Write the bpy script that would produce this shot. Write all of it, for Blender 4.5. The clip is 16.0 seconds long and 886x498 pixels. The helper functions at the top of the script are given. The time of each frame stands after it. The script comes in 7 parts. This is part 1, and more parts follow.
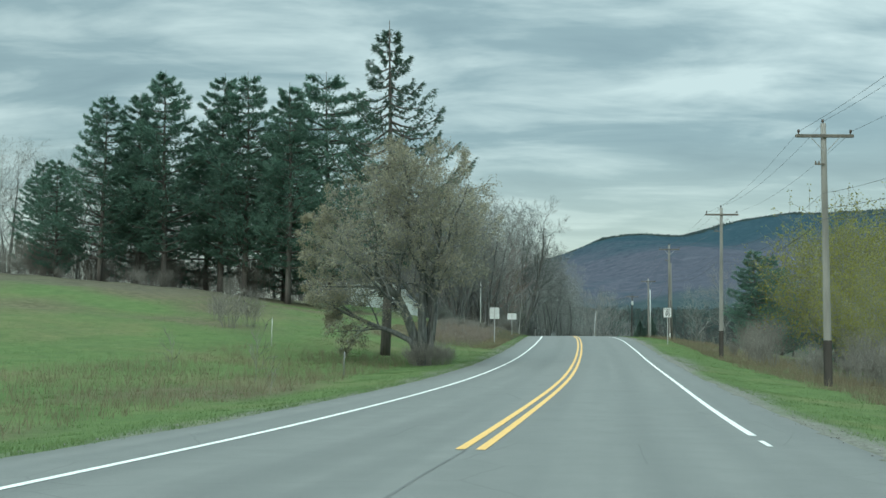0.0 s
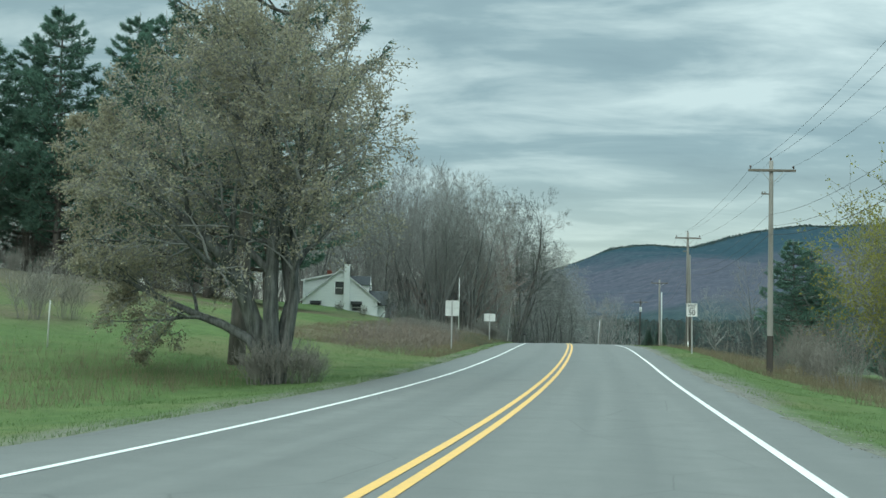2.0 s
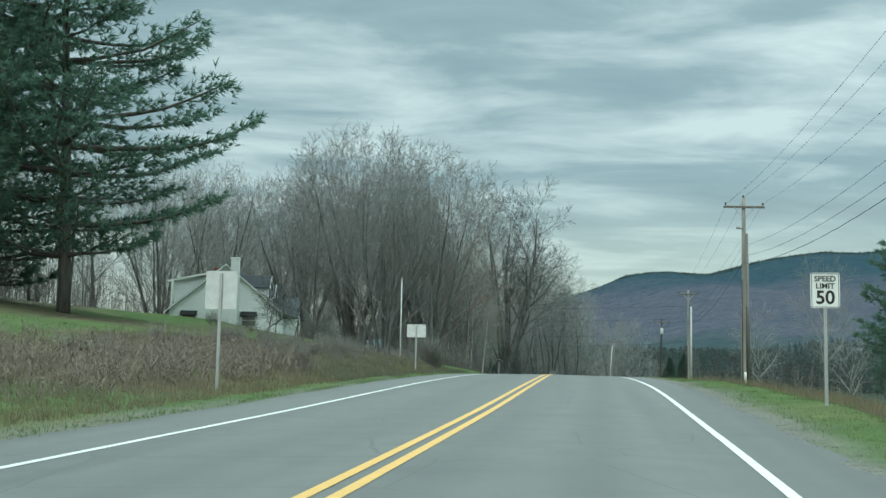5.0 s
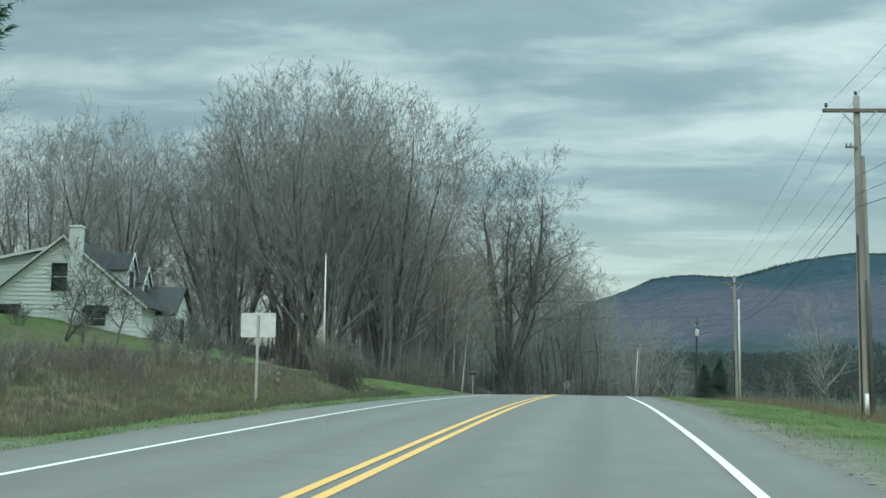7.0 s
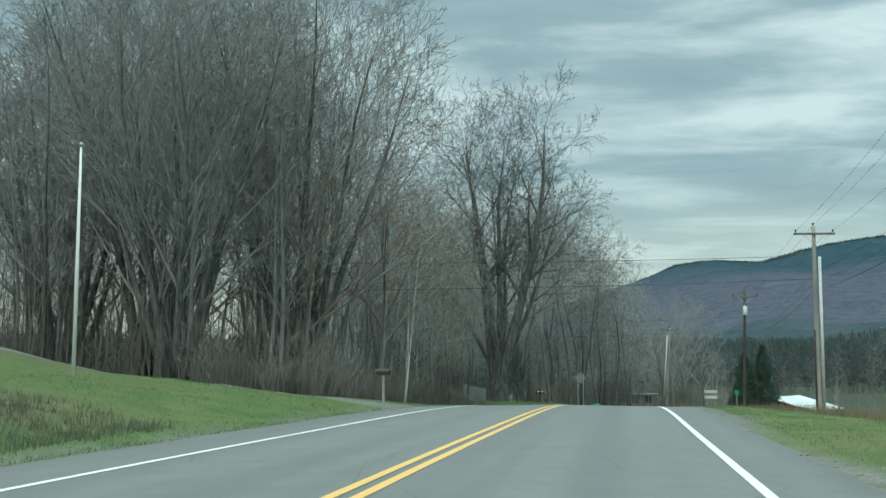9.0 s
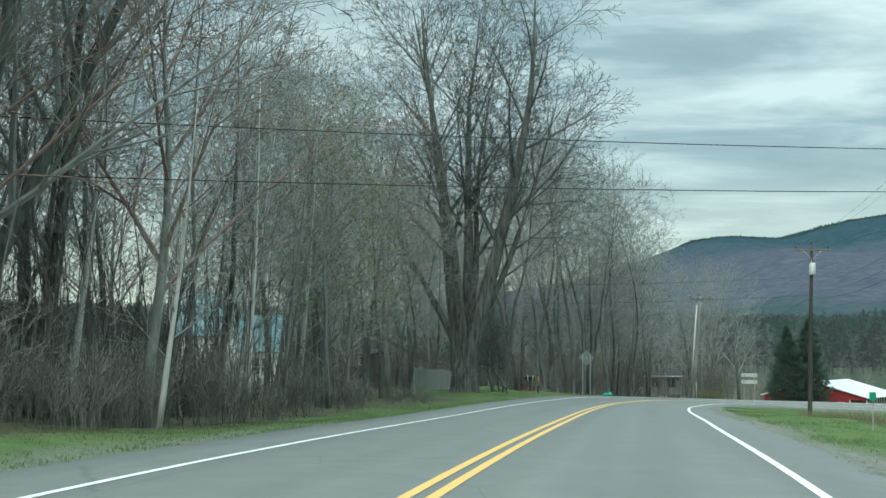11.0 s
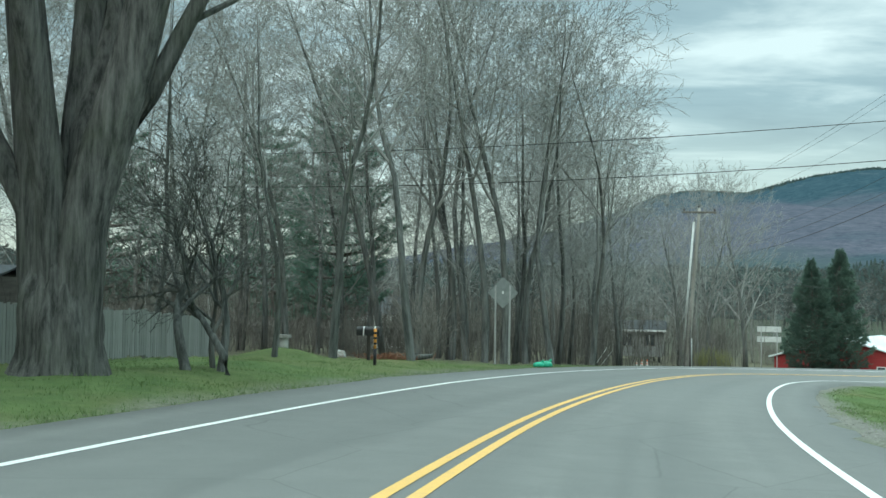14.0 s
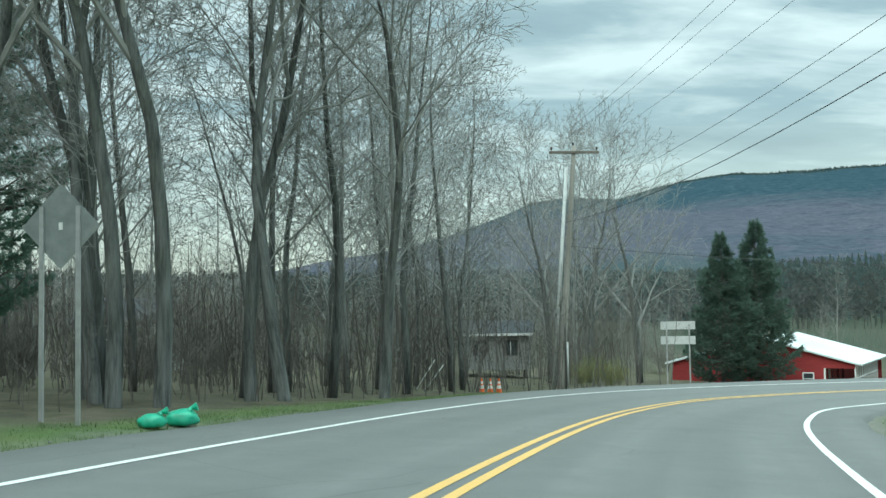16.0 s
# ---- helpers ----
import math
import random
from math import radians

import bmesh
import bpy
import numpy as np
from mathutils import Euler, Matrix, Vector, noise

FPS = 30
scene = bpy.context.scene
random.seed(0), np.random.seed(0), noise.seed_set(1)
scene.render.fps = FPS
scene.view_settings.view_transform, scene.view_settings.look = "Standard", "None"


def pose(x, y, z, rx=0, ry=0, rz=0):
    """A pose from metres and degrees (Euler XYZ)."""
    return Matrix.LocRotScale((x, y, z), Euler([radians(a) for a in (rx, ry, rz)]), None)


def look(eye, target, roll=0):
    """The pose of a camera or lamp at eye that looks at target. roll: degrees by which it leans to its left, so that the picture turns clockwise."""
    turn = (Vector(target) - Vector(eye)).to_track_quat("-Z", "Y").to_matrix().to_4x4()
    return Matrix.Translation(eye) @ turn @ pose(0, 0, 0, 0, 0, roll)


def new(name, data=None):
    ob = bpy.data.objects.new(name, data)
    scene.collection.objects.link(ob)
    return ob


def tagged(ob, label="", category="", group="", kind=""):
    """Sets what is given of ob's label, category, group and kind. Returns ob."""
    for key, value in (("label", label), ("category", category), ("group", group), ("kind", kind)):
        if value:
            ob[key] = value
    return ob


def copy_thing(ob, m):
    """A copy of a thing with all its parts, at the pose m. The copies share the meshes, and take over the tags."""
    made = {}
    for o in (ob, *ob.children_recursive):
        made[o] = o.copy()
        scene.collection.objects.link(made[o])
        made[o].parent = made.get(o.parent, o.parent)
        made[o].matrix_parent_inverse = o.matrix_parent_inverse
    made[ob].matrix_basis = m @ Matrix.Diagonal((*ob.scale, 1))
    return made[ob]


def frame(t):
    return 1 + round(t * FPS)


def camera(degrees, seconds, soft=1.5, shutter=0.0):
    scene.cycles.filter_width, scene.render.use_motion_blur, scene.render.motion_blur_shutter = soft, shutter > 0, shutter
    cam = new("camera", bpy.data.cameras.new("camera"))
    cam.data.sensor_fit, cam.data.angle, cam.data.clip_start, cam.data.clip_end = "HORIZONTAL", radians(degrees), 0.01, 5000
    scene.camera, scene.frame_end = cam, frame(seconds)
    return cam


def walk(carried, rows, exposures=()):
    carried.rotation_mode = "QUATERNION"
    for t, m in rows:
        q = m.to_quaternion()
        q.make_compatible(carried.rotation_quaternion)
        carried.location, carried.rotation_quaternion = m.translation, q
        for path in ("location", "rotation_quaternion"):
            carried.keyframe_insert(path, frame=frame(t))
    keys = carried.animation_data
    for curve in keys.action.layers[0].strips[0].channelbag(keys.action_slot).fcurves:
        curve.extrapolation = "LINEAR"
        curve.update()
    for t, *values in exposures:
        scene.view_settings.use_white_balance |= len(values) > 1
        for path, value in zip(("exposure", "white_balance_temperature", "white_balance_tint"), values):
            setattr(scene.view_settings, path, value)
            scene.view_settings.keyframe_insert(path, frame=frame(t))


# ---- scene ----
EXPOSURE, KELVIN, TINT = 0.0, 6260, -3
cam = camera(43.3, 16.0)
PATH = [
    (0, (-0.111, -0.765, -0.387), (-0.111, 1.229, -0.239), 0.31),
    (0.5, (0.986, 5.473, -0.489), (0.982, 7.467, -0.337), 0.68),
    (1, (1.957, 11.675, -0.627), (1.95, 13.669, -0.474), 0.76),
    (1.5, (2.898, 17.929, -0.726), (2.886, 19.922, -0.566), 1.27),
    (2, (3.97, 24.368, -0.805), (3.956, 26.361, -0.64), 1.07),
    (2.5, (5.025, 30.829, -0.843), (5.009, 32.821, -0.664), 1.02),
    (3, (6.015, 37.302, -0.846), (5.997, 39.293, -0.661), 1.11),
    (3.5, (7.027, 43.815, -0.841), (7.003, 45.805, -0.65), 1.03),
    (4, (7.991, 50.343, -0.822), (7.961, 52.333, -0.624), 1.09),
    (6.5, (12.867, 84.228, -0.156), (12.793, 86.213, 0.076), 0.88),
    (7, (13.72, 91.216, 0.01), (13.633, 93.201, 0.237), 0.65),
    (7.5, (14.501, 98.182, 0.16), (14.407, 100.167, 0.387), 0.30),
    (8, (15.282, 105.585, 0.277), (15.173, 107.57, 0.496), 0.22),
    (8.5, (15.988, 112.991, 0.366), (15.87, 114.976, 0.578), -0.00),
    (11, (19.021, 149.768, 0.42), (18.869, 151.755, 0.583), 0.59),
    (11.5, (19.69, 157.194, 0.283), (19.545, 159.184, 0.417), 0.44),
    (12, (20.404, 164.736, 0.081), (20.268, 166.728, 0.2), 0.66),
    (12.5, (21.111, 172.263, -0.153), (20.982, 174.255, -0.026), 0.82),
    (13, (21.818, 179.658, -0.415), (21.7, 181.652, -0.316), 0.88),
    (13.5, (22.547, 186.871, -0.728), (22.435, 188.865, -0.618), 0.75),
    (14, (23.312, 194.141, -1.018), (23.22, 196.137, -0.934), 0.83),
    (14.5, (24.282, 201.347, -1.354), (24.224, 203.344, -1.252), 0.03),
    (15, (25.437, 208.434, -1.63), (25.426, 210.43, -1.516), -0.91),
    (15.5, (26.763, 215.758, -1.895), (26.823, 217.755, -1.807), -0.84),
    (16, (28.275, 222.555, -2.164), (28.404, 224.548, -2.056), -0.85),
]
walk(cam, [(t, look(eye, target, roll)) for t, eye, target, roll in PATH], exposures=[(0.0, EXPOSURE, KELVIN, TINT), (8.5, EXPOSURE, KELVIN, TINT), (11.0, EXPOSURE + 0.2, KELVIN, TINT), (16.0, EXPOSURE + 0.32, KELVIN, TINT)])

# ---- world, sun, exposure ----
world = bpy.data.worlds.new("overcast_sky")
scene.world = world
world.use_nodes = True


def overcast(w):
    nt = w.node_tree
    nt.nodes.clear()
    n = nt.nodes.new
    ln = nt.links.new
    out, bg = n("ShaderNodeOutputWorld"), n("ShaderNodeBackground")
    sky = n("ShaderNodeTexSky")
    sky.sky_type, sky.sun_disc = "NISHITA", False
    sky.sun_elevation, sky.sun_rotation = radians(36), radians(207)
    co, sep = n("ShaderNodeTexCoord"), n("ShaderNodeSeparateXYZ")
    ln(co.outputs["Generated"], sep.inputs[0])

    def mth(op, a, b=None):
        m = n("ShaderNodeMath")
        m.operation = op
        for k, v in enumerate((a, b)):
            if v is None:
                continue
            if isinstance(v, (int, float)):
                m.inputs[k].default_value = v
            else:
                ln(v, m.inputs[k])
        return m.outputs[0]

    up = mth("MAXIMUM", sep.outputs[2], 0.0)
    den = mth("ADD", up, 0.15)
    comb = n("ShaderNodeCombineXYZ")
    ln(mth("DIVIDE", sep.outputs[0], den), comb.inputs[0])
    ln(mth("DIVIDE", sep.outputs[1], den), comb.inputs[1])

    def cloud(scale, detail, rough, sx, sy, off):
        mp, nz = n("ShaderNodeMapping"), n("ShaderNodeTexNoise")
        mp.inputs["Scale"].default_value = (sx, sy, 1)
        mp.inputs["Location"].default_value = (off, off * 0.7, 0)
        mp.inputs["Rotation"].default_value = (0, 0, radians(14))
        nz.inputs["Scale"].default_value, nz.inputs["Detail"].default_value = scale, detail
        nz.inputs["Roughness"].default_value = rough
        nz.inputs["Distortion"].default_value = 0.35
        ln(comb.outputs[0], mp.inputs[0])
        ln(mp.outputs[0], nz.inputs["Vector"])
        return nz.outputs["Fac"]

    mixv = mth("ADD", mth("MULTIPLY", cloud(0.62, 5, 0.5, 0.8, 1.5, 5.3), 0.46), mth("MULTIPLY", cloud(2.3, 6, 0.55, 0.8, 1.6, 11.0), 0.54))
    ramp = n("ShaderNodeValToRGB")
    e = ramp.color_ramp.elements
    e[0].position, e[0].color = 0.35, (0.262, 0.345, 0.372, 1)
    e[1].position, e[1].color = 0.62, (0.80, 0.895, 0.89, 1)
    mid = e.new(0.48)
    mid.color = (0.368, 0.470, 0.492, 1)
    ln(mixv, ramp.inputs[0])
    # the pale clear strip low over the hills
    low = n("ShaderNodeMapRange")
    low.inputs["From Min"].default_value, low.inputs["From Max"].default_value = 0.03, 0.17
    low.inputs["To Min"].default_value, low.inputs["To Max"].default_value = 0.80, 0.0
    ln(sep.outputs[2], low.inputs["Value"])
    pale = n("ShaderNodeMixRGB")
    pale.inputs[2].default_value = (0.77, 0.82, 0.74, 1)
    ln(low.outputs[0], pale.inputs[0])
    ln(ramp.outputs[0], pale.inputs[1])
    # brighter towards the zenith, as under any even cloud deck
    boost = mth("MULTIPLY", mth("ADD", mth("MULTIPLY", mth("POWER", up, 3.0), 6.2), 1.0), CLOUD)
    scl = n("ShaderNodeVectorMath")
    scl.operation = "SCALE"
    ln(pale.outputs[0], scl.inputs[0])
    ln(boost, scl.inputs["Scale"])
    add = n("ShaderNodeMixRGB")
    add.blend_type = "ADD"
    add.inputs[0].default_value = 0.25
    ln(scl.outputs[0], add.inputs[1])
    ln(sky.outputs[0], add.inputs[2])
    ln(add.outputs[0], bg.inputs[0])
    bg.inputs[1].default_value = 0.1
    ln(bg.outputs[0], out.inputs[0])


CLOUD = 6.9
overcast(world)
sun_data = bpy.data.lights.new("sun", "SUN")
sun_data.energy, sun_data.angle, sun_data.color = 1.55, radians(40), (1.0, 0.97, 0.92)
sun = new("sun", sun_data)
sun.matrix_world = look((-40, -80, 66), (0, 0, 0))

# ---- materials ----


class Mat:
    """A node material in the making: noise, ramps, mixes and bump on a Principled surface."""

    def __init__(self, name, rough=0.8, metal=0.0, spec=0.3):
        self.m = bpy.data.materials.new(name)
        self.m.use_nodes = True
        self.nt = self.m.node_tree
        self.b = self.nt.nodes["Principled BSDF"]
        self.b.inputs["Roughness"].default_value = rough
        self.b.inputs["Metallic"].default_value = metal
        self.b.inputs["Specular IOR Level"].default_value = spec
        self.co = self.nt.nodes.new("ShaderNodeTexCoord")

    def ln(self, a, b):
        self.nt.links.new(a, b)
        return a

    def noise(self, scale, detail=4, rough=0.55, stretch=None, coord="Object"):
        nz = self.nt.nodes.new("ShaderNodeTexNoise")
        nz.inputs["Scale"].default_value, nz.inputs["Detail"].default_value = scale, detail
        nz.inputs["Roughness"].default_value = rough
        src = self.co.outputs[coord]
        if stretch:
            mp = self.nt.nodes.new("ShaderNodeMapping")
            mp.inputs["Scale"].default_value = stretch
            self.ln(src, mp.inputs[0])
            src = mp.outputs[0]
        self.ln(src, nz.inputs["Vector"])
        return nz.outputs["Fac"]

    def ramp(self, fac, stops):
        r = self.nt.nodes.new("ShaderNodeValToRGB")
        e = r.color_ramp.elements
        e[0].position, e[0].color = stops[0][0], (*stops[0][1], 1)
        e[1].position, e[1].color = stops[-1][0], (*stops[-1][1], 1)
        for p, c in stops[1:-1]:
            e.new(p).color = (*c, 1)
        self.ln(fac, r.inputs[0])
        return r.outputs[0]

    def mix(self, fac, a, b, kind="MIX"):
        x = self.nt.nodes.new("ShaderNodeMixRGB")
        x.blend_type = kind
        for k, v in enumerate((fac, a, b)):
            if isinstance(v, (int, float)):
                x.inputs[k].default_value = v if k == 0 else (v, v, v, 1)
            elif isinstance(v, tuple):
                x.inputs[k].default_value = (*v, 1)
            else:
                self.ln(v, x.inputs[k])
        return x.outputs[0]

    def span(self, v, a, b, c=0.0, d=1.0):
        r = self.nt.nodes.new("ShaderNodeMapRange")
        for k, q in zip(("From Min", "From Max", "To Min", "To Max"), (a, b, c, d)):
            r.inputs[k].default_value = q
        self.ln(v, r.inputs["Value"])
        return r.outputs[0]

    def attr(self, name):
        a = self.nt.nodes.new("ShaderNodeAttribute")
        a.attribute_name = name
        return a.outputs["Fac"]

    def rand(self):
        return self.nt.nodes.new("ShaderNodeObjectInfo").outputs["Random"]

    def island(self):
        return self.nt.nodes.new("ShaderNodeNewGeometry").outputs["Random Per Island"]

    def axis(self, k, coord="Object"):
        s = self.nt.nodes.new("ShaderNodeSeparateXYZ")
        self.ln(self.co.outputs[coord], s.inputs[0])
        return s.outputs[k]

    def bump(self, h, strength=0.3, dist=0.02):
        b = self.nt.nodes.new("ShaderNodeBump")
        b.inputs["Strength"].default_value, b.inputs["Distance"].default_value = strength, dist
        self.ln(h, b.inputs["Height"])
        self.ln(b.outputs[0], self.b.inputs["Normal"])

    def colour(self, c):
        if isinstance(c, tuple):
            self.b.inputs["Base Color"].default_value = (*c, 1)
        else:
            self.ln(c, self.b.inputs["Base Color"])
        return self.m

    def rough(self, v):
        self.ln(v, self.b.inputs["Roughness"])


def two_tone(name, c1, c2, scale=3.0, rough=0.8, bump=0.2, dist=0.01, stretch=None, metal=0.0, spec=0.3, vary=0.0):
    k = Mat(name, rough, metal, spec)
    f = k.noise(scale, 5, 0.6, stretch)
    c = k.ramp(f, [(0.3, c1), (0.7, c2)])
    if vary:
        c = k.mix(k.span(k.rand(), 0, 1, 0, vary), c, tuple(min(1, 1.6 * v) for v in c2))
    big = k.noise(scale * 0.13, 3, 0.5)
    c = k.mix(k.span(big, 0.35, 0.7, 0.0, 0.35), c, tuple(0.55 * v for v in c1))
    if bump:
        k.bump(f, bump, dist)
    return k.colour(c)


def asphalt_material():
    k = Mat("worn_asphalt", 0.74, 0, 0.35)
    fine = k.noise(90, 3, 0.6)
    mottled = k.noise(1.4, 5, 0.62)
    along = k.noise(1.0, 4, 0.6, (1.5, 0.03, 1), "UV")
    c = k.ramp(mottled, [(0.25, (0.132, 0.138, 0.135)), (0.75, (0.172, 0.177, 0.172))])
    c = k.mix(k.span(along, 0.40, 0.66, 0.0, 0.60), c, (0.096, 0.102, 0.100))
    # wheel tracks, polished and darker, run down both lanes
    wave = k.nt.nodes.new("ShaderNodeMath")
    wave.operation = "SINE"
    k.ln(k.mix(1.0, k.axis(0, "UV"), 3.4, "MULTIPLY"), wave.inputs[0])
    c = k.mix(k.span(wave.outputs[0], 0.0, 1.0, 0.0, 0.26), c, (0.090, 0.096, 0.095))
    c = k.mix(k.span(fine, 0.3, 0.75, 0.0, 0.30), c, (0.235, 0.238, 0.228))
    seal = k.noise(0.35, 5, 0.7, (1, 1, 1))
    c = k.mix(k.span(seal, 0.60, 0.70, 0.0, 0.30), c, (0.085, 0.090, 0.090))
    # thin wandering cracks
    crack = k.nt.nodes.new("ShaderNodeTexVoronoi")
    crack.feature = "DISTANCE_TO_EDGE"
    crack.inputs["Scale"].default_value = 0.32
    warp = k.mix(0.12, k.co.outputs["Object"], k.noise(1.1, 4, 0.6), "ADD")
    k.ln(warp, crack.inputs["Vector"])
    c = k.mix(k.span(crack.outputs["Distance"], 0.0, 0.005, 0.40, 0.0), c, (0.055, 0.058, 0.058))
    k.rough(k.span(along, 0.3, 0.7, 0.80, 0.62))
    k.bump(fine, 0.25, 0.006)
    return k.colour(c)


def line_paint(name, c1, c2):
    k = Mat(name, 0.55, 0, 0.4)
    wear = k.noise(6, 6, 0.7)
    c = k.mix(k.span(wear, 0.42, 0.75, 0.0, 0.55), c1, c2)
    c = k.mix(k.span(k.noise(60, 3, 0.6), 0.55, 0.75, 0, 0.4), c, (0.16, 0.165, 0.16))
    return k.colour(c)


def ground_material():
    k = Mat("meadow_ground", 0.95, 0, 0.1)
    a, b, c3 = k.noise(0.10, 5, 0.6), k.noise(0.9, 5, 0.65), k.noise(9, 4, 0.7)
    green = k.ramp(b, [(0.25, (0.068, 0.108, 0.042)), (0.5, (0.096, 0.145, 0.054)), (0.78, (0.138, 0.182, 0.074))])
    green = k.mix(k.span(a, 0.48, 0.66, 0.0, 0.75), green, (0.165, 0.160, 0.080))
    dry = k.ramp(k.noise(1.6, 6, 0.7), [(0.25, (0.062, 0.062, 0.040)), (0.5, (0.118, 0.104, 0.068)), (0.8, (0.225, 0.188, 0.125))])
    litter = k.ramp(b, [(0.3, (0.068, 0.062, 0.048)), (0.7, (0.150, 0.132, 0.100))])
    c = k.mix(k.attr("dry"), green, dry)
    c = k.mix(k.attr("litter"), c, litter)
    gravel = k.ramp(k.noise(14, 4, 0.7), [(0.3, (0.11, 0.105, 0.095)), (0.7, (0.27, 0.265, 0.245))])
    c = k.mix(k.attr("gravel"), c, gravel)
    far = k.ramp(k.noise(0.02, 5, 0.6), [(0.3, (0.036, 0.054, 0.042)), (0.6, (0.062, 0.072, 0.054))])
    c = k.mix(k.attr("far"), c, far)
    tuft = k.noise(2.6, 5, 0.75)
    c = k.mix(k.span(tuft, 0.50, 0.68, 0.0, 0.45), c, (0.048, 0.072, 0.030))
    c = k.mix(k.span(c3, 0.4, 0.75, 0.0, 0.28), c, (0.050, 0.075, 0.032))
    k.bump(c3, 0.6, 0.08)
    return k.colour(c)


def bark(name, c1, c2, scale=6):
    k = Mat(name, 0.92, 0, 0.15)
    f = k.noise(scale, 6, 0.65, (1, 1, 0.18))
    c = k.ramp(f, [(0.3, c1), (0.7, c2)])
    c = k.mix(k.span(k.rand(), 0, 1, 0, 0.35), c, tuple(0.6 * v for v in c1))
    k.bump(f, 0.7, 0.03)
    return k.colour(c)


def deep_bark(name, c1, c2):
    k = Mat(name, 0.95, 0, 0.1)
    f, g = k.noise(7, 6, 0.7, (1, 1, 0.12)), k.noise(1.3, 4, 0.6)
    c = k.ramp(f, [(0.36, c1), (0.5, tuple(0.5 * (a + b) for a, b in zip(c1, c2))), (0.66, c2)])
    c = k.mix(k.span(g, 0.5, 0.7, 0, 0.4), c, (0.10, 0.115, 0.085))
    k.bump(f, 1.0, 0.09)
    return k.colour(c)


def leaf_material(name, c1, c2, c3, through_light=0.5):
    k = Mat(name, 0.75, 0, 0.2)
    c = k.ramp(k.island(), [(0.0, c1), (0.6, c2), (1.0, c3)])
    c = k.mix(k.span(k.noise(0.35, 3, 0.5), 0.35, 0.7, 0, 0.45), c, c1)
    c = k.mix(k.span(k.rand(), 0, 1, 0, 0.3), c, c2)
    # thin blades let part of the light through
    tr, mx = k.nt.nodes.new("ShaderNodeBsdfTranslucent"), k.nt.nodes.new("ShaderNodeMixShader")
    mx.inputs[0].default_value = through_light
    k.ln(c, tr.inputs["Color"])
    k.ln(k.b.outputs[0], mx.inputs[1])
    k.ln(tr.outputs[0], mx.inputs[2])
    k.ln(mx.outputs[0], k.nt.nodes["Material Output"].inputs["Surface"])
    return k.colour(c)


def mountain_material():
    k = Mat("haze_tinted_mountain", 1.0, 0, 0.0)
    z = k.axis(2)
    # the blue of distance haze is painted into all these forest colours
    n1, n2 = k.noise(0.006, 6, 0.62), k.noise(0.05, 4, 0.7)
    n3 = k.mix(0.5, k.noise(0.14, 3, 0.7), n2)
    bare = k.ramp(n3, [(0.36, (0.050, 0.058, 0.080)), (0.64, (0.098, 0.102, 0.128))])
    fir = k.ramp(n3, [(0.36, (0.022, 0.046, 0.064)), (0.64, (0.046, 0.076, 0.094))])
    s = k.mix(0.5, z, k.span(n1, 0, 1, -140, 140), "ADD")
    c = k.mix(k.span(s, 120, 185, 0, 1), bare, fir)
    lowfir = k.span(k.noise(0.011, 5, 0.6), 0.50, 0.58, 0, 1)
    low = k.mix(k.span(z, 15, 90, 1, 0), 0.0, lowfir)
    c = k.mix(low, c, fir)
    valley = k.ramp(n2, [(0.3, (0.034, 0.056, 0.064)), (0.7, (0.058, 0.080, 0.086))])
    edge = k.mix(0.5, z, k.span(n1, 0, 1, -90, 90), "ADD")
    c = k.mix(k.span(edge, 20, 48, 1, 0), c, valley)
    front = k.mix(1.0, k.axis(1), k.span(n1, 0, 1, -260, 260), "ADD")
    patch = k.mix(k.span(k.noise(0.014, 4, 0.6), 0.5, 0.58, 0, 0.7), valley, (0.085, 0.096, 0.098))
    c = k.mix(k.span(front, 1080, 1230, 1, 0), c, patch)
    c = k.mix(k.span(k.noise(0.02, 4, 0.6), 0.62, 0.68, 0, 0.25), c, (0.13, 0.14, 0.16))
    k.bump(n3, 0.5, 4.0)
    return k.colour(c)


def plank_wall(name, c1, c2):
    k = Mat(name, 0.7, 0, 0.3)
    f = k.noise(3, 5, 0.6, (0.3, 0.3, 3))
    return k.colour(k.ramp(f, [(0.3, c1), (0.75, c2)]))


M_ASPHALT = asphalt_material()
M_YELLOW = line_paint("yellow_road_paint", (0.75, 0.46, 0.135), (0.56, 0.36, 0.16))
M_WHITE_LINE = line_paint("white_road_paint", (0.78, 0.79, 0.77), (0.50, 0.51, 0.50))
M_TAR = two_tone("tar_seam", (0.125, 0.130, 0.130), (0.165, 0.170, 0.167), 5, 0.8, 0.2, 0.004)
M_GROUND = ground_material()
M_GRAVEL = two_tone("shoulder_gravel", (0.12, 0.115, 0.105), (0.30, 0.29, 0.27), 18, 0.95, 0.8, 0.03)
M_STONE = two_tone("loose_stone", (0.16, 0.155, 0.145), (0.34, 0.33, 0.31), 9, 0.95, 0.3, 0.01)
M_PINE_BARK = bark("pine_bark", (0.085, 0.080, 0.074), (0.190, 0.175, 0.158))
M_GREY_BARK = bark("grey_bark", (0.150, 0.157, 0.151), (0.322, 0.333, 0.319))
M_OLD_BARK = deep_bark("dark_furrowed_bark", (0.057, 0.063, 0.061), (0.190, 0.200, 0.192))
M_MAPLE_BARK = deep_bark("old_maple_bark", (0.046, 0.049, 0.047), (0.195, 0.195, 0.186))
M_TWIG = bark("bare_twigs", (0.198, 0.206, 0.198), (0.348, 0.356, 0.342), 3)
M_RED_TWIG = bark("budding_twigs", (0.230, 0.165, 0.145), (0.350, 0.255, 0.225), 3)
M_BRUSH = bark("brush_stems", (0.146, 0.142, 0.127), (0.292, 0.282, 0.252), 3)
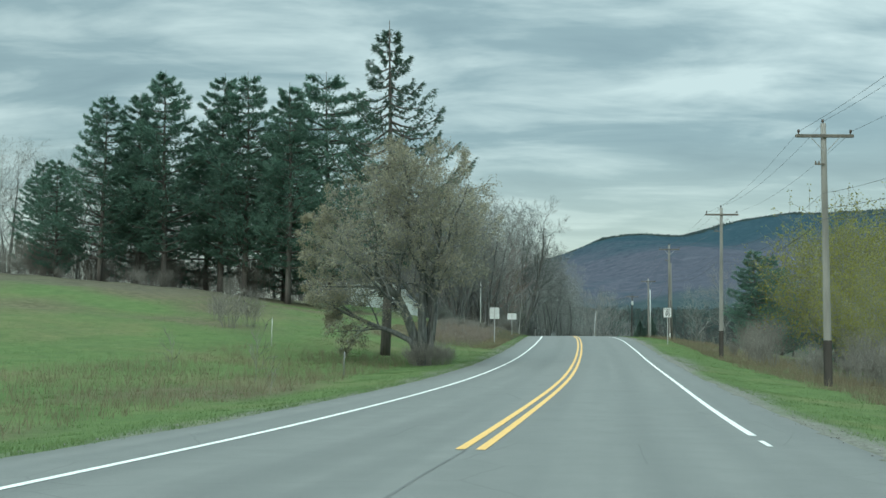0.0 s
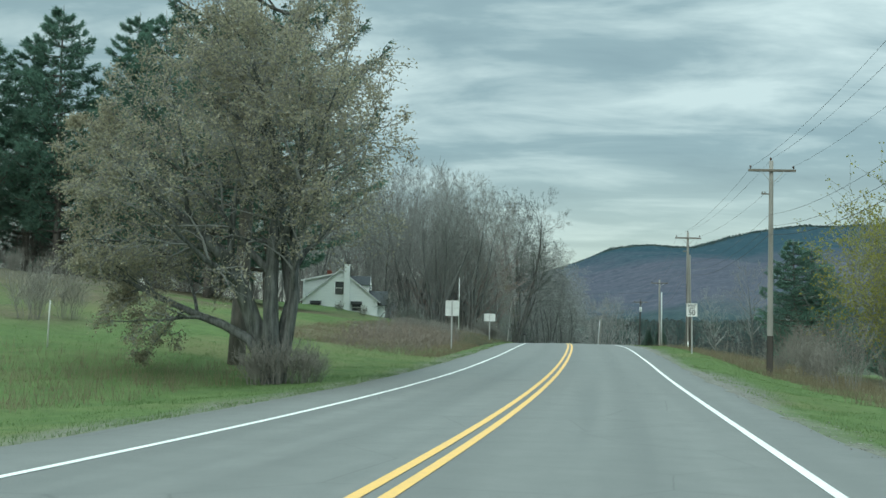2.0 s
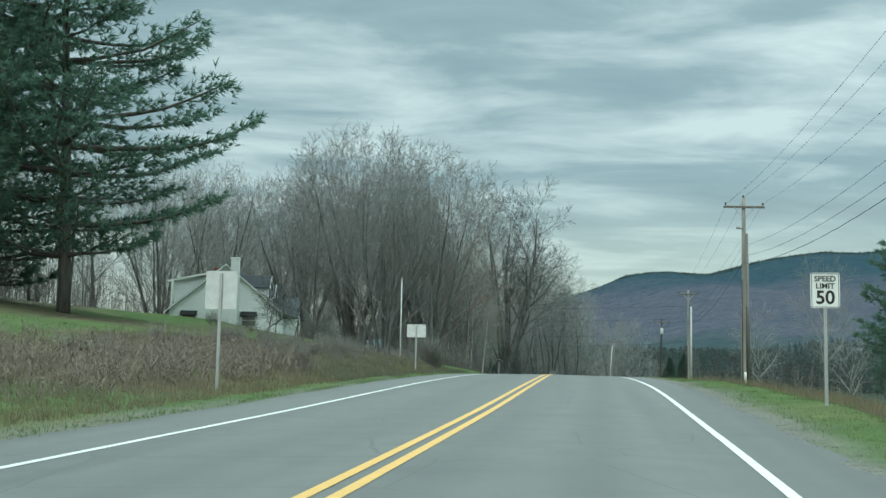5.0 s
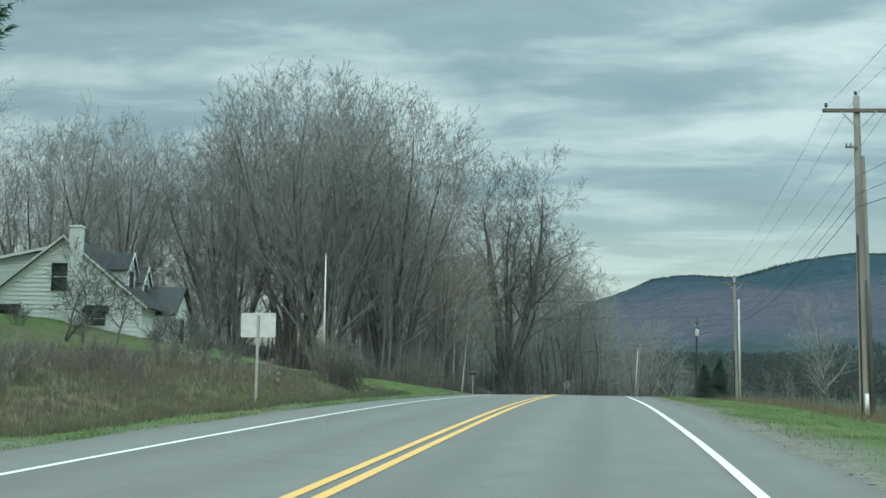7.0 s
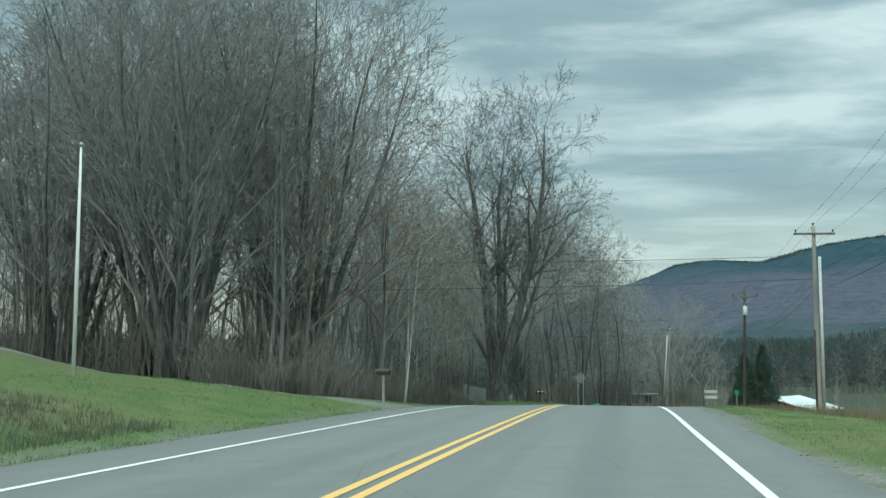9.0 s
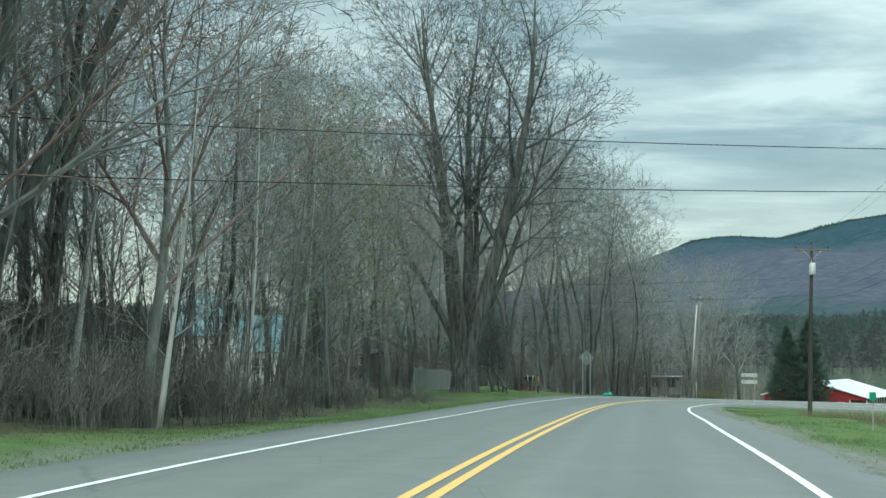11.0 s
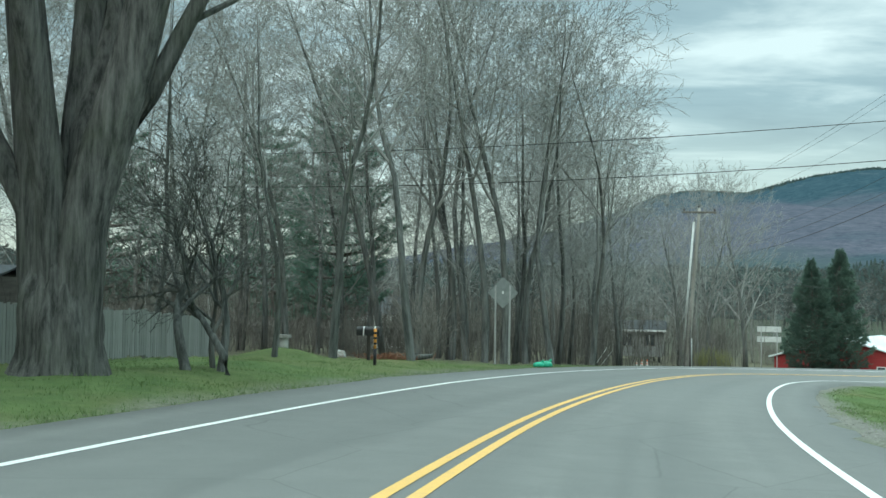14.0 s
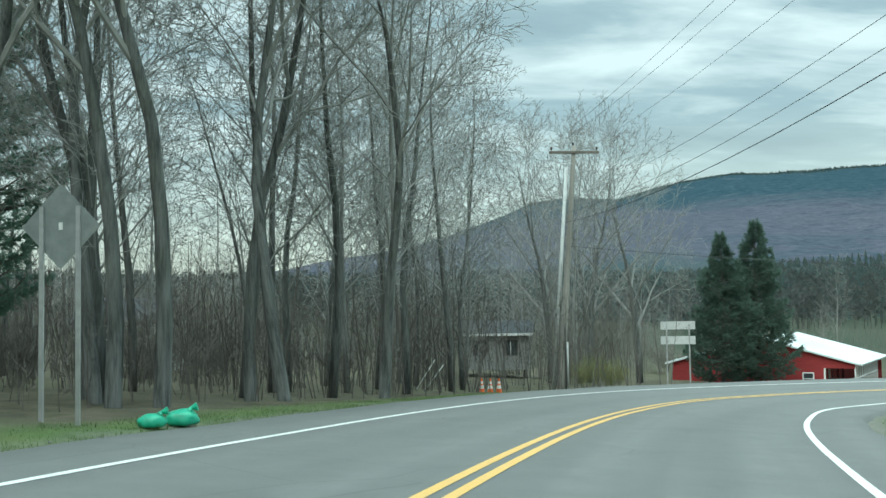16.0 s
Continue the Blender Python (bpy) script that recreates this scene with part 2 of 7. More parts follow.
# darker copy of brush_stems: the shade inside the woods is put into its colour
M_WOODBRUSH = bark("brush_shade_in_colour", (0.090, 0.086, 0.078), (0.195, 0.184, 0.168), 3)
M_BIRCH = bark("birch_bark", (0.42, 0.41, 0.39), (0.74, 0.73, 0.70), 4)
M_OLIVE = leaf_material("dull_green_leaves", (0.120, 0.128, 0.092), (0.155, 0.165, 0.118), (0.190, 0.198, 0.145))
M_NEEDLE = leaf_material("pine_needles", (0.108, 0.190, 0.150), (0.144, 0.238, 0.184), (0.186, 0.280, 0.208))
M_SPRUCE = leaf_material("spruce_needles", (0.080, 0.132, 0.110), (0.108, 0.168, 0.132), (0.142, 0.200, 0.150))
M_BUD = leaf_material("willow_buds", (0.262, 0.248, 0.180), (0.365, 0.342, 0.252), (0.475, 0.440, 0.330))
M_SPRING = leaf_material("spring_leaves", (0.190, 0.200, 0.045), (0.290, 0.285, 0.070), (0.390, 0.370, 0.120))
M_FRESH = leaf_material("fresh_olive_leaves", (0.150, 0.165, 0.070), (0.215, 0.230, 0.100), (0.290, 0.295, 0.140))
M_GRASS = leaf_material("grass_blades", (0.118, 0.182, 0.074), (0.158, 0.228, 0.094), (0.228, 0.282, 0.132), 0.6)
M_DRY = leaf_material("dead_grass", (0.165, 0.138, 0.092), (0.245, 0.205, 0.138), (0.330, 0.280, 0.195), 0.6)
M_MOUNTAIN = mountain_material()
# far firs carry distance haze in their colour, as a bluish tint
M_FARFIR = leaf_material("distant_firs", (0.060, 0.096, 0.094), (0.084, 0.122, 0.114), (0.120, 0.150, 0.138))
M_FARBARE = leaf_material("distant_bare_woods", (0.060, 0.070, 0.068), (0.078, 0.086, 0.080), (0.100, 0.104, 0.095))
M_POLE = two_tone("weathered_pole", (0.215, 0.208, 0.190), (0.360, 0.350, 0.322), 2.5, 0.9, 0.4, 0.01, (1, 1, 0.08))
M_POLE_DARK = two_tone("creosote_pole", (0.035, 0.032, 0.030), (0.090, 0.080, 0.072), 2.5, 0.9, 0.4, 0.01, (1, 1, 0.08))
M_ARM = two_tone("weathered_crossarm", (0.120, 0.110, 0.095), (0.220, 0.200, 0.172), 6, 0.9, 0.3, 0.008)
M_CERAMIC = two_tone("brown_insulator", (0.050, 0.035, 0.030), (0.080, 0.055, 0.045), 8, 0.25, 0.0, spec=0.5)
M_WIRE = two_tone("line_wire", (0.045, 0.047, 0.048), (0.075, 0.077, 0.078), 4, 0.6, 0.0)
M_STEEL = two_tone("galvanised_steel", (0.36, 0.37, 0.37), (0.50, 0.51, 0.51), 7, 0.5, 0.05, 0.004, metal=0.5)
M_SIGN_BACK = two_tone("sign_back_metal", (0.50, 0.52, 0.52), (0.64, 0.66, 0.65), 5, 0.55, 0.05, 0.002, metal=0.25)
# a darker grey than sign_back_metal, for the diamond sign
M_SIGN_DULL = two_tone("dull_sign_back", (0.20, 0.225, 0.225), (0.29, 0.315, 0.31), 5, 0.6, 0.05, 0.002, metal=0.25)
M_SIGN_WHITE = two_tone("sign_white", (0.72, 0.73, 0.72), (0.82, 0.83, 0.82), 5, 0.4, 0.0)
M_BLACK = two_tone("sign_black", (0.012, 0.012, 0.013), (0.022, 0.022, 0.024), 5, 0.5, 0.0)
M_CLAP = plank_wall("white_clapboard", (0.74, 0.76, 0.75), (0.84, 0.86, 0.845))
M_TRIM = plank_wall("white_trim", (0.72, 0.74, 0.73), (0.82, 0.83, 0.82))
M_ROOF_GREY = two_tone("grey_shingle", (0.042, 0.048, 0.054), (0.082, 0.090, 0.098), 11, 0.9, 0.5, 0.02)
M_ROOF_TEAL = two_tone("turquoise_metal_roof", (0.075, 0.155, 0.175), (0.135, 0.230, 0.250), 2.0, 0.5, 0.1, 0.01, metal=0.1)
M_ROOF_WHITE = two_tone("white_metal_roof", (0.62, 0.68, 0.70), (0.76, 0.80, 0.81), 1.2, 0.4, 0.1, 0.01, metal=0.2)
M_CABIN = plank_wall("dull_cabin_boards", (0.20, 0.205, 0.20), (0.32, 0.325, 0.315))
M_BARN = plank_wall("barn_red_boards", (0.22, 0.026, 0.028), (0.33, 0.045, 0.045))
M_FENCE = two_tone("weathered_fence_boards", (0.15, 0.16, 0.155), (0.30, 0.31, 0.30), 4, 0.9, 0.3, 0.01, (1, 1, 0.1), vary=0.3)
M_PICKET = two_tone("old_white_picket", (0.42, 0.43, 0.42), (0.66, 0.67, 0.66), 4, 0.8, 0.2, 0.005, vary=0.2)
M_SHED = plank_wall("dark_shed_boards", (0.070, 0.066, 0.060), (0.125, 0.115, 0.105))
M_GLASS_DARK = Mat("window_glass", 0.06, 0, 0.6).colour((0.050, 0.060, 0.064))
M_BAG = two_tone("green_plastic_bag", (0.020, 0.34, 0.20), (0.06, 0.50, 0.32), 6, 0.35, 0.5, 0.03, spec=0.5)
M_ORANGE = two_tone("cone_orange", (0.70, 0.12, 0.03), (0.85, 0.20, 0.06), 6, 0.5, 0.0)
M_ORANGE_POST = two_tone("orange_marker", (0.60, 0.24, 0.03), (0.75, 0.34, 0.07), 6, 0.5, 0.0)
M_BLACK_METAL = two_tone("black_mailbox_metal", (0.020, 0.021, 0.022), (0.050, 0.052, 0.054), 6, 0.35, 0.05, 0.003, metal=0.3)
M_BRICK = two_tone("red_brick", (0.16, 0.055, 0.040), (0.26, 0.095, 0.070), 9, 0.9, 0.4, 0.01)
M_SIGN_GREEN = two_tone("verge_marker_green", (0.02, 0.22, 0.13), (0.03, 0.30, 0.18), 5, 0.5, 0.0)
M_PALE_STONE = two_tone("pale_boulder", (0.36, 0.36, 0.34), (0.55, 0.55, 0.52), 5, 0.9, 0.4, 0.02)
M_DEADBRUSH = bark("dead_brush", (0.160, 0.138, 0.116), (0.315, 0.272, 0.228), 4)
M_RUST = bark("dead_bracken", (0.150, 0.070, 0.045), (0.270, 0.135, 0.085), 4)
M_DEADWOOD = bark("bleached_deadwood", (0.22, 0.20, 0.17), (0.42, 0.39, 0.34), 4)

# ---- mesh tools ----


class Acc:
    """Points and faces gathered for one mesh."""

    def __init__(self):
        self.v, self.f = [], []

    def add(self, vs, fs):
        o = len(self.v)
        self.v.extend(vs)
        self.f.extend(tuple(i + o for i in q) for q in fs)

    def box(self, x0, y0, z0, x1, y1, z1, m=None):
        vs = [(x, y, z) for z in (z0, z1) for x, y in ((x0, y0), (x1, y0), (x1, y1), (x0, y1))]
        if m is not None:
            vs = [tuple(m @ Vector(p)) for p in vs]
        self.add(vs, [(3, 2, 1, 0), (4, 5, 6, 7), (0, 1, 5, 4), (1, 2, 6, 5), (2, 3, 7, 6), (3, 0, 4, 7)])

    def tube(self, pts, radii, sides=6, caps=True):
        n = len(pts)
        vs = []
        ca = [(math.cos(6.28318 * k / sides), math.sin(6.28318 * k / sides)) for k in range(sides)]
        for i in range(n):
            a, b = pts[max(i - 1, 0)], pts[min(i + 1, n - 1)]
            dx, dy, dz = b[0] - a[0], b[1] - a[1], b[2] - a[2]
            l = math.sqrt(dx * dx + dy * dy + dz * dz) or 1.0
            dx, dy, dz = dx / l, dy / l, dz / l
            if abs(dz) < 0.95:
                ux, uy, uz = dy, -dx, 0.0
            else:
                ux, uy, uz = 0.0, dz, -dy
            l = math.sqrt(ux * ux + uy * uy + uz * uz) or 1.0
            ux, uy, uz = ux / l, uy / l, uz / l
            wx, wy, wz = dy * uz - dz * uy, dz * ux - dx * uz, dx * uy - dy * ux
            p, r = pts[i], radii[i]
            for c, s in ca:
                vs.append((p[0] + r * (c * ux + s * wx), p[1] + r * (c * uy + s * wy), p[2] + r * (c * uz + s * wz)))
        fs = []
        for i in range(n - 1):
            for k in range(sides):
                q = (k + 1) % sides
                fs.append((i * sides + k, i * sides + q, (i + 1) * sides + q, (i + 1) * sides + k))
        if caps:
            fs.append(tuple(range(sides))[::-1])
            fs.append(tuple((n - 1) * sides + k for k in range(sides)))
        self.add(vs, fs)

    def prism(self, outline, y0, y1):
        """An outline in x and z, drawn out from y0 to y1."""
        n = len(outline)
        vs = [(x, y0, z) for x, z in outline] + [(x, y1, z) for x, z in outline]
        fs = [tuple(range(n)), tuple(range(n, 2 * n))[::-1]] + [(k, k + n, (k + 1) % n + n, (k + 1) % n) for k in range(n)]
        self.add(vs, fs)

    def mesh(self, name, smooth=False):
        me = bpy.data.meshes.new(name)
        me.from_pydata(self.v, [], self.f)
        if smooth:
            me.polygons.foreach_set("use_smooth", [True] * len(me.polygons))
        me.update()
        return me


def part(name, acc, material, parent=None, label="", smooth=False):
    me = acc.mesh(name, smooth) if isinstance(acc, Acc) else acc
    if material is not None and not me.materials:
        me.materials.append(material)
    ob = new(name, me)
    if parent is not None:
        ob.parent = parent
    if label:
        ob["label"] = label
    return ob


def bevel(ob, w=0.01, seg=1):
    b = ob.modifiers.new("bevel", "BEVEL")
    b.width, b.segments, b.limit_method = w, seg, "ANGLE"
    return ob


def thing(name, m, label, category, group=""):
    ob = new(name)
    ob.matrix_world = m
    return tagged(ob, label, category, group)


# ---- the road's line ----
CONTROL = [(-11.92, -60.01, -0.399), (-1.95, -0.02, -1.549), (1.26, 20.47, -1.941), (4.35, 40.49, -2.041), (7.21, 60.99, -1.878), (9.8, 80.99, -1.455),
           (12.13, 101.0, -0.984), (14.1, 121.01, -0.776), (15.97, 140.52, -0.822), (17.91, 160.02, -1.017), (19.91, 180.01, -1.667), (22.15, 200.0, -2.434),
           (24.71, 216.0, -3.064), (28.91, 232.8, -3.766), (34.35, 248.58, -4.583), (41.23, 260.88, -5.34), (54.02, 273.47, -6.192), (75.01, 283.47, -6.944),
           (110.0, 288.97, -7.144), (180.0, 295.97, -7.344)]


def centreline(pts, step=1.0):
    p = np.array(pts, float)
    p = np.vstack([2 * p[0] - p[1], p, 2 * p[-1] - p[-2]])
    out = []
    for i in range(1, len(p) - 2):
        a, b, c, d = p[i - 1:i + 3]
        n = 40
        for u in np.arange(n) / n:
            out.append(0.5 * (2 * b + (c - a) * u + (2 * a - 5 * b + 4 * c - d) * u**2 + (3 * b - a - 3 * c + d) * u**3))
    out = np.array(out + [p[-2]])
    for _ in range(2):
        q = out.copy()
        q[1:-1] = (out[:-2] + 2 * out[1:-1] + out[2:]) / 4
        out = q
    s = np.concatenate([[0], np.cumsum(np.linalg.norm(np.diff(out, axis=0), axis=1))])
    t = np.arange(0, s[-1], step)
    return np.stack([np.interp(t, s, out[:, k]) for k in range(3)], 1)


LINE = centreline(CONTROL)
TAN = np.gradient(LINE[:, :2], axis=0)
TAN /= np.linalg.norm(TAN, axis=1)[:, None]
NOR = np.stack([TAN[:, 1], -TAN[:, 0]], 1)          # to the right
I0 = int(np.argmin(np.abs(LINE[:, 1])))             # the sample at y = 0
S = np.arange(len(LINE)) - float(I0)                # metres along the road
BANK = np.interp(S, [185, 222, 240, 330, 380], [0.0, 0.044, 0.038, 0.06, 0.02])


def road_z(i, d):
    """The height of the paved surface d metres right of the middle, with its crown and banking."""
    return LINE[i, 2] - BANK[i] * np.clip(d, -6, 6) - 0.012 * np.minimum(np.abs(d), 6) * np.clip(1 - BANK[i] / 0.05, 0, 1)


def on_road(s, d, lift=0.0):
    i = int(np.clip(round(s + I0), 0, len(LINE) - 1))
    x, y = LINE[i, :2] + NOR[i] * d
    return np.array([x, y, road_z(i, d) + lift])


# height of the land over the road, by metres along it and metres aside
LEFT_D = [-250, -80, -40, -25, -15, -8, -5.2]
LEFT = {-60: [6, 2.5, 0.8, 0.2, -0.2, -0.3, -0.05], 20: [7, 2.2, 0.6, 0.1, -0.1, -0.35, -0.05], 50: [8, 3.2, 1.3, 0.5, 0.1, -0.2, -0.05],
        70: [9, 5, 3.0, 1.8, 0.8, 0.0, -0.05], 91: [11, 7, 4.4, 2.7, 1.3, 0.15, -0.05], 116: [12, 8, 4.8, 2.4, 1.45, 0.4, -0.05],
        131: [12, 8, 4.6, 2.8, 1.6, 0.6, -0.05], 151: [11, 6.5, 4.8, 3.7, 1.35, 0.45, -0.05], 179: [9, 3, 0.6, 0.1, -0.3, -0.2, -0.05],
        201: [8, 3, 1, 0.3, 0.0, -0.1, -0.05], 216: [8, 3, 0.8, 0.40, 0.20, 0.26, -0.03], 232: [8, 2.5, 1, 0.45, 0.2, 0.15, -0.03],
        246: [7, 2, 0.6, 0.2, 0.0, -0.05, -0.04], 275: [6, 1, -0.2, -0.5, -0.6, -0.5, -0.1], 305: [4, 0, -1.7, -1.6, -1.2, -0.8, -0.1], 330: [4, 0, -1.9, -1.8, -1.3, -0.8, -0.1]}
# a flat verge before the cut bank rises
LEFT = {k: v[:6] + [v[5] * 0.1 - 0.06 if 90 < k < 140 else 0.54 * v[5] + 0.46 * v[6]] + v[6:] for k, v in LEFT.items()}
LEFT_D.insert(6, -6.7)
RIGHT_D = [5.2, 7.2, 10.5, 14, 20, 40, 100, 250]
RIGHT = {-60: [-0.05, -0.2, -0.4, -0.6, -1, -3, -9, -16], 45: [-0.05, -0.25, -0.5, -0.8, -1.3, -3, -9, -18], 70: [-0.05, -0.2, -0.8, -1.2, -1.9, -4, -10, -20],
         91: [-0.05, 0.0, -0.9, -1.4, -2, -4, -11, -20], 131: [-0.05, -0.1, -0.35, -0.8, -1.6, -4.5, -12, -20], 160: [-0.05, -0.1, -0.35, -0.7, -1.6, -4.5, -12, -20],
         190: [-0.05, -0.1, -0.25, -0.4, -1.2, -4, -11, -19], 216: [-0.15, -0.3, -0.6, -0.9, -1.6, -3.5, -9, -16], 236: [-0.35, -0.6, -1.0, -1.3, -1.8, -3, -7, -13],
         275: [-0.35, -0.5, -0.8, -1, -1.3, -2.5, -6, -12], 330: [-0.3, -0.4, -0.6, -0.8, -1, -2, -6, -12]}


def table(d_knots, rows, s, d):
    keys = sorted(rows)
    per = np.stack([np.interp(d, d_knots, rows[k]) for k in keys], 0)
    j = np.clip(np.searchsorted(keys, s) - 1, 0, len(keys) - 2)
    ks = np.array(keys, float)
    u = np.clip((s - ks[j]) / (ks[j + 1] - ks[j]), 0, 1)
    u = u * u * (3 - 2 * u)
    k = np.arange(len(s))
    return per[j, k] * (1 - u) + per[j + 1, k] * u


def land(x, y):
    """Height, place along the road and metres aside for points of the plan."""
    x, y = np.atleast_1d(np.asarray(x, float)), np.atleast_1d(np.asarray(y, float))
    idx = np.zeros(len(x), int)
    sub = LINE[::2, :2]
    for a in range(0, len(x), 4000):
        q = (x[a:a + 4000, None] - sub[None, :, 0])**2 + (y[a:a + 4000, None] - sub[None, :, 1])**2
        idx[a:a + 4000] = q.argmin(1) * 2
    best, bestd = idx.copy(), None
    for off in (-1, 0, 1):
        i = np.clip(idx + off, 0, len(LINE) - 1)
        q = (x - LINE[i, 0])**2 + (y - LINE[i, 1])**2
        if bestd is None:
            best, bestd = i.copy(), q
        else:
            w = q < bestd
            best[w], bestd = i[w], np.minimum(q, bestd)
    i = best
    d = (x - LINE[i, 0]) * NOR[i, 0] + (y - LINE[i, 1]) * NOR[i, 1]
    dist = np.sqrt(bestd)
    side = np.where(d < 0, -dist, dist)
    s = S[i]
    rel = np.where(side < 0, table(LEFT_D, LEFT, s, side), table(RIGHT_D, RIGHT, s, side))
    edge = -BANK[i] * np.clip(side, -5.2, 5.2)
    fade = np.clip((40 - dist) / 35, 0, 1)
    z = LINE[i, 2] + rel + np.where(side < 0, edge * fade, 0)
    z = np.where(np.abs(side) < 5.0, road_z(i, side) - 0.12, z)
    # a small grassy mound by the mailbox
    z = z + 0.42 * np.exp(-((x - 16.5) ** 2 + (y - 229.6) ** 2) / 1.8)
    far = np.clip((dist - 200) / 400, 0, 1)
    z = z * (1 - far) + np.where(side < 0, 12.0, -24.0) * far
    return z, s, side


def ground_z(x, y):
    return float(land(x, y)[0][0] + rough_at(x, y))


def rough_at(x, y):
    return 0.15 * noise.noise((x * 0.22, y * 0.22, 3.0)) + 0.07 * noise.noise((x * 0.9, y * 0.9, 7.0))

# ---- ground, road, mountain ----


def spaced(lo, hi, step, far, growth=1.22):
    mid = list(np.arange(lo, hi + step / 2, step))
    g, a = step, mid[-1]
    while a < far:
        g *= growth
        a += g
        mid.append(a)
    g, a = step, mid[0]
    while a > -far:
        g *= growth
        a -= g
        mid.insert(0, a)
    return np.array(mid)


def build_ground():
    xs, ys = spaced(-34, 66, 0.7, 4200), spaced(-8, 300, 0.9, 4200)
    gx, gy = np.meshgrid(xs, ys)
    x, y = gx.ravel(), gy.ravel()
    z, s, d = land(x, y)
    near = np.clip((np.abs(d) - 5.2) / 2.0, 0, 1) * (np.abs(d) < 120)
    for k in np.nonzero(near > 0)[0]:
        z[k] += near[k] * rough_at(x[k], y[k])
    nx, ny = len(xs), len(ys)
    i, j = np.meshgrid(np.arange(nx - 1), np.arange(ny - 1))
    a = (j * nx + i).ravel()
    faces = np.stack([a, a + 1, a + nx + 1, a + nx], 1)
    me = bpy.data.meshes.new("ground")
    me.from_pydata(np.stack([x, y, z], 1).tolist(), [], faces.tolist())
    me.polygons.foreach_set("use_smooth", [True] * len(me.polygons))
    wob = np.array([noise.noise((p * 0.11, q * 0.11, 1.7)) for p, q in zip(x, y)]) if len(x) < 400000 else 0 * x

    def soft(v, lo, hi):
        return np.clip((v - lo) / (hi - lo), 0, 1)
    # dead grass on the cut bank beside the signs, and under the brush on the far verge
    bank = soft(s, 74, 88) * (1 - soft(s, 134, 144)) * soft(-d, 6.4, 7.6) * (1 - soft(-d, 12, 17))
    upper = soft(s, 50, 80) * (1 - soft(s, 150, 165)) * soft(-d, 17, 24) * 0.7
    brush = soft(d, 9.5, 12.0) * (1 - soft(s, 205, 225)) * (1 - soft(d, 60, 90))
    strip = soft(-d, 7.5, 9) * (1 - soft(-d, 12, 14)) * (1 - soft(s, 30, 55)) * 0.65
    dry = np.clip(np.maximum.reduce([bank * 1.7, upper, brush * 0.8, strip]) * (0.80 + 2.4 * wob), 0, 1)
    woods = np.maximum(soft(s, 160, 168) * (1 - soft(s, 206, 211)) * soft(-d, 6.8, 8.2), soft(s, 206, 214) * soft(-d, 12, 16))
    woods = np.maximum(woods, soft(s, 234, 240) * soft(-d, 6.0, 7.4) * (1 - soft(s, 285, 300)))
    woods = np.maximum(woods, soft(s, 150, 160) * soft(-d, 13, 20))
    woods = np.maximum(woods, soft(s, 85, 100) * soft(-d, 30, 40))
    woods = np.maximum(woods, soft(s, 165, 175) * soft(-d, 18, 24) * (1 - soft(s, 272, 290)))
    drive = soft(s, 157.5, 158.3) * (1 - soft(s, 162, 163)) * soft(-d, 4.5, 5.0) * (1 - soft(-d, 22, 26))
    drive2 = soft(s, 227.0, 228.0) * (1 - soft(s, 231.5, 232.5)) * soft(-d, 4.5, 5.0) * (1 - soft(-d, 5.4, 6.0)) * 0.7
    gravel = np.maximum(np.maximum(drive, drive2), soft(d, 4.6, 4.9) * (1 - soft(d + 0.9 * wob, 5.5, 6.1)))
    gravel = np.maximum(gravel, soft(-d, 4.6, 4.9) * (1 - soft(-d + 0.5 * wob, 5.25, 5.6)) * 0.7)
    far = np.maximum(soft(np.abs(d), 130, 300), soft(y, 318, 360) * soft(np.abs(d), 14, 24))
    for name, v in (("dry", dry), ("litter", np.clip(woods + 0.25 * wob * woods, 0, 1) * np.where(d < 0, 1, 1 - far)), ("gravel", gravel), ("far", far)):
        at = me.attributes.new(name, "FLOAT", "POINT")
        at.data.foreach_set("value", v.astype(np.float32))
    me.materials.append(M_GROUND)
    me.update()
    ob = new("ground", me)
    tagged(ob, "rolling spring meadow with green grass, dead grass banks and leaf litter", "ground", kind="structure")


def strip(name, d0, d1, lift, material, s0=-58, s1=330, cols=1, step=1, wobble=0.0, parent=None, shift=None, skirt=0.0):
    idx = [k for k in range(len(LINE)) if s0 <= S[k] <= s1][::step]
    vs, fs, uv = [], [], []
    for k in idx:
        a = d0 + (wobble * noise.noise((S[k] * 0.25, d0, 5)) if wobble else 0)
        b = d1 + (wobble * noise.noise((S[k] * 0.25, d1, 9)) if wobble else 0)
        if shift:
            a, b = a + shift, b + shift
        row = [(a + (b - a) * c / cols, lift) for c in range(cols + 1)]
        if skirt:
            row = [(a - 0.12, -skirt)] + row + [(b + 0.12, -skirt)]
        for d, dz in row:
            p = LINE[k, :2] + NOR[k] * d
            vs.append((p[0], p[1], road_z(k, d) + dz))
            uv.append((d, S[k]))
    n = cols + (3 if skirt else 1)
    for r in range(len(idx) - 1):
        for c in range(n - 1):
            fs.append((r * n + c, r * n + c + 1, (r + 1) * n + c + 1, (r + 1) * n + c))
    me = bpy.data.meshes.new(name)
    me.from_pydata(vs, [], fs)
    layer = me.uv_layers.new(name="UVMap")
    for lp in me.loops:
        layer.data[lp.index].uv = uv[lp.vertex_index]
    me.materials.append(material)
    me.polygons.foreach_set("use_smooth", [True] * len(me.polygons))
    me.update()
    ob = new(name, me)
    if parent:
        ob.parent = parent
    return ob


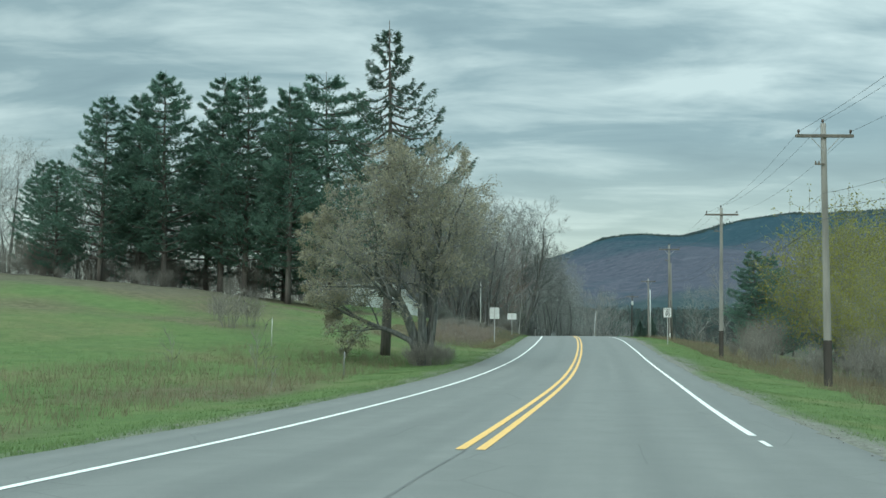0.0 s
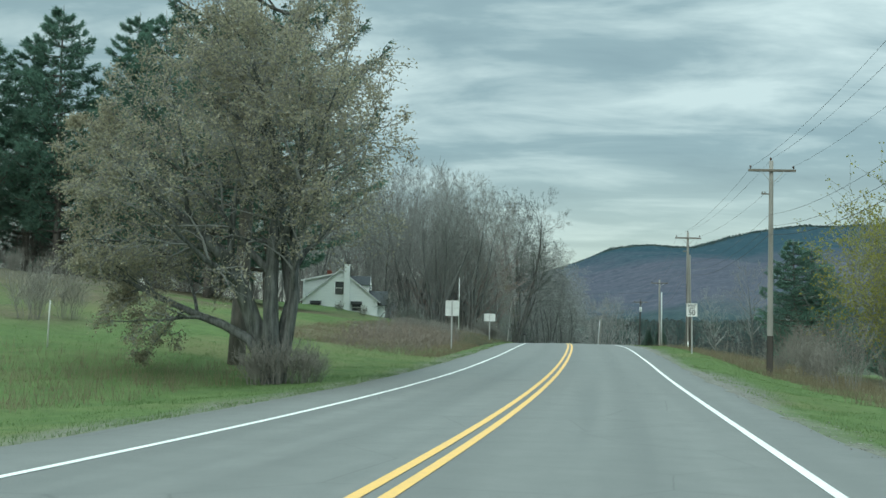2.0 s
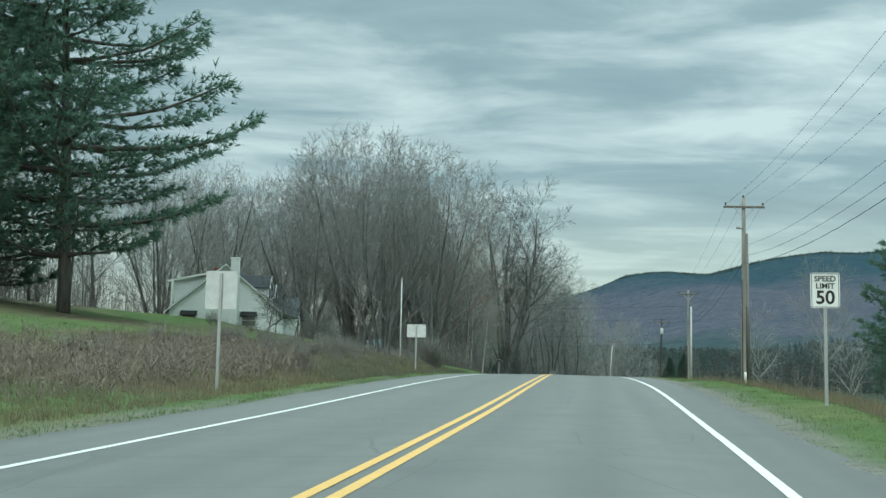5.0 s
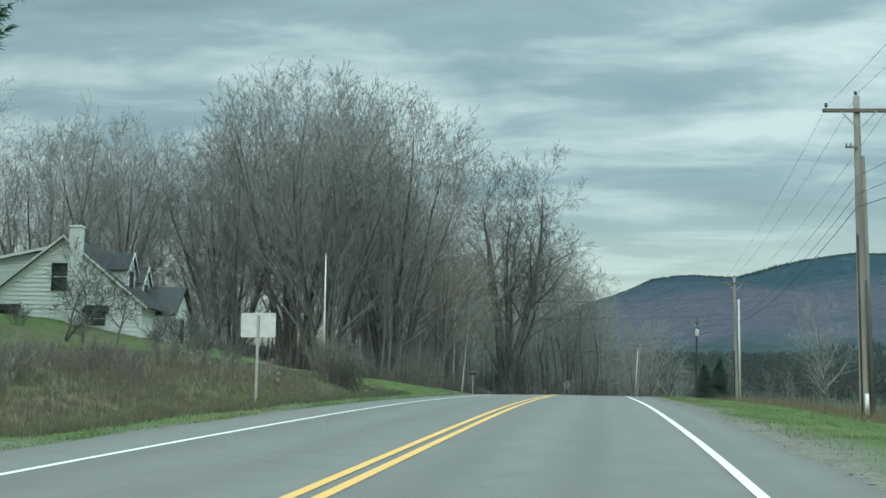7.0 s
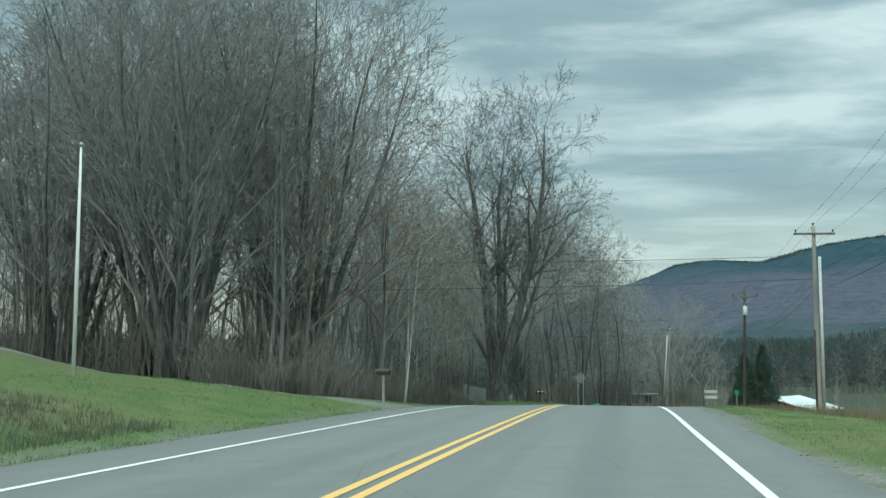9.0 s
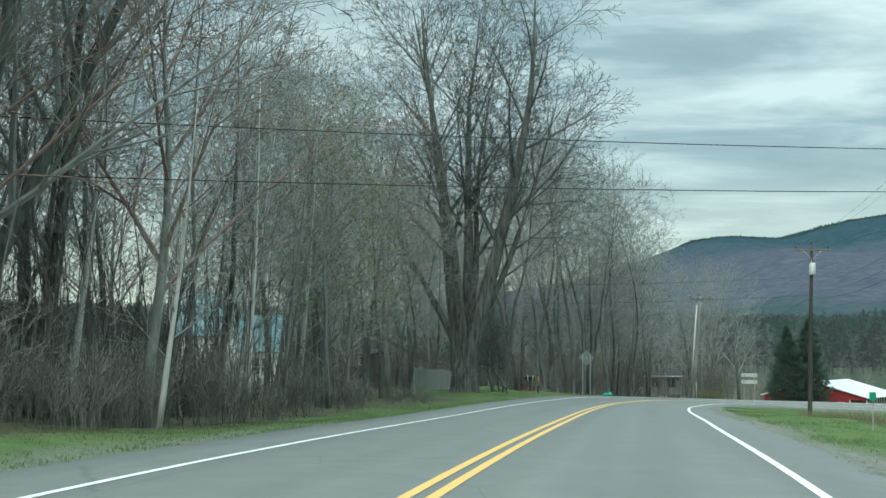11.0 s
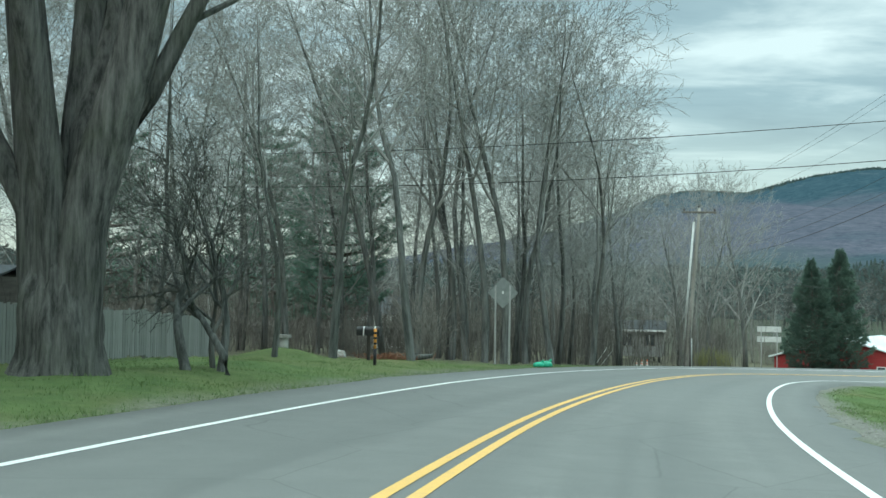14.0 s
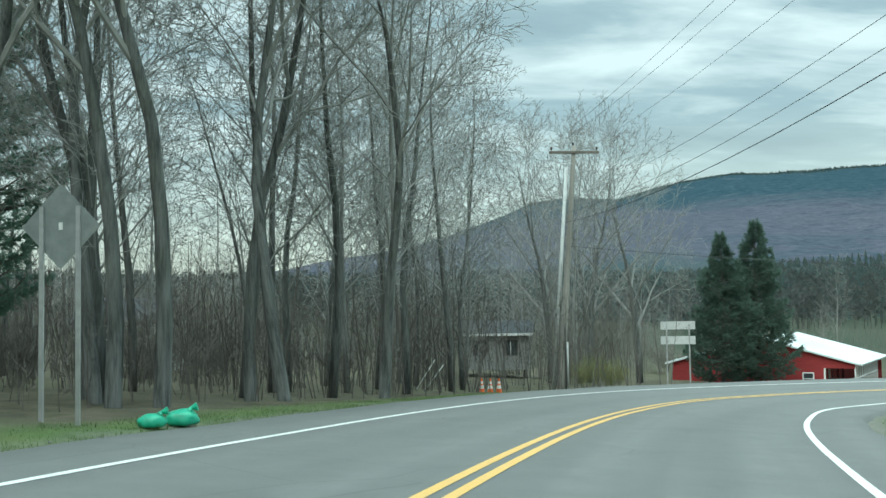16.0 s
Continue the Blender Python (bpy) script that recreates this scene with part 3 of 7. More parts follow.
build_ground()
road = tagged(strip("road", -4.98, 5.15, 0.0, M_ASPHALT, cols=12, wobble=0.16, skirt=0.35), "worn grey asphalt two-lane country road with paved shoulders", "road", kind="structure")
MID, LEFT_EDGE, RIGHT_EDGE = 0.11, -3.38, 3.935        # metres right of the middle
strip("yellow_line", -0.185, -0.065, 0.006, M_YELLOW, s0=13, parent=road, shift=MID)
strip("yellow_line", 0.065, 0.185, 0.006, M_YELLOW, s0=13, parent=road, shift=MID)
strip("white_edge_line", -0.06, 0.06, 0.006, M_WHITE_LINE, parent=road, shift=LEFT_EDGE)
strip("white_edge_line", -0.06, 0.06, 0.006, M_WHITE_LINE, s0=17, parent=road, shift=RIGHT_EDGE)
strip("white_edge_line", -0.05, 0.03, 0.006, M_WHITE_LINE, s0=14.9, s1=16.4, parent=road, shift=RIGHT_EDGE)
strip("tar_seam", -0.017, 0.017, 0.004, M_TAR, s0=-20, s1=13, parent=road, shift=0.05, wobble=0.04)


def loose_stones():
    rng = random.Random(4)
    acc = Acc()
    for _ in range(4500):
        s = rng.uniform(2, 240)
        d = rng.choice((5.0 + abs(rng.gauss(0.35, 0.4)), -5.1 - abs(rng.gauss(0.0, 0.15)) if rng.random() < 0.3 else 5.1 + rng.random() * 0.8))
        x, y, _z = on_road(s, d)
        z = land(x, y)[0][0]
        r = rng.uniform(0.008, 0.024)
        c = [(x + r * a * rng.uniform(0.6, 1.3), y + r * b * rng.uniform(0.6, 1.3), z + r * e * rng.uniform(0.5, 1.0)) for a, b, e in
             ((1, 0, 0.2), (-1, 0.1, 0.2), (0, 1, 0.2), (0.1, -1, 0.2), (0, 0, 1), (0, 0, -0.6))]
        acc.add(c, [(0, 2, 4), (2, 1, 4), (1, 3, 4), (3, 0, 4), (2, 0, 5), (1, 2, 5), (3, 1, 5), (0, 3, 5)])
    tagged(part("gravel", acc, M_STONE), "loose grey gravel along the road's edge", "gravel", kind="stuff")


RIDGE_X = [-2600, -1500, -677, -359, -99, 76, 187, 265, 345, 437, 515, 600, 690, 755, 893, 1066, 1300, 1700, 2400, 3000]
RIDGE_Z = [60, 20, 5, 38, 88, 116, 143, 171, 205, 213, 208, 233, 252, 259, 264, 277, 270, 240, 190, 120]


def ridge_h(x):
    return float(np.interp(x, RIDGE_X, RIDGE_Z))


def mountain_z(x, y):
    u = min(max((y - 520) / 1880.0, 0.0), 1.0)
    back = min(max((y - 2400) / 1200.0, 0.0), 1.0)
    f = u ** 1.3 * (1 - 0.35 * back * back)
    h = ridge_h(x)
    n = min(1.0, max(0.0, (y - 520) / 500)) * noise.fractal((x * 0.0016, y * 0.0016, 0.4), 0.9, 2.0, 5) * 42 * u * (1 - u) * 2.2
    fine = noise.fractal((x * 0.012, y * 0.012, 2.2), 0.8, 2.0, 3) * 3.0 * u
    return -26 + (h + 26) * f + n + fine


def build_mountain():
    xs = np.concatenate([np.arange(-2600, -400, 60), np.arange(-400, 1400, 18), np.arange(1400, 3001, 60)])
    ys = np.concatenate([np.arange(500, 2500, 30), np.arange(2500, 3500, 120)])
    vs = [(float(x), float(y), mountain_z(x, y)) for y in ys for x in xs]
    nx, ny = len(xs), len(ys)
    fs = [(j * nx + i, j * nx + i + 1, (j + 1) * nx + i + 1, (j + 1) * nx + i) for j in range(ny - 1) for i in range(nx - 1)]
    acc = Acc()
    acc.v, acc.f = vs, fs
    tagged(part("mountain", acc, M_MOUNTAIN, smooth=True), "long wooded mountain ridge, dark firs over bare purple-grey woods, haze-tinted", "mountain", kind="structure")
    rng = random.Random(9)
    trees = Acc()
    for _ in range(2600):
        x = rng.uniform(120, 1300)
        y = rng.uniform(2360, 2410)
        z = mountain_z(x, y) - 1
        h, r = rng.uniform(2, 5.5) * (0.6 if x < 330 else 1), rng.uniform(1.6, 3.0)
        trees.add([(x + r, y, z), (x - r * 0.5, y + r * 0.8, z), (x - r * 0.5, y - r * 0.8, z), (x + rng.uniform(-0.5, 0.5), y, z + h)], [(0, 1, 3), (1, 2, 3), (2, 0, 3)])
    tagged(part("ridge_firs", trees, M_FARFIR), "dark fir tops along the mountain ridge, haze-tinted", "fir trees", kind="stuff")


build_mountain()

# ---- trees ----


def unit(v):
    l = math.sqrt(v[0]**2 + v[1]**2 + v[2]**2) or 1.0
    return (v[0] / l, v[1] / l, v[2] / l)


def turned(dr, angle, az):
    """A direction that leaves dr by an angle, at an azimuth round it."""
    if abs(dr[2]) < 0.9:
        u = unit((dr[1], -dr[0], 0))
    else:
        u = unit((0, dr[2], -dr[1]))
    w = (dr[1] * u[2] - dr[2] * u[1], dr[2] * u[0] - dr[0] * u[2], dr[0] * u[1] - dr[1] * u[0])
    c, s, a, b = math.cos(angle), math.sin(angle), math.cos(az), math.sin(az)
    return unit(tuple(c * dr[k] + s * (a * u[k] + b * w[k]) for k in range(3)))


class Grower:
    """Grows limbs, branches and twigs into two meshes: the wood and the crown."""

    def __init__(self, seed, up=(0.10, 0.16, 0.10, 0.05), wander=0.16, kids=(7, 6, 5, 4), angle=(0.75, 0.8, 0.85, 0.8), ratio=(0.62, 0.5, 0.45, 0.42),
                 sides=(8, 5, 4, 3, 3), split=2, start=0.3, min_r=0.009, leaf=None, depth=4, segs=(7, 6, 4, 3, 2), thin=1.0, dome=None):
        self.segs, self.stems, self.thin, self.dome = segs, [], thin, dome
        self.rng = random.Random(seed)
        self.wood, self.crown, self.leaves = Acc(), Acc(), Acc()
        self.up, self.wander, self.kids, self.angle, self.ratio = up, wander, kids, angle, ratio
        self.sides, self.split, self.start, self.min_r, self.leaf, self.depth = sides, split, start, min_r, leaf, depth

    def grow(self, p, dr, length, r, level, start=None, lead=()):
        rng = self.rng
        if self.dome:      # limbs end near the crown's rounded outline
            rx, cz, rz, cx, loose = self.dome
            full = length
            while length > 0.25 * full:
                q = tuple(p[k] + dr[k] * length for k in range(3))
                if ((q[0] - cx) ** 2 + q[1] ** 2) / rx ** 2 + ((q[2] - cz) / rz) ** 2 < rng.uniform(1 - loose, 1 + 0.4 * loose):
                    break
                length *= 0.86
            else:
                if level > 1 and rng.random() < 0.75:
                    return
        seg = self.segs[min(level, 4)]
        pts, radii, dirs = [p], [r], [dr]
        up = self.up[min(level, len(self.up) - 1)]
        for k in range(seg):
            w = self.wander
            dr = unit((dr[0] + rng.gauss(0, w), dr[1] + rng.gauss(0, w), dr[2] + rng.gauss(0, w) + up))
            p = tuple(p[q] + dr[q] * length / seg for q in range(3))
            pts.append(p)
            radii.append(max(self.min_r, r * (1 - 0.92 * (k + 1) / seg)))
            dirs.append(dr)
        if level == 0:
            self.stems.append(Acc())
            self.stems[-1].tube([q for q, _ in lead] + pts, [w for _, w in lead] + radii, self.sides[0], True)
        else:
            (self.wood if level < self.split else self.crown).tube(pts, radii, self.sides[min(level, 4)], False)
        if level >= self.depth:
            if self.leaf:
                self.foliage(pts)
            return
        n = self.kids[min(level, len(self.kids) - 1)]
        st = self.start if start is None else start
        az = rng.uniform(0, 6.28)
        for k in range(n):
            u = st + (1 - st) * (k + rng.uniform(0.2, 0.9)) / n
            f = u * seg
            i = min(int(f), seg - 1)
            q = tuple(pts[i][c] + (pts[i + 1][c] - pts[i][c]) * (f - i) for c in range(3))
            rr = max(self.min_r, (radii[i] + (radii[i + 1] - radii[i]) * (f - i)) * rng.uniform(0.45, 0.7) * (self.thin if level == 0 else 1))
            az += 2.4 + rng.uniform(-0.5, 0.5)
            nd = turned(dirs[i], self.angle[min(level, len(self.angle) - 1)] * rng.uniform(0.65, 1.2), az)
            self.grow(q, nd, length * self.ratio[min(level, len(self.ratio) - 1)] * (1.15 - 0.45 * u) * rng.uniform(0.75, 1.25), rr, level + 1, 0.15)

    def foliage(self, pts):
        rng = self.rng
        count, size = self.leaf
        for _ in range(count):
            a = rng.choice(pts)
            c = tuple(a[k] + rng.gauss(0, 0.10) for k in range(3))
            d1 = unit((rng.gauss(0, 1), rng.gauss(0, 1), rng.gauss(-0.2, 0.8)))
            d2 = turned(d1, 1.57, rng.uniform(0, 6.28))
            l, w = size * rng.uniform(0.6, 1.3), size * rng.uniform(0.25, 0.4)
            self.leaves.add([c, tuple(c[k] + d1[k] * l * 0.5 + d2[k] * w for k in range(3)), tuple(c[k] + d1[k] * l for k in range(3)),
                             tuple(c[k] + d1[k] * l * 0.5 - d2[k] * w for k in range(3))], [(0, 1, 2), (0, 2, 3)])


def tree_thing(name, m, label, category, group, wood, crown, wood_mat, crown_mat, leaves=None, leaf_mat=None, stems=()):
    root = thing(name, m, label, category, group)
    for st in stems:
        part("trunk" if len(stems) == 1 else "stem", st, wood_mat, root, smooth=True)
    if wood is not None and wood.v:
        part("trunk" if not stems else "limb_clump", wood, wood_mat, root, smooth=True)["kind"] = "stuff" if stems else ""
    if crown is not None and crown.v:
        part("crown", crown, crown_mat, root)
    if leaves is not None and leaves.v:
        part("foliage", leaves, leaf_mat, root)
    return root


def tufted_conifer(seed, height, base, radius, n_branch, tufts, droop, lift, taper=1.0, tuft_len=0.42, blades=7, bare=0.25, side_fan=0.35, whorl=0):
    """Trunk with whorls of boughs; each bough carries side shoots with bundles of needles."""
    rng = random.Random(seed)
    wood, crown = Acc(), Acc()
    lean = (rng.gauss(0, 0.012), rng.gauss(0, 0.012))
    tp = [(lean[0] * height * u + 0.12 * math.sin(5 * u + seed), lean[1] * height * u + 0.1 * math.cos(4 * u), height * u) for u in np.linspace(0, 1, 12)]
    r0 = height * 0.013 + 0.06
    wood.tube(tp, [max(0.02, r0 * (1 - 0.95 * u)) for u in np.linspace(0, 1, 12)], 8)
    az = rng.uniform(0, 6.28)
    for b in range(n_branch):
        u = base + (0.985 - base) * (b / n_branch) ** 0.9
        if whorl:
            u = base + (0.985 - base) * ((int((b / n_branch) ** 0.9 * whorl) + rng.uniform(0, 0.22)) / whorl)
        az += 2.39 + rng.uniform(-0.4, 0.4)
        prof = (1 - (u - base) / (1 - base)) ** taper
        prof = max(0.06, prof * min(1, 0.55 + 2.2 * (u - base) / (1 - base)))
        ln = radius * prof * rng.uniform(0.6, 1.15)
        z = height * u
        k = u * 11
        i = min(int(k), 10)
        p = tuple(tp[i][q] + (tp[i + 1][q] - tp[i][q]) * (k - i) for q in range(3))
        ca, sa = math.cos(az), math.sin(az)
        pts = []
        rise = lift * rng.uniform(0.5, 1.4)
        for q in np.linspace(0, 1, 6):
            pts.append((p[0] + ca * ln * q + rng.gauss(0, 0.04) * ln * q, p[1] + sa * ln * q + rng.gauss(0, 0.04) * ln * q, p[2] + ln * (rise * q - droop * math.sin(q * 2.2) + 0.18 * q**3)))
        wood.tube(pts, [max(0.012, 0.018 * ln * (1 - 0.85 * q) + 0.012) for q in np.linspace(0, 1, 6)], 4, False)
        n = max(4, int(tufts * (0.25 + ln / radius)))
        for t in range(n):
            q = bare + (1 - bare) * math.sqrt(rng.random())
            f = q * 5
            i = min(int(f), 4)
            c = [pts[i][w] + (pts[i + 1][w] - pts[i][w]) * (f - i) for w in range(3)]
            off = rng.gauss(0, 1) * side_fan * ln * (1.05 - 0.5 * q) * 0.5
            c[0] += -sa * off
            c[1] += ca * off
            c[2] += rng.gauss(0, 0.10) + 0.05 * abs(off) - droop * 0.25 * abs(off)
            d0 = unit((ca * 0.8 - sa * off * 0.6, sa * 0.8 + ca * off * 0.6, 0.25 - droop))
            vs, fs = [], []
            for g in range(blades):
                dd = turned(d0, rng.uniform(0.1, 1.1), rng.uniform(0, 6.28))
                pp = turned(dd, 1.57, rng.uniform(0, 6.28))
                l, w = tuft_len * rng.uniform(0.6, 1.25), tuft_len * 0.085
                o = len(vs)
                vs += [tuple(c[m] - pp[m] * w for m in range(3)), tuple(c[m] + pp[m] * w for m in range(3)), tuple(c[m] + dd[m] * l for m in range(3))]
                fs.append((o, o + 1, o + 2))
            crown.add(vs, fs)
    return wood, crown


def put(template, x, y, turn=0.0, size=1.0, sink=0.12, lean=0.0, tall=1.0):
    m = Matrix.Translation((x, y, ground_z(x, y) - sink)) @ pose(0, 0, 0, lean, 0, turn) @ Matrix.Diagonal((size, size, size * tall, 1))
    return m


USED = set()


def plant(template, x, y, turn=0.0, size=1.0, sink=0.12, lean=0.0, tall=1.0, label=""):
    """Sets the template itself the first time, and copies of it after that."""
    m = put(template, x, y, turn, size, sink, lean, tall)
    if template.name not in USED:
        USED.add(template.name)
        template.matrix_world = m
        ob = template
    else:
        keep = template.matrix_basis.copy()
        template.matrix_basis = Matrix.Identity(4)
        ob = copy_thing(template, m)
        template.matrix_basis = keep
    if label:
        ob["label"] = label
    return ob


HOME = Matrix.Identity(4)
rng = random.Random(77)

# tall white pines at the head of the field
pines = []
for k, (h, b, r, n) in enumerate(((25, 0.12, 7.4, 118), (26.5, 0.16, 6.9, 122), (22, 0.04, 7.4, 112), (27, 0.12, 11.0, 104))):
    w, c = tufted_conifer(20 + k, h, b, r, n, (58, 58, 58, 104)[k], (0.08, 0.08, 0.08, 0.03)[k], (0.24, 0.24, 0.24, 0.10)[k], (0.66, 0.66, 0.66, 0.55)[k], 0.52, 8, 0.20, 0.46, (24, 24, 24, 15)[k])
    pines.append((h, tree_thing("white_pine", HOME, "tall dark green white pine at the field's edge", "pine tree", "pines beside the field", w, c, M_PINE_BARK, M_NEEDLE)))
for x, y, top, kind in ((-43.5, 124, 19, 2), (-38, 122.6, 26.2, 0), (-34.5, 125, 27.0, 1), (-31.2, 123.2, 28.9, 0), (-25.2, 125, 29.2, 1), (-22.0, 123.5, 29.0, 0), (-16.8, 120, 26.8, 1),
                        (-12.8, 126, 29.5, 3), (-28, 131, 24, 2), (-19, 131, 24, 2), (-36, 131, 22, 2), (-48, 132, 20, 2)):
    h, t = pines[kind]
    plant(t, x, y, rng.uniform(0, 360), (top - ground_z(x, y)) / h)

# the sparse spruce behind the willow
w, c = tufted_conifer(31, 19.5, 0.30, 6.2, 110, 52, 0.40, 0.34, 0.92, 0.30, 7, 0.22, 0.20, 26)
plant(tree_thing("spruce", HOME, "tall thin spruce with drooping boughs behind the willow", "spruce tree", "", w, c, M_PINE_BARK, M_SPRUCE), -3.3, 63, 20)

WILLOW_FOOT = []
# the broad willow at the roadside
g = Grower(5, up=(0.0, 0.02, -0.02, -0.05, -0.06), wander=0.15, kids=(11, 7, 6, 5), angle=(0.82, 0.8, 0.85, 0.8), ratio=(0.56, 0.50, 0.45, 0.42), leaf=(6, 0.10), min_r=0.009, start=0.14, sides=(12, 6, 4, 3, 3), dome=(6.8, 6.2, 7.1, -0.45, 0.45))
for dx, dy, ln, r in ((-0.62, 0.10, 9.6, 0.30), (-0.20, -0.22, 10.6, 0.27), (0.10, 0.18, 10.8, 0.24), (0.34, -0.05, 8.6, 0.17), (-0.95, -0.12, 7.4, 0.17)):
    foot = [((dx * 0.22, dy * 0.22, -0.3), r * 1.6), ((dx * 0.24, dy * 0.24, 0.15), r * 1.25), ((dx * 0.50, dy * 0.50, 0.8), r * 1.1)]
    g.grow((dx * 0.95, dy * 0.95, 1.5), unit((dx * 0.72, dy * 0.72, 1)), ln, r, 0, lead=foot)
willow = tree_thing("willow", HOME, "broad many-stemmed willow with tan spring buds at the roadside", "willow tree", "", g.wood, g.crown, M_OLD_BARK, M_TWIG, g.leaves, M_BUD, g.stems)
plant(willow, -0.95, 56.5, 0, 0.90)
for x, y, sz in ((-0.2, 55.9, 0.75), (-1.7, 57.4, 0.6), (-0.9, 55.7, 0.85), (-1.5, 56.0, 0.8), (-0.4, 56.9, 0.7), (0.1, 56.4, 0.6)):
    WILLOW_FOOT.append((x, y, sz))


def bare_template(name, label, cat, group, seed, height, trunk_r, mode, wood=M_OLD_BARK, twig=M_TWIG):
    if mode == "spread":      # forks low into many rising stems
        g = Grower(seed, up=(0.02, 0.05, 0.04, 0.02), wander=0.045, kids=(12, 7, 5, 4), angle=(0.58, 0.58, 0.62, 0.7), ratio=(0.44, 0.46, 0.45, 0.42), start=0.20, min_r=0.008, split=1, segs=(8, 5, 3, 2, 2), thin=0.8, dome=(height * 0.42, height * 0.54, height * 0.48, 0, 0.4))
        r2 = random.Random(seed + 1)
        n = 8
        for k in range(n):
            a = k * 6.283 / n + r2.uniform(-0.4, 0.4)
            t = (0.06, 0.32, 0.16, 0.36, 0.12, 0.28, 0.20, 0.34)[k]
            g.grow((math.cos(a) * trunk_r * 0.5, math.sin(a) * trunk_r * 0.5, 0), unit((math.cos(a) * t, math.sin(a) * t, 1)), height * (0.98 - 0.42 * t) * r2.uniform(0.92, 1.0), trunk_r * r2.uniform(0.40, 0.58), 0)
    elif mode == "woods":     # straight trunk in a stand, branches high up
        g = Grower(seed, up=(0.03, 0.035, 0.02, 0.02), wander=0.045, split=1, kids=(22, 6, 4, 3), angle=(0.85, 0.8, 0.8, 0.7), ratio=(0.24, 0.48, 0.5, 0.45), start=0.20, min_r=0.009, sides=(7, 4, 3, 3, 3), depth=3,
                   segs=(8, 4, 3, 2, 2), thin=0.55)
        g.grow((0, 0, 0), (0, 0, 1), height, trunk_r, 0)
    elif mode == "fine":      # as in the stand, with all its twigs
        g = Grower(seed, up=(0.03, 0.035, 0.02, 0.02), wander=0.05, split=1, kids=(26, 7, 5, 3), angle=(0.85, 0.8, 0.8, 0.7), ratio=(0.25, 0.5, 0.5, 0.48), start=0.18, min_r=0.008, sides=(7, 4, 3, 3, 3), depth=4,
                   segs=(8, 4, 3, 2, 2), thin=0.5)
        g.grow((0, 0, 0), (0, 0, 1), height, trunk_r, 0)
    elif mode == "stout":     # clear trunk that forks high into crooked limbs
        g = Grower(seed, up=(0.03, 0.03, 0.02, 0.0), wander=0.085, split=1, kids=(13, 7, 5, 4), angle=(0.62, 0.75, 0.8, 0.75), ratio=(0.36, 0.50, 0.50, 0.46), start=0.34, min_r=0.008, sides=(9, 5, 4, 3, 3), depth=4,
                   segs=(10, 6, 4, 2, 2), thin=0.95)
        g.grow((0, 0, 0), (0, 0, 1), height, trunk_r, 0, lead=[((0, 0, -0.3), trunk_r * 1.5), ((0, 0, -0.1), trunk_r * 1.2)])
    else:                     # a single round-headed tree
        g = Grower(seed, up=(0.04, 0.05, 0.03, 0.02), wander=0.06, kids=(14, 7, 5, 3), angle=(0.7, 0.7, 0.75, 0.7), ratio=(0.46, 0.48, 0.47, 0.45), start=0.22, min_r=0.010, split=1, segs=(7, 4, 3, 2, 2))
        g.grow((0, 0, 0), (0, 0, 1), height, trunk_r, 0)
    return tree_thing(name, HOME, label, cat, group, g.wood, g.crown, wood, twig, stems=g.stems)


def shrub_template(name, label, group, seed, height, stems, wood, leaf=None, leaf_mat=None, kids=(5, 4), spread=0.35):
    g = Grower(seed, up=(0.10, 0.08, 0.05), wander=0.13, kids=kids, angle=(0.6, 0.7), ratio=(0.5, 0.5), sides=(4, 3, 3, 3, 3), split=1, start=0.2, min_r=0.008, leaf=leaf, depth=2, segs=(4, 3, 2, 2, 2))
    r2 = random.Random(seed + 3)
    for _ in range(stems):
        a = r2.uniform(0, 6.28)
        t = r2.uniform(0.0, spread)
        rr = height * 0.22 * math.sqrt(r2.random())
        g.grow((math.cos(a) * rr, math.sin(a) * rr, -0.05), unit((math.cos(a) * t + r2.gauss(0, 0.1), math.sin(a) * t + r2.gauss(0, 0.1), 1)), height * r2.uniform(0.55, 1.0), r2.uniform(0.010, 0.022), 0)
    root = thing(name, HOME, label, "shrub", group)
    stems = Acc()
    for st in g.stems:
        stems.add(st.v, st.f)
    tagged(part("stem_clump", stems, wood, root), kind="stuff")
    tagged(part("crown", g.crown, wood, root), kind="stuff")
    if leaf:
        part("foliage", g.leaves, leaf_mat, root)
    return root


spread_a = bare_template("maple_tree", "tall bare many-stemmed maple behind the lawn", "bare tree", "bare trees by the lawn", 41, 20, 0.42, "spread", M_OLD_BARK)
spread_b = bare_template("maple_tree", "tall bare many-stemmed maple behind the lawn", "bare tree", "bare trees by the lawn", 52, 20, 0.38, "spread", M_OLD_BARK)
round_a = bare_template("bare_tree", "bare grey hardwood tree before its leaves", "bare tree", "bare hardwoods", 63, 17, 0.28, "round")
fine_t = bare_template("roadside_tree", "slim bare tree with fine twigs at the wood's edge", "bare tree", "trees at the wood's edge", 85, 17, 0.17, "fine")
stout_t = [bare_template("roadside_tree", "stout dark bare hardwood at the wood's edge", "bare tree", "trees at the wood's edge", 86 + k, 18, 0.17, "stout") for k in range(2)]
wood_t = [bare_template("woodland_tree", "slim bare grey hardwood in the roadside woods", "bare tree", "trees of the roadside woods", 70 + k, (17, 19, 15)[k], (0.13, 0.17, 0.11)[k], "woods", (M_GREY_BARK, M_OLD_BARK, M_GREY_BARK)[k]) for k in range(3)]
red_t = bare_template("red_maple", "bare red maple with reddish budding twigs", "bare tree", "bare hardwoods", 91, 15, 0.2, "round", M_GREY_BARK, M_RED_TWIG)
birch_t = bare_template("birch_tree", "leaning white birch at the wood's edge", "birch tree", "birches at the wood's edge", 97, 13, 0.13, "woods", M_BIRCH, M_TWIG)
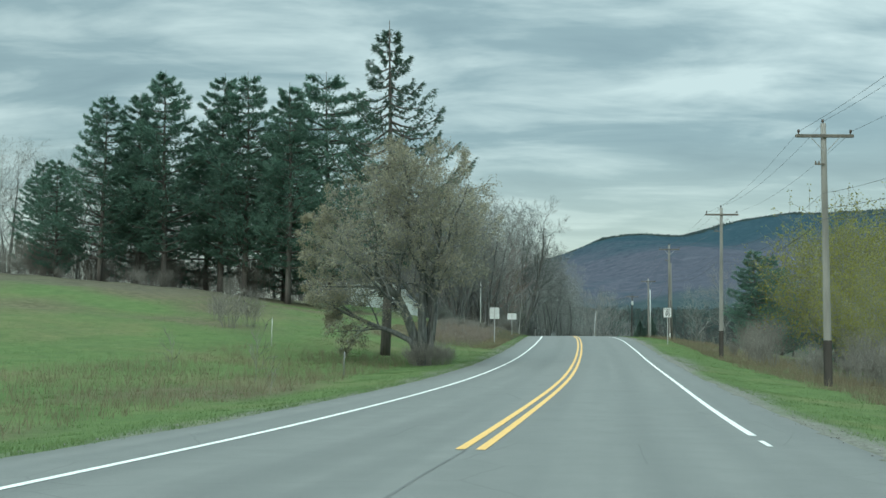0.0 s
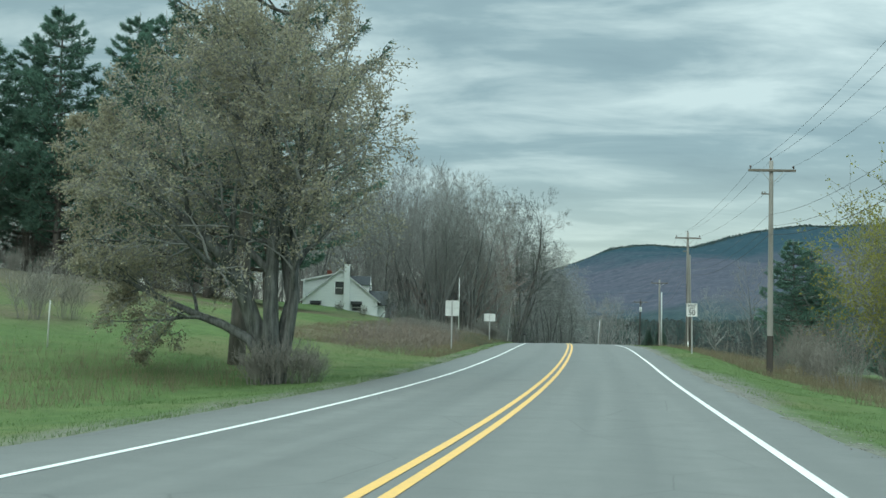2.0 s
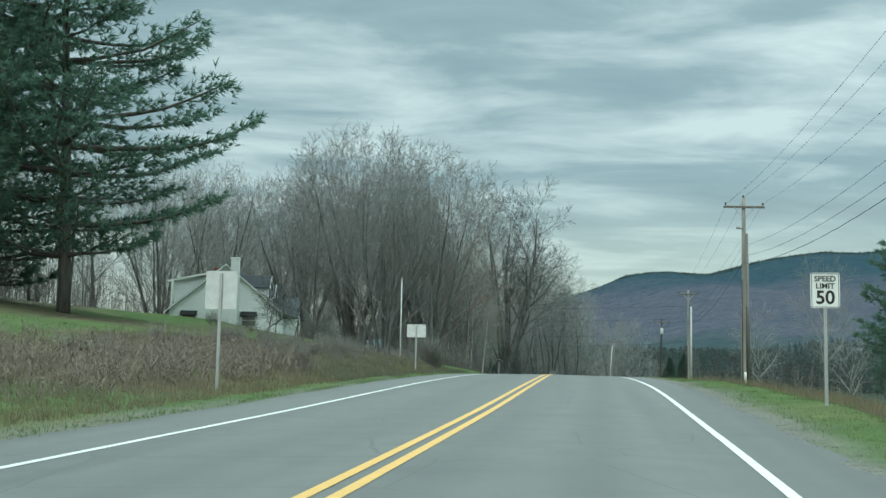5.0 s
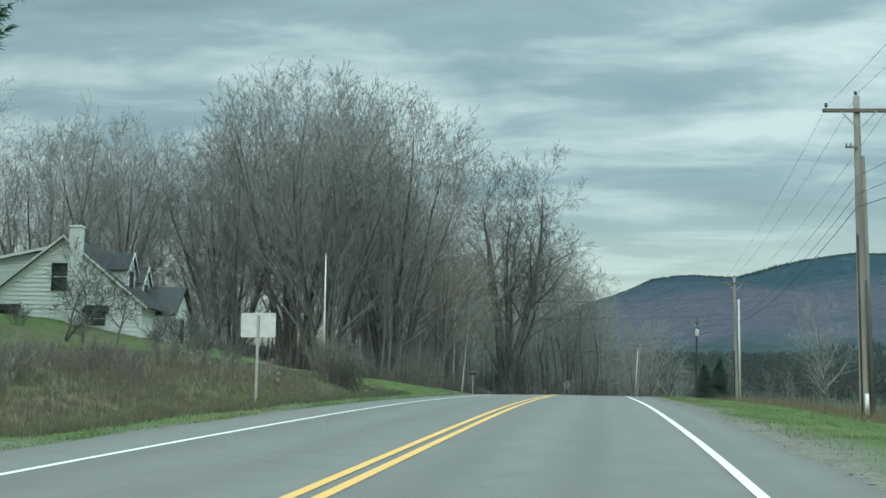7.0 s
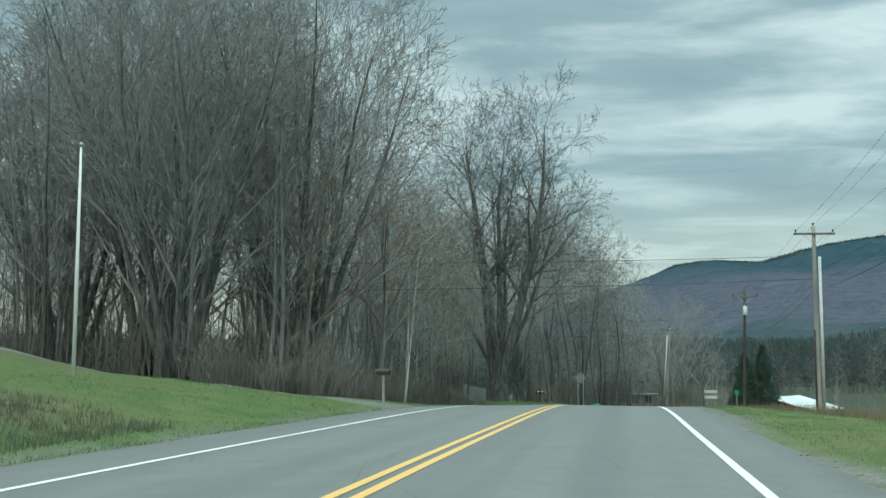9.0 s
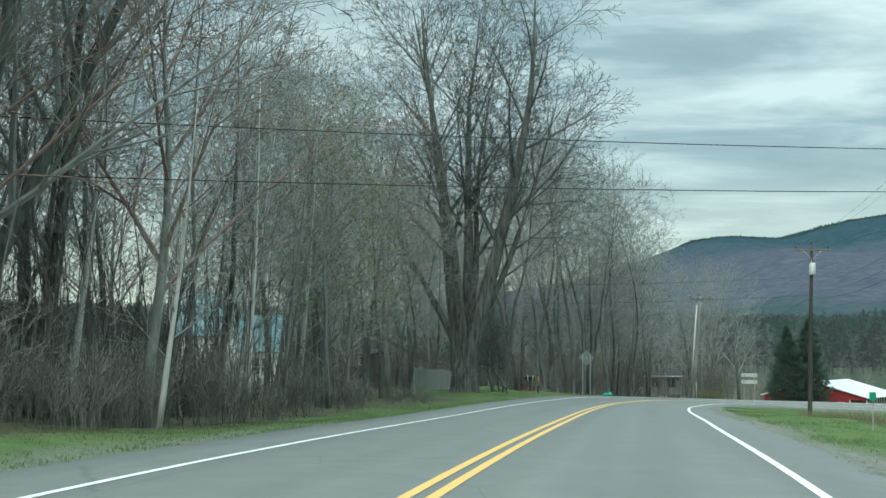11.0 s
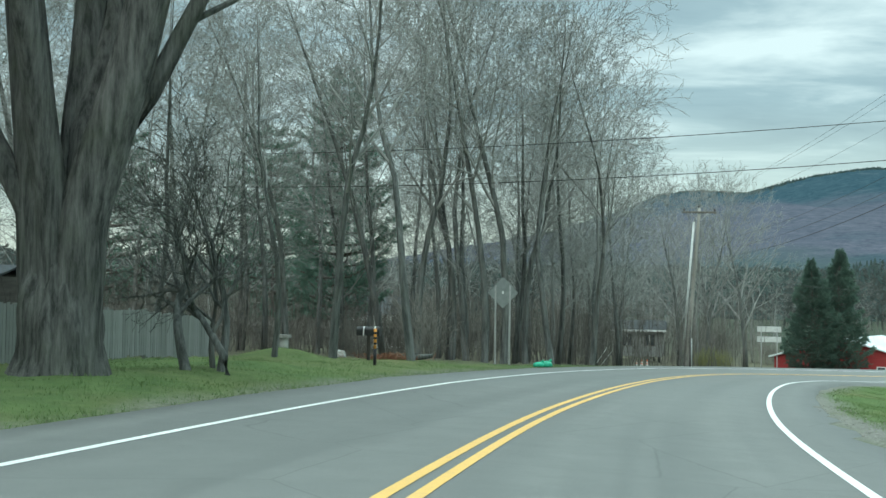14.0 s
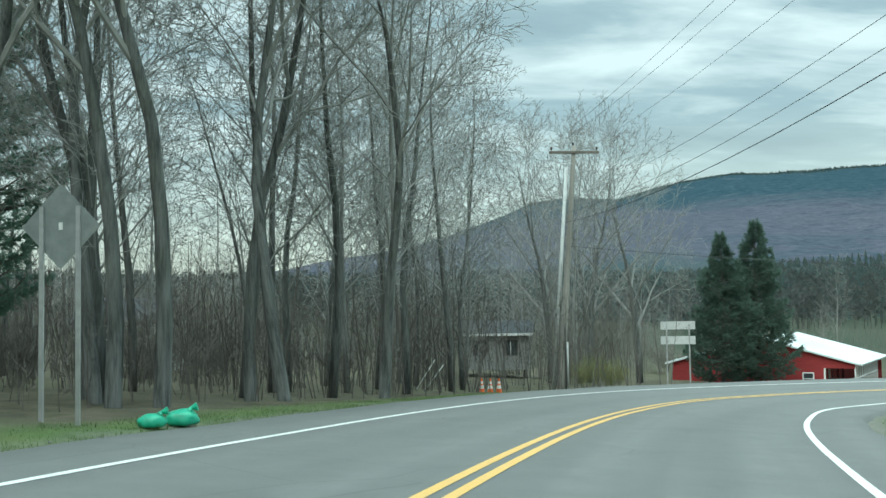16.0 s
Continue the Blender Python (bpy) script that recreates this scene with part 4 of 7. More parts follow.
shrub_a = shrub_template("bare_shrub", "dense bare brown brush on the bank", "roadside brush", 101, 2.2, 22, M_BRUSH, None, None, (5, 4))
shrub_b = shrub_template("bare_shrub", "tall bare grey-brown thicket of brush", "roadside brush", 102, 3.0, 20, M_BRUSH, None, None, (5, 4))
shrub_s = shrub_template("budding_shrub", "tall shrub with yellow-green spring leaves", "budding shrubs", 103, 8.5, 22, M_GREY_BARK, (10, 0.14), M_SPRING, (8, 7), 0.45)
shrub_e = shrub_template("leafy_shrub", "dull green leafy bush beside the white house", "bushes by the house", 105, 3.0, 26, M_GREY_BARK, (3, 0.075), M_OLIVE, (6, 5), 0.45)
sapling = shrub_template("sapling", "thin pale sapling standing in the grass", "saplings in the field", 104, 2.6, 1, M_BRUSH, None, None, (7, 4), 0.05)

# behind the house and lawn
for x, y, sz, t in ((6.4, 172, 1.16, spread_a), (-1.2, 175, 1.26, spread_b), (2.4, 167, 0.95, spread_a), (-7, 178, 1.1, spread_a), (-14, 172, 0.95, spread_b), (-21, 176, 1.0, spread_a)):
    plant(t, x, y, rng.uniform(0, 360), sz)
for k in range(34):
    x, y = rng.uniform(-60, -5), rng.uniform(160, 205)
    plant(rng.choice(wood_t), x, y, rng.uniform(0, 360), rng.uniform(0.8, 1.05))
for x, y, sz in ((5.5, 180, 1.0), (-3, 184, 1.05), (1.5, 188, 0.9), (-11, 186, 1.0), (-18, 186, 0.95), (-26, 170, 0.9), (-55, 140, 0.8), (-62, 150, 0.9), (-70, 135, 0.8), (-52, 150, 0.85), (-66, 128, 0.75), (-78, 142, 0.9), (-58, 128, 0.7), (-48, 145, 0.8), (-42, 150, 0.8), (-36, 152, 0.8), (-30, 156, 0.85)):
    plant(round_a, x, y, rng.uniform(0, 360), sz)
# the great old maple by the fence
g = Grower(131, up=(0.035, 0.04, 0.03, 0.0), wander=0.055, kids=(13, 7, 6, 4), angle=(0.72, 0.75, 0.75, 0.72), ratio=(0.34, 0.50, 0.50, 0.46), start=0.20, min_r=0.010, sides=(14, 6, 4, 3, 3), split=1, thin=0.8)
bole = Acc()
bole.tube([(0.05 * math.sin(2 * z), 0.04 * math.cos(3 * z), z) for z in np.linspace(-0.4, 3.3, 18)], [0.66 + 0.55 * math.exp(-(z + 0.4) * 1.7) - 0.16 * max(0, z - 1.3) ** 2 for z in np.linspace(-0.4, 3.3, 18)], 40, True)
for dx, dy, z0, ln, r, lx, ly in ((-0.42, 0.02, 2.7, 20, 0.43, -0.11, -0.03), (0.42, -0.06, 2.6, 21, 0.47, 0.19, 0.0), (0.05, 0.40, 2.9, 20, 0.36, 0.05, 0.16), (-0.12, -0.34, 3.0, 19, 0.31, -0.05, -0.20),
                                  (0.72, 0.15, 3.0, 15, 0.23, 0.40, 0.12), (-0.72, -0.10, 2.8, 14, 0.22, -0.46, -0.05), (0.30, 0.30, 4.2, 17, 0.24, 0.12, 0.30)):
    foot = [((dx * 0.58, dy * 0.58, z0 - 2.6), r * 1.1), ((dx * 0.62, dy * 0.62, z0 - 1.5), r * 1.1), ((dx * 0.72, dy * 0.72, z0 - 0.6), r * 1.06)]
    g.grow((dx * 0.85, dy * 0.85, z0 + 0.3), unit((lx, ly, 1.0)), ln, r, 0, lead=foot)
for acc, amp in [(bole, 0.13)] + [(st, 0.06) for st in g.stems]:
    acc.v = [(x * (1 + q), y * (1 + q), z) for x, y, z in acc.v for q in [amp / max(0.3, math.hypot(x, y)) * (noise.noise((x * 5.5, y * 5.5, z * 0.45)) + 0.6 * noise.noise((x * 13, y * 13, z * 1.2)))]]
g.stems.insert(0, bole)
old_maple = tree_thing("old_maple", HOME, "huge old maple with several thick bare stems", "bare tree", "", g.wood, g.crown, M_MAPLE_BARK, M_OLD_BARK, stems=g.stems)
plant(old_maple, 15.4, 214.2, 0, 1.0)

# woods between the lawn and the cottage, thinned where the cottage shows
for k in range(52):
    x = rng.uniform(-16, 12.2)
    y = rng.uniform(166, 212)
    if x > 20.05 + (y - 180) * 0.1 - 8.5 or (y > 196 and x < 9.5 and rng.random() < 0.6):
        continue
    t, turn, sz, ln = rng.choice(wood_t + [red_t]), rng.uniform(0, 360), rng.uniform(0.62, 1.0), rng.gauss(0, 4)
    if abs(x - 20 + 0.3125 * (y - 160)) < 4 and k % 3:
        continue
    plant(t, x, y, turn, sz, lean=ln)
for x, y, ln, sz in ((11.6, 172.0, 10, 0.55), (10.2, 192.5, 8, 0.85), (8.9, 188, 12, 0.8), (10.6, 183, 6, 0.8), (8.0, 176, 9, 0.8)):
    plant(birch_t, x, y, 90, sz, lean=ln)
for k in range(52):
    s = rng.uniform(163, 207)
    p = on_road(s, -rng.uniform(7.6, 14 if s < 193 else 11.5))
    plant(rng.choice((shrub_a, shrub_b)), p[0], p[1], rng.uniform(0, 360), rng.uniform(0.45, 0.8) if s < 190 else rng.uniform(0.16, 0.32))
for k in range(24):
    x, y = rng.uniform(-30, 11), rng.uniform(170, 215)
    if y > 204 and x > -8:
        continue
    plant(shrub_b, x, y, rng.uniform(0, 360), rng.uniform(0.5, 0.85))
for k in range(22):
    x, y = rng.uniform(-64, 2), rng.uniform(127, 165)
    if abs(x + 6) < 15 and y < 160:
        continue
    plant(shrub_b, x, y, rng.uniform(0, 360), rng.uniform(0.9, 1.6))
for k in range(26):
    x, y = rng.uniform(-66, -14), rng.uniform(132, 160)
    plant(rng.choice(wood_t), x, y, rng.uniform(0, 360), rng.uniform(0.7, 0.95))
# woods on the outside of the bend
for k in range(46):
    s = rng.uniform(240, 300)
    p = on_road(s, -(7.5 + 42 * rng.random() ** 1.3))
    if p[1] < 232 or (p[0] > 29.5 and p[1] < 284) or p[0] > 43:
        continue
    plant(rng.choice(wood_t), p[0], p[1], rng.uniform(0, 360), rng.uniform(0.7, 1.1), lean=rng.gauss(0, 2.5))
for k in range(40):
    x, y = rng.uniform(-34, 40), rng.uniform(296, 400)
    plant(rng.choice(wood_t), x, y, rng.uniform(0, 360), rng.uniform(0.35, 0.75), lean=rng.gauss(0, 2))
for k in range(24):
    x, y = rng.uniform(-16, 13), rng.uniform(236, 285)
    plant(rng.choice(wood_t), x, y, rng.uniform(0, 360), rng.uniform(0.75, 1.05), lean=rng.gauss(0, 2))
for x, y, sz, ln, tn in ((17.5, 234.5, 0.95, 5, 90), (20.3, 235.5, 1.0, 9, 250), (22.9, 246.2, 1.1, 2, 0), (23.8, 246.8, 1.15, 1, 60), (19.8, 246, 1.1, 2, 180), (22.0, 248.5, 1.05, 4, 300),
                         (26.2, 249.5, 1.0, 8, 265), (21.2, 251, 1.1, 3, 30), (28.6, 254, 0.95, 3, 120), (16.6, 228.2, 0.6, 8, 40), (9.6, 199, 0.85, 3, 40), (10.9, 206.5, 0.9, 2, 200), (9.2, 209.5, 0.85, 4, 90), (13.0, 206.8, 0.55, 6, 90), (12.8, 207.1, 0.5, 5, 270), (6.5, 203, 0.9, 3, 10), (25.0, 253, 1.05, 2, 200)):
    plant(stout_t[int(x * 10) % 2], x, y, tn, sz, lean=ln)
for x, y, sz in ((27.0, 258, 1.0), (29.5, 263, 0.95), (24.5, 256, 1.05), (21.0, 252, 1.0), (31.5, 268, 0.9), (28.5, 271, 0.95), (25, 266, 1.0), (32.5, 275, 0.85), (20, 262, 1.0), (17, 250, 1.0), (22.0, 249.0, 0.95), (30.5, 281, 0.9), (26, 279, 1.0),
                 (8.5, 187, 0.8), (5.5, 181, 0.85), (10.5, 196, 0.8), (9.0, 203, 0.85), (3.0, 190, 0.9), (11.8, 205, 0.75)):
    plant(fine_t, x, y, rng.uniform(0, 360), sz, lean=rng.gauss(0, 2))
h, t = pines[3]
plant(pines[0][1], 13.6, 262.5, 40, 0.66, tall=1.1, label="dark pine standing among the bare roadside trees")
for x, y, sz in ((8.2, 270, 0.44), (-3.0, 268, 0.52)):
    plant(t, x, y, rng.uniform(0, 360), sz, tall=1.32, label="dark pine standing among the bare roadside trees")
for k in range(54):
    s = rng.uniform(240, 282)
    p = on_road(s, -(9 + 46 * rng.random()))
    if p[1] < 236 or abs(p[0] - 37.3) < 3.5 or p[0] > 42:
        continue
    plant(rng.choice((shrub_a, shrub_b)), p[0], p[1], rng.uniform(0, 360), rng.uniform(0.6, 0.9) + 0.02 * abs(p[1] - 250))
for x, y, sz in ((41.5, 290, 0.8), (46, 296, 0.85), (38.5, 286, 0.75), (43.5, 300, 0.9)):
    plant(round_a, x, y, rng.uniform(0, 360), sz)

# the two dark spruces by the barn
w, c = tufted_conifer(37, 11.3, 0.04, 3.7, 190, 46, 0.22, 0.26, 0.85, 0.32, 8, 0.2, 0.46, 0)
sp = tree_thing("dark_spruce", HOME, "dense dark green spruce beside the red barn", "spruce tree", "spruces by the barn", w, c, M_PINE_BARK, M_SPRUCE)
plant(sp, 53.0, 300, 0, 0.96)
plant(sp, 56.2, 302.6, 130, 1.08)

# right verge: brush, spring-green trees and a pine
for k in range(52):
    s = rng.uniform(20, 118)
    p = on_road(s, 13.0 + 14 * rng.random() ** 1.5)
    plant(rng.choice((shrub_a, shrub_b)), p[0], p[1], rng.uniform(0, 360), rng.uniform(0.6, 1.1))
for x, y, sz in ((32.6, 92, 1.2), (37.5, 100, 1.5), (41, 105, 1.5), (32.5, 84, 1.0), (39, 96, 1.5), (29.5, 76, 0.8), (43, 109, 1.4), (28, 66, 0.7), (35, 76, 1.1), (46, 98, 1.5)):
    plant(shrub_s, x, y, rng.uniform(0, 360), sz)
h, t = pines[2]
for x, y, top in ((36, 128, 9.4), (38.2, 130.5, 9.0), (42, 138, 8.0), (45, 128, 7.2), (52, 140, 7.0)):
    plant(t, x, y, rng.uniform(0, 360), (top - ground_z(x, y)) / h * 1.2, tall=0.84, label="dark green pine among the brush below the road")
for k in range(18):
    x, y = rng.uniform(30, 60), rng.uniform(125, 240)
    if land(x, y)[2][0] < 17:
        continue
    plant(rng.choice((shrub_b, shrub_b, round_a)), x, y, rng.uniform(0, 360), rng.uniform(0.35, 0.6))
for x, y, sz in WILLOW_FOOT:
    plant(shrub_a, x, y, 40 * x, sz * 0.75)
# trees and bushes of the cottage garden
for x, y, sz, t in ((10.6, 217, 0.8, fine_t), (8.4, 221, 0.75, fine_t), (11.2, 224.5, 0.8, fine_t), (9.4, 232, 0.85, fine_t), (5.4, 218, 0.6, round_a), (12.2, 230, 0.7, fine_t), (7.0, 212.5, 0.75, fine_t), (4.4, 214, 0.7, stout_t[0]),
                    (6.2, 236, 0.8, stout_t[1]), (2.6, 209, 0.75, fine_t), (0.5, 214, 0.7, fine_t), (11.0, 238, 0.9, fine_t), (14.2, 243, 0.95, stout_t[0]), (12.4, 247, 0.9, fine_t), (15.4, 252, 0.95, fine_t), (10.2, 252, 0.95, fine_t), (13.4, 257, 0.9, stout_t[1])):
    plant(t, x, y, rng.uniform(0, 360), sz, lean=rng.gauss(0, 3))
for k in range(14):
    s, d = rng.uniform(103, 128), -rng.uniform(9.5, 14)
    p = on_road(s, d)
    plant(shrub_a, p[0], p[1], rng.uniform(0, 360), rng.uniform(0.32, 0.52))
# the bend's far side, and bushes before the house
for k in range(34):
    x, y = rng.uniform(30, 84), rng.uniform(318, 400)
    plant(rng.choice(wood_t), x, y, rng.uniform(0, 360), rng.uniform(0.35, 0.7), lean=rng.gauss(0, 2))
for k in range(24):
    x, y = rng.uniform(14, 58), rng.uniform(288, 330)
    if abs(x - 35.6) < 4 and y < 300 or x > 48 and y < 318:
        continue
    plant(rng.choice((shrub_a, shrub_b)), x, y, rng.uniform(0, 360), rng.uniform(0.8, 1.3))
for x, y, sz in ((7.9, 134.8, 0.68), (7.3, 135.3, 0.75), (7.6, 134.2, 0.6), (8.3, 135.4, 0.6), (-1.4, 141.0, 0.55), (-5.2, 141.8, 0.5), (0.6, 140.2, 0.5), (-7.5, 140.6, 0.5)):
    plant(shrub_a, x, y, 70 * x, sz)
for x, y, sz in ((-0.4, 141.6, 0.7), (0.8, 141.2, 0.5), (2.2, 140.8, 0.4), (7.4, 135.0, 0.55), (7.8, 134.9, 0.5)):
    plant(shrub_e, x, y, 70 * x, sz)
for x, y, sz in ((38.6, 276.6, 0.16), (39.5, 277.2, 0.19), (40.3, 277.6, 0.15)):
    plant(shrub_s, x, y, 70 * x, sz, label="low bush with fresh green spring leaves")
def crooked_tree(seed, height, r):
    g = Grower(seed, up=(0.05, 0.06, 0.04, 0.02), wander=0.17, kids=(9, 7, 6), angle=(0.9, 0.85, 0.8), ratio=(0.55, 0.5, 0.48), sides=(9, 6, 4, 3, 3), split=1, start=0.24, min_r=0.006, depth=3, segs=(8, 6, 4, 3, 2), thin=1.1)
    g.grow((0, 0, 0), (0, 0, 1), height, r, 0, lead=[((0, 0, -0.3), r * 1.6), ((0, 0, -0.1), r * 1.2)])
    return tree_thing("garden_tree", HOME, "small dark crooked tree beside the board fence", "bare tree", "small trees by the fence", g.wood, g.crown, M_OLD_BARK, M_OLD_BARK, stems=g.stems)


for k, (x, y, h, r) in enumerate(((17.0, 217.0, 4.2, 0.12), (17.55, 217.6, 4.6, 0.10), (17.85, 217.1, 4.2, 0.10), (17.3, 218.0, 4.0, 0.07))):
    plant(crooked_tree(301 + k, h, r), x, y, 70 * k, 1.0, lean=(4, -3, 6, 8)[k])
for k, (x, y, h) in enumerate(((-1.9, 133.5, 3.4), (-0.9, 134.2, 3.0), (-3.0, 134.6, 3.0), (-2.4, 133.0, 2.4))):
    plant(crooked_tree(321 + k, h, 0.05), x, y, 50 * k, 1.0, lean=(9, -8, 12, -10)[k], label="bare pale crabapple bush before the white house")
# understorey trees in their first leaf at the wood's edge
g = Grower(311, up=(0.05, 0.09, 0.06, 0.04), wander=0.07, split=1, kids=(22, 7, 5), angle=(0.95, 0.85, 0.8), ratio=(0.34, 0.5, 0.5), start=0.16, min_r=0.008, sides=(7, 4, 3, 3, 3), depth=3, segs=(8, 5, 3, 2, 2), thin=0.5, leaf=(4, 0.10))
g.grow((0, 0, 0), (0, 0, 1), 10.5, 0.11, 0)
leafing = tree_thing("leafing_tree", HOME, "slim tree with sparse fresh olive-green leaves", "leafing tree", "leafing trees at the wood's edge", g.wood, g.crown, M_GREY_BARK, M_TWIG, g.leaves, M_FRESH, g.stems)
for x, y, sz, ln in ((11.6, 191.5, 1.0, 5), (9.6, 194.5, 1.1, 3), (10.6, 201.5, 0.9, 2)):
    plant(leafing, x, y, 80 * x, sz, lean=ln)
# brush on the left bank
for x, y, sz in ((-14, 72, 0.8), (-13, 74, 0.7), (-16, 78, 0.6)):
    plant(shrub_b, x, y, rng.uniform(0, 360), sz)
for k in range(16):
    s, d = rng.uniform(101, 131), -rng.uniform(9.6, 13.5)
    p = on_road(s, d)
    plant(shrub_a, p[0], p[1], rng.uniform(0, 360), rng.uniform(0.26, 0.42))
for k in range(18):
    s, d = rng.uniform(92, 140), -rng.uniform(7.6, 12)
    p = on_road(s, d)
    plant(shrub_a, p[0], p[1], rng.uniform(0, 360), rng.uniform(0.2, 0.42))
for k in range(16):
    x, y = rng.uniform(-50, -19), rng.uniform(110, 128)
    plant(shrub_a, x, y, rng.uniform(0, 360), rng.uniform(0.5, 1.0))
for k in range(30):
    x, y = rng.uniform(-60, -18), rng.uniform(124, 136)
    plant(shrub_b, x, y, rng.uniform(0, 360), rng.uniform(0.9, 1.6))
for x, y, sz in ((-6.7, 38, 1.0), (-11, 44, 0.8), (-5.0, 33, 0.55)):
    plant(sapling, x, y, rng.uniform(0, 360), sz)


def far_woods():
    rng = random.Random(12)
    firs, bare = Acc(), Acc()
    ys = np.array([400 + 780 * rng.random() ** 1.25 for _ in range(12500)])
    xs = np.array([rng.uniform(-0.35, 0.72) for _ in range(12500)]) * ys + 20
    zs, _, sides = land(xs, ys)
    for x, y, zz, side in zip(xs, ys, zs, sides):
        if 0 < side < 110:
            continue
        x, y, zz = float(x), float(y), float(zz)
        if y > 520:
            zz = max(zz, mountain_z(x, y))
        h = rng.uniform(5, 10)
        clump = noise.noise((x * 0.009, y * 0.009, 4.0))
        if y > 440 and clump + rng.uniform(-0.3, 0.3) > (-0.42 if side > 0 else 0.0):
            r, a0 = h * rng.uniform(0.2, 0.3), rng.uniform(0, 6)
            for q in range(3):
                b, rr = zz + h * (0.04 + 0.27 * q), r * (1 - 0.27 * q)
                ring = [(x + rr * math.cos(a0 + 1.05 * c) * rng.uniform(0.6, 1.3), y + rr * math.sin(a0 + 1.05 * c) * rng.uniform(0.6, 1.3), b + rng.uniform(-0.06, 0.06) * h) for c in range(6)]
                firs.add(ring + [(x + rng.gauss(0, 0.1), y, zz + h * (0.48 + 0.26 * q))], [(c, (c + 1) % 6, 6) for c in range(6)])
        else:
            w = h * 0.32
            bare.add([(x - 0.08, y, zz), (x + 0.08, y, zz), (x, y, zz + h * 0.8)], [(0, 1, 2)])
            for q in range(20):
                a, u, v = rng.uniform(0, 6.28), math.sqrt(rng.random()), rng.uniform(-1, 1)
                c = (x + w * u * math.cos(a) * math.sqrt(1 - v * v), y + w * u * math.sin(a), zz + h * (0.62 + 0.38 * v))
                e = [tuple(c[m] + rng.gauss(0, 0.05 * h) for m in range(3)) for _ in range(3)]
                bare.add(e, [(0, 1, 2)])
    tagged(part("distant_firs", firs, M_FARFIR), "far dark evergreen woods in the valley, haze-tinted", "woods", kind="stuff")
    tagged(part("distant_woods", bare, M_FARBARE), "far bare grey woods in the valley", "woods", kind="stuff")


def undergrowth(name, label, material, count, seed, box, h_lo, h_hi, keep):
    """Thin leaning saplings and brush, too many to count."""
    rng = random.Random(seed)
    xs = np.array([rng.uniform(box[0], box[1]) for _ in range(count)])
    ys = np.array([rng.uniform(box[2], box[3]) for _ in range(count)])
    zs, ss, ds = land(xs, ys)
    acc = Acc()
    for x, y, z, s, d in zip(xs.tolist(), ys.tolist(), zs.tolist(), ss.tolist(), ds.tolist()):
        f = keep(x, y, s, d)
        if not f:
            continue
        h = rng.uniform(h_lo, h_hi) * f
        lx, ly = rng.gauss(0, 0.12), rng.gauss(0, 0.12)
        r = 0.006 + 0.0035 * h
        pts = [(x, y, z - 0.1), (x + lx * h * 0.5 + rng.gauss(0, 0.1), y + ly * h * 0.5, z + h * 0.5), (x + lx * h, y + ly * h, z + h)]
        acc.tube(pts, [r, r * 0.7, 0.005], 3, False)
        for q in range(9):
            u = rng.uniform(0.2, 1.0)
            c = tuple(pts[0][m] + (pts[2][m] - pts[0][m]) * u for m in range(3))
            a, l = rng.uniform(0, 6.28), h * rng.uniform(0.12, 0.32) * (1.25 - u)
            e = (c[0] + l * math.cos(a), c[1] + l * math.sin(a), c[2] + l * rng.uniform(0.3, 1.2))
            w = 0.010
            acc.add([(c[0] - w, c[1], c[2]), (c[0] + w, c[1], c[2]), e, (c[0], c[1] + w, c[2] + w)], [(0, 1, 2), (1, 3, 2), (3, 0, 2)])
            for _ in range(2):
                v = rng.uniform(0.3, 0.9)
                k = tuple(c[m] + (e[m] - c[m]) * v for m in range(3))
                a2 = a + rng.uniform(-1, 1)
                l2 = l * rng.uniform(0.3, 0.6)
                acc.add([(k[0] - w * 0.8, k[1], k[2]), (k[0] + w * 0.8, k[1], k[2]), (k[0] + l2 * math.cos(a2), k[1] + l2 * math.sin(a2), k[2] + l2 * rng.uniform(0.2, 1.0))], [(0, 1, 2)])
    tagged(part(name, acc, material), label, "undergrowth", kind="stuff")


def in_bend(x, y, s, d):
    if d > -8.5 or x > 43 or abs(x - 35.6) < 2.5 and y > 284 or s < 232:
        return 0
    return 1.0 if y > 262 else 0.55


def by_cottage(x, y, s, d):
    if d > -7.6 or -9.5 < x < 4 and 219 < y < 234 or x > 12 and y > 208:
        return 0
    return 0.22 if y > 190 else (0.4 if d > -12 else 0.55)


def by_house(x, y, s, d):
    if d > -9 or -17 < x < 4 and 137 < y < 161 or y < 158 and x > -16:
        return 0
    return 1.0 if y > 166 else 0.7


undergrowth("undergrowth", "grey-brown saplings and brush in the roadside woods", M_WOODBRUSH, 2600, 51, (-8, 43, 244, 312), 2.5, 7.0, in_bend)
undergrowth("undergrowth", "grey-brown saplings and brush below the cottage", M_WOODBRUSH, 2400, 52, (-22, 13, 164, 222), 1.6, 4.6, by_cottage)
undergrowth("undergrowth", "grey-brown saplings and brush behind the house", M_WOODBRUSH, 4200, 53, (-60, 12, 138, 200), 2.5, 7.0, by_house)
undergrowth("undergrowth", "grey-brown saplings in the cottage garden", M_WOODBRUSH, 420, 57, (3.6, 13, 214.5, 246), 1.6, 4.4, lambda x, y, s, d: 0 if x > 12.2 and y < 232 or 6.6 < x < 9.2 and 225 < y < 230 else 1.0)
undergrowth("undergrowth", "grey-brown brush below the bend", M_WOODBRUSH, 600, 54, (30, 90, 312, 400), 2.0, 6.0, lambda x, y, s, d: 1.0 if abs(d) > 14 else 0)
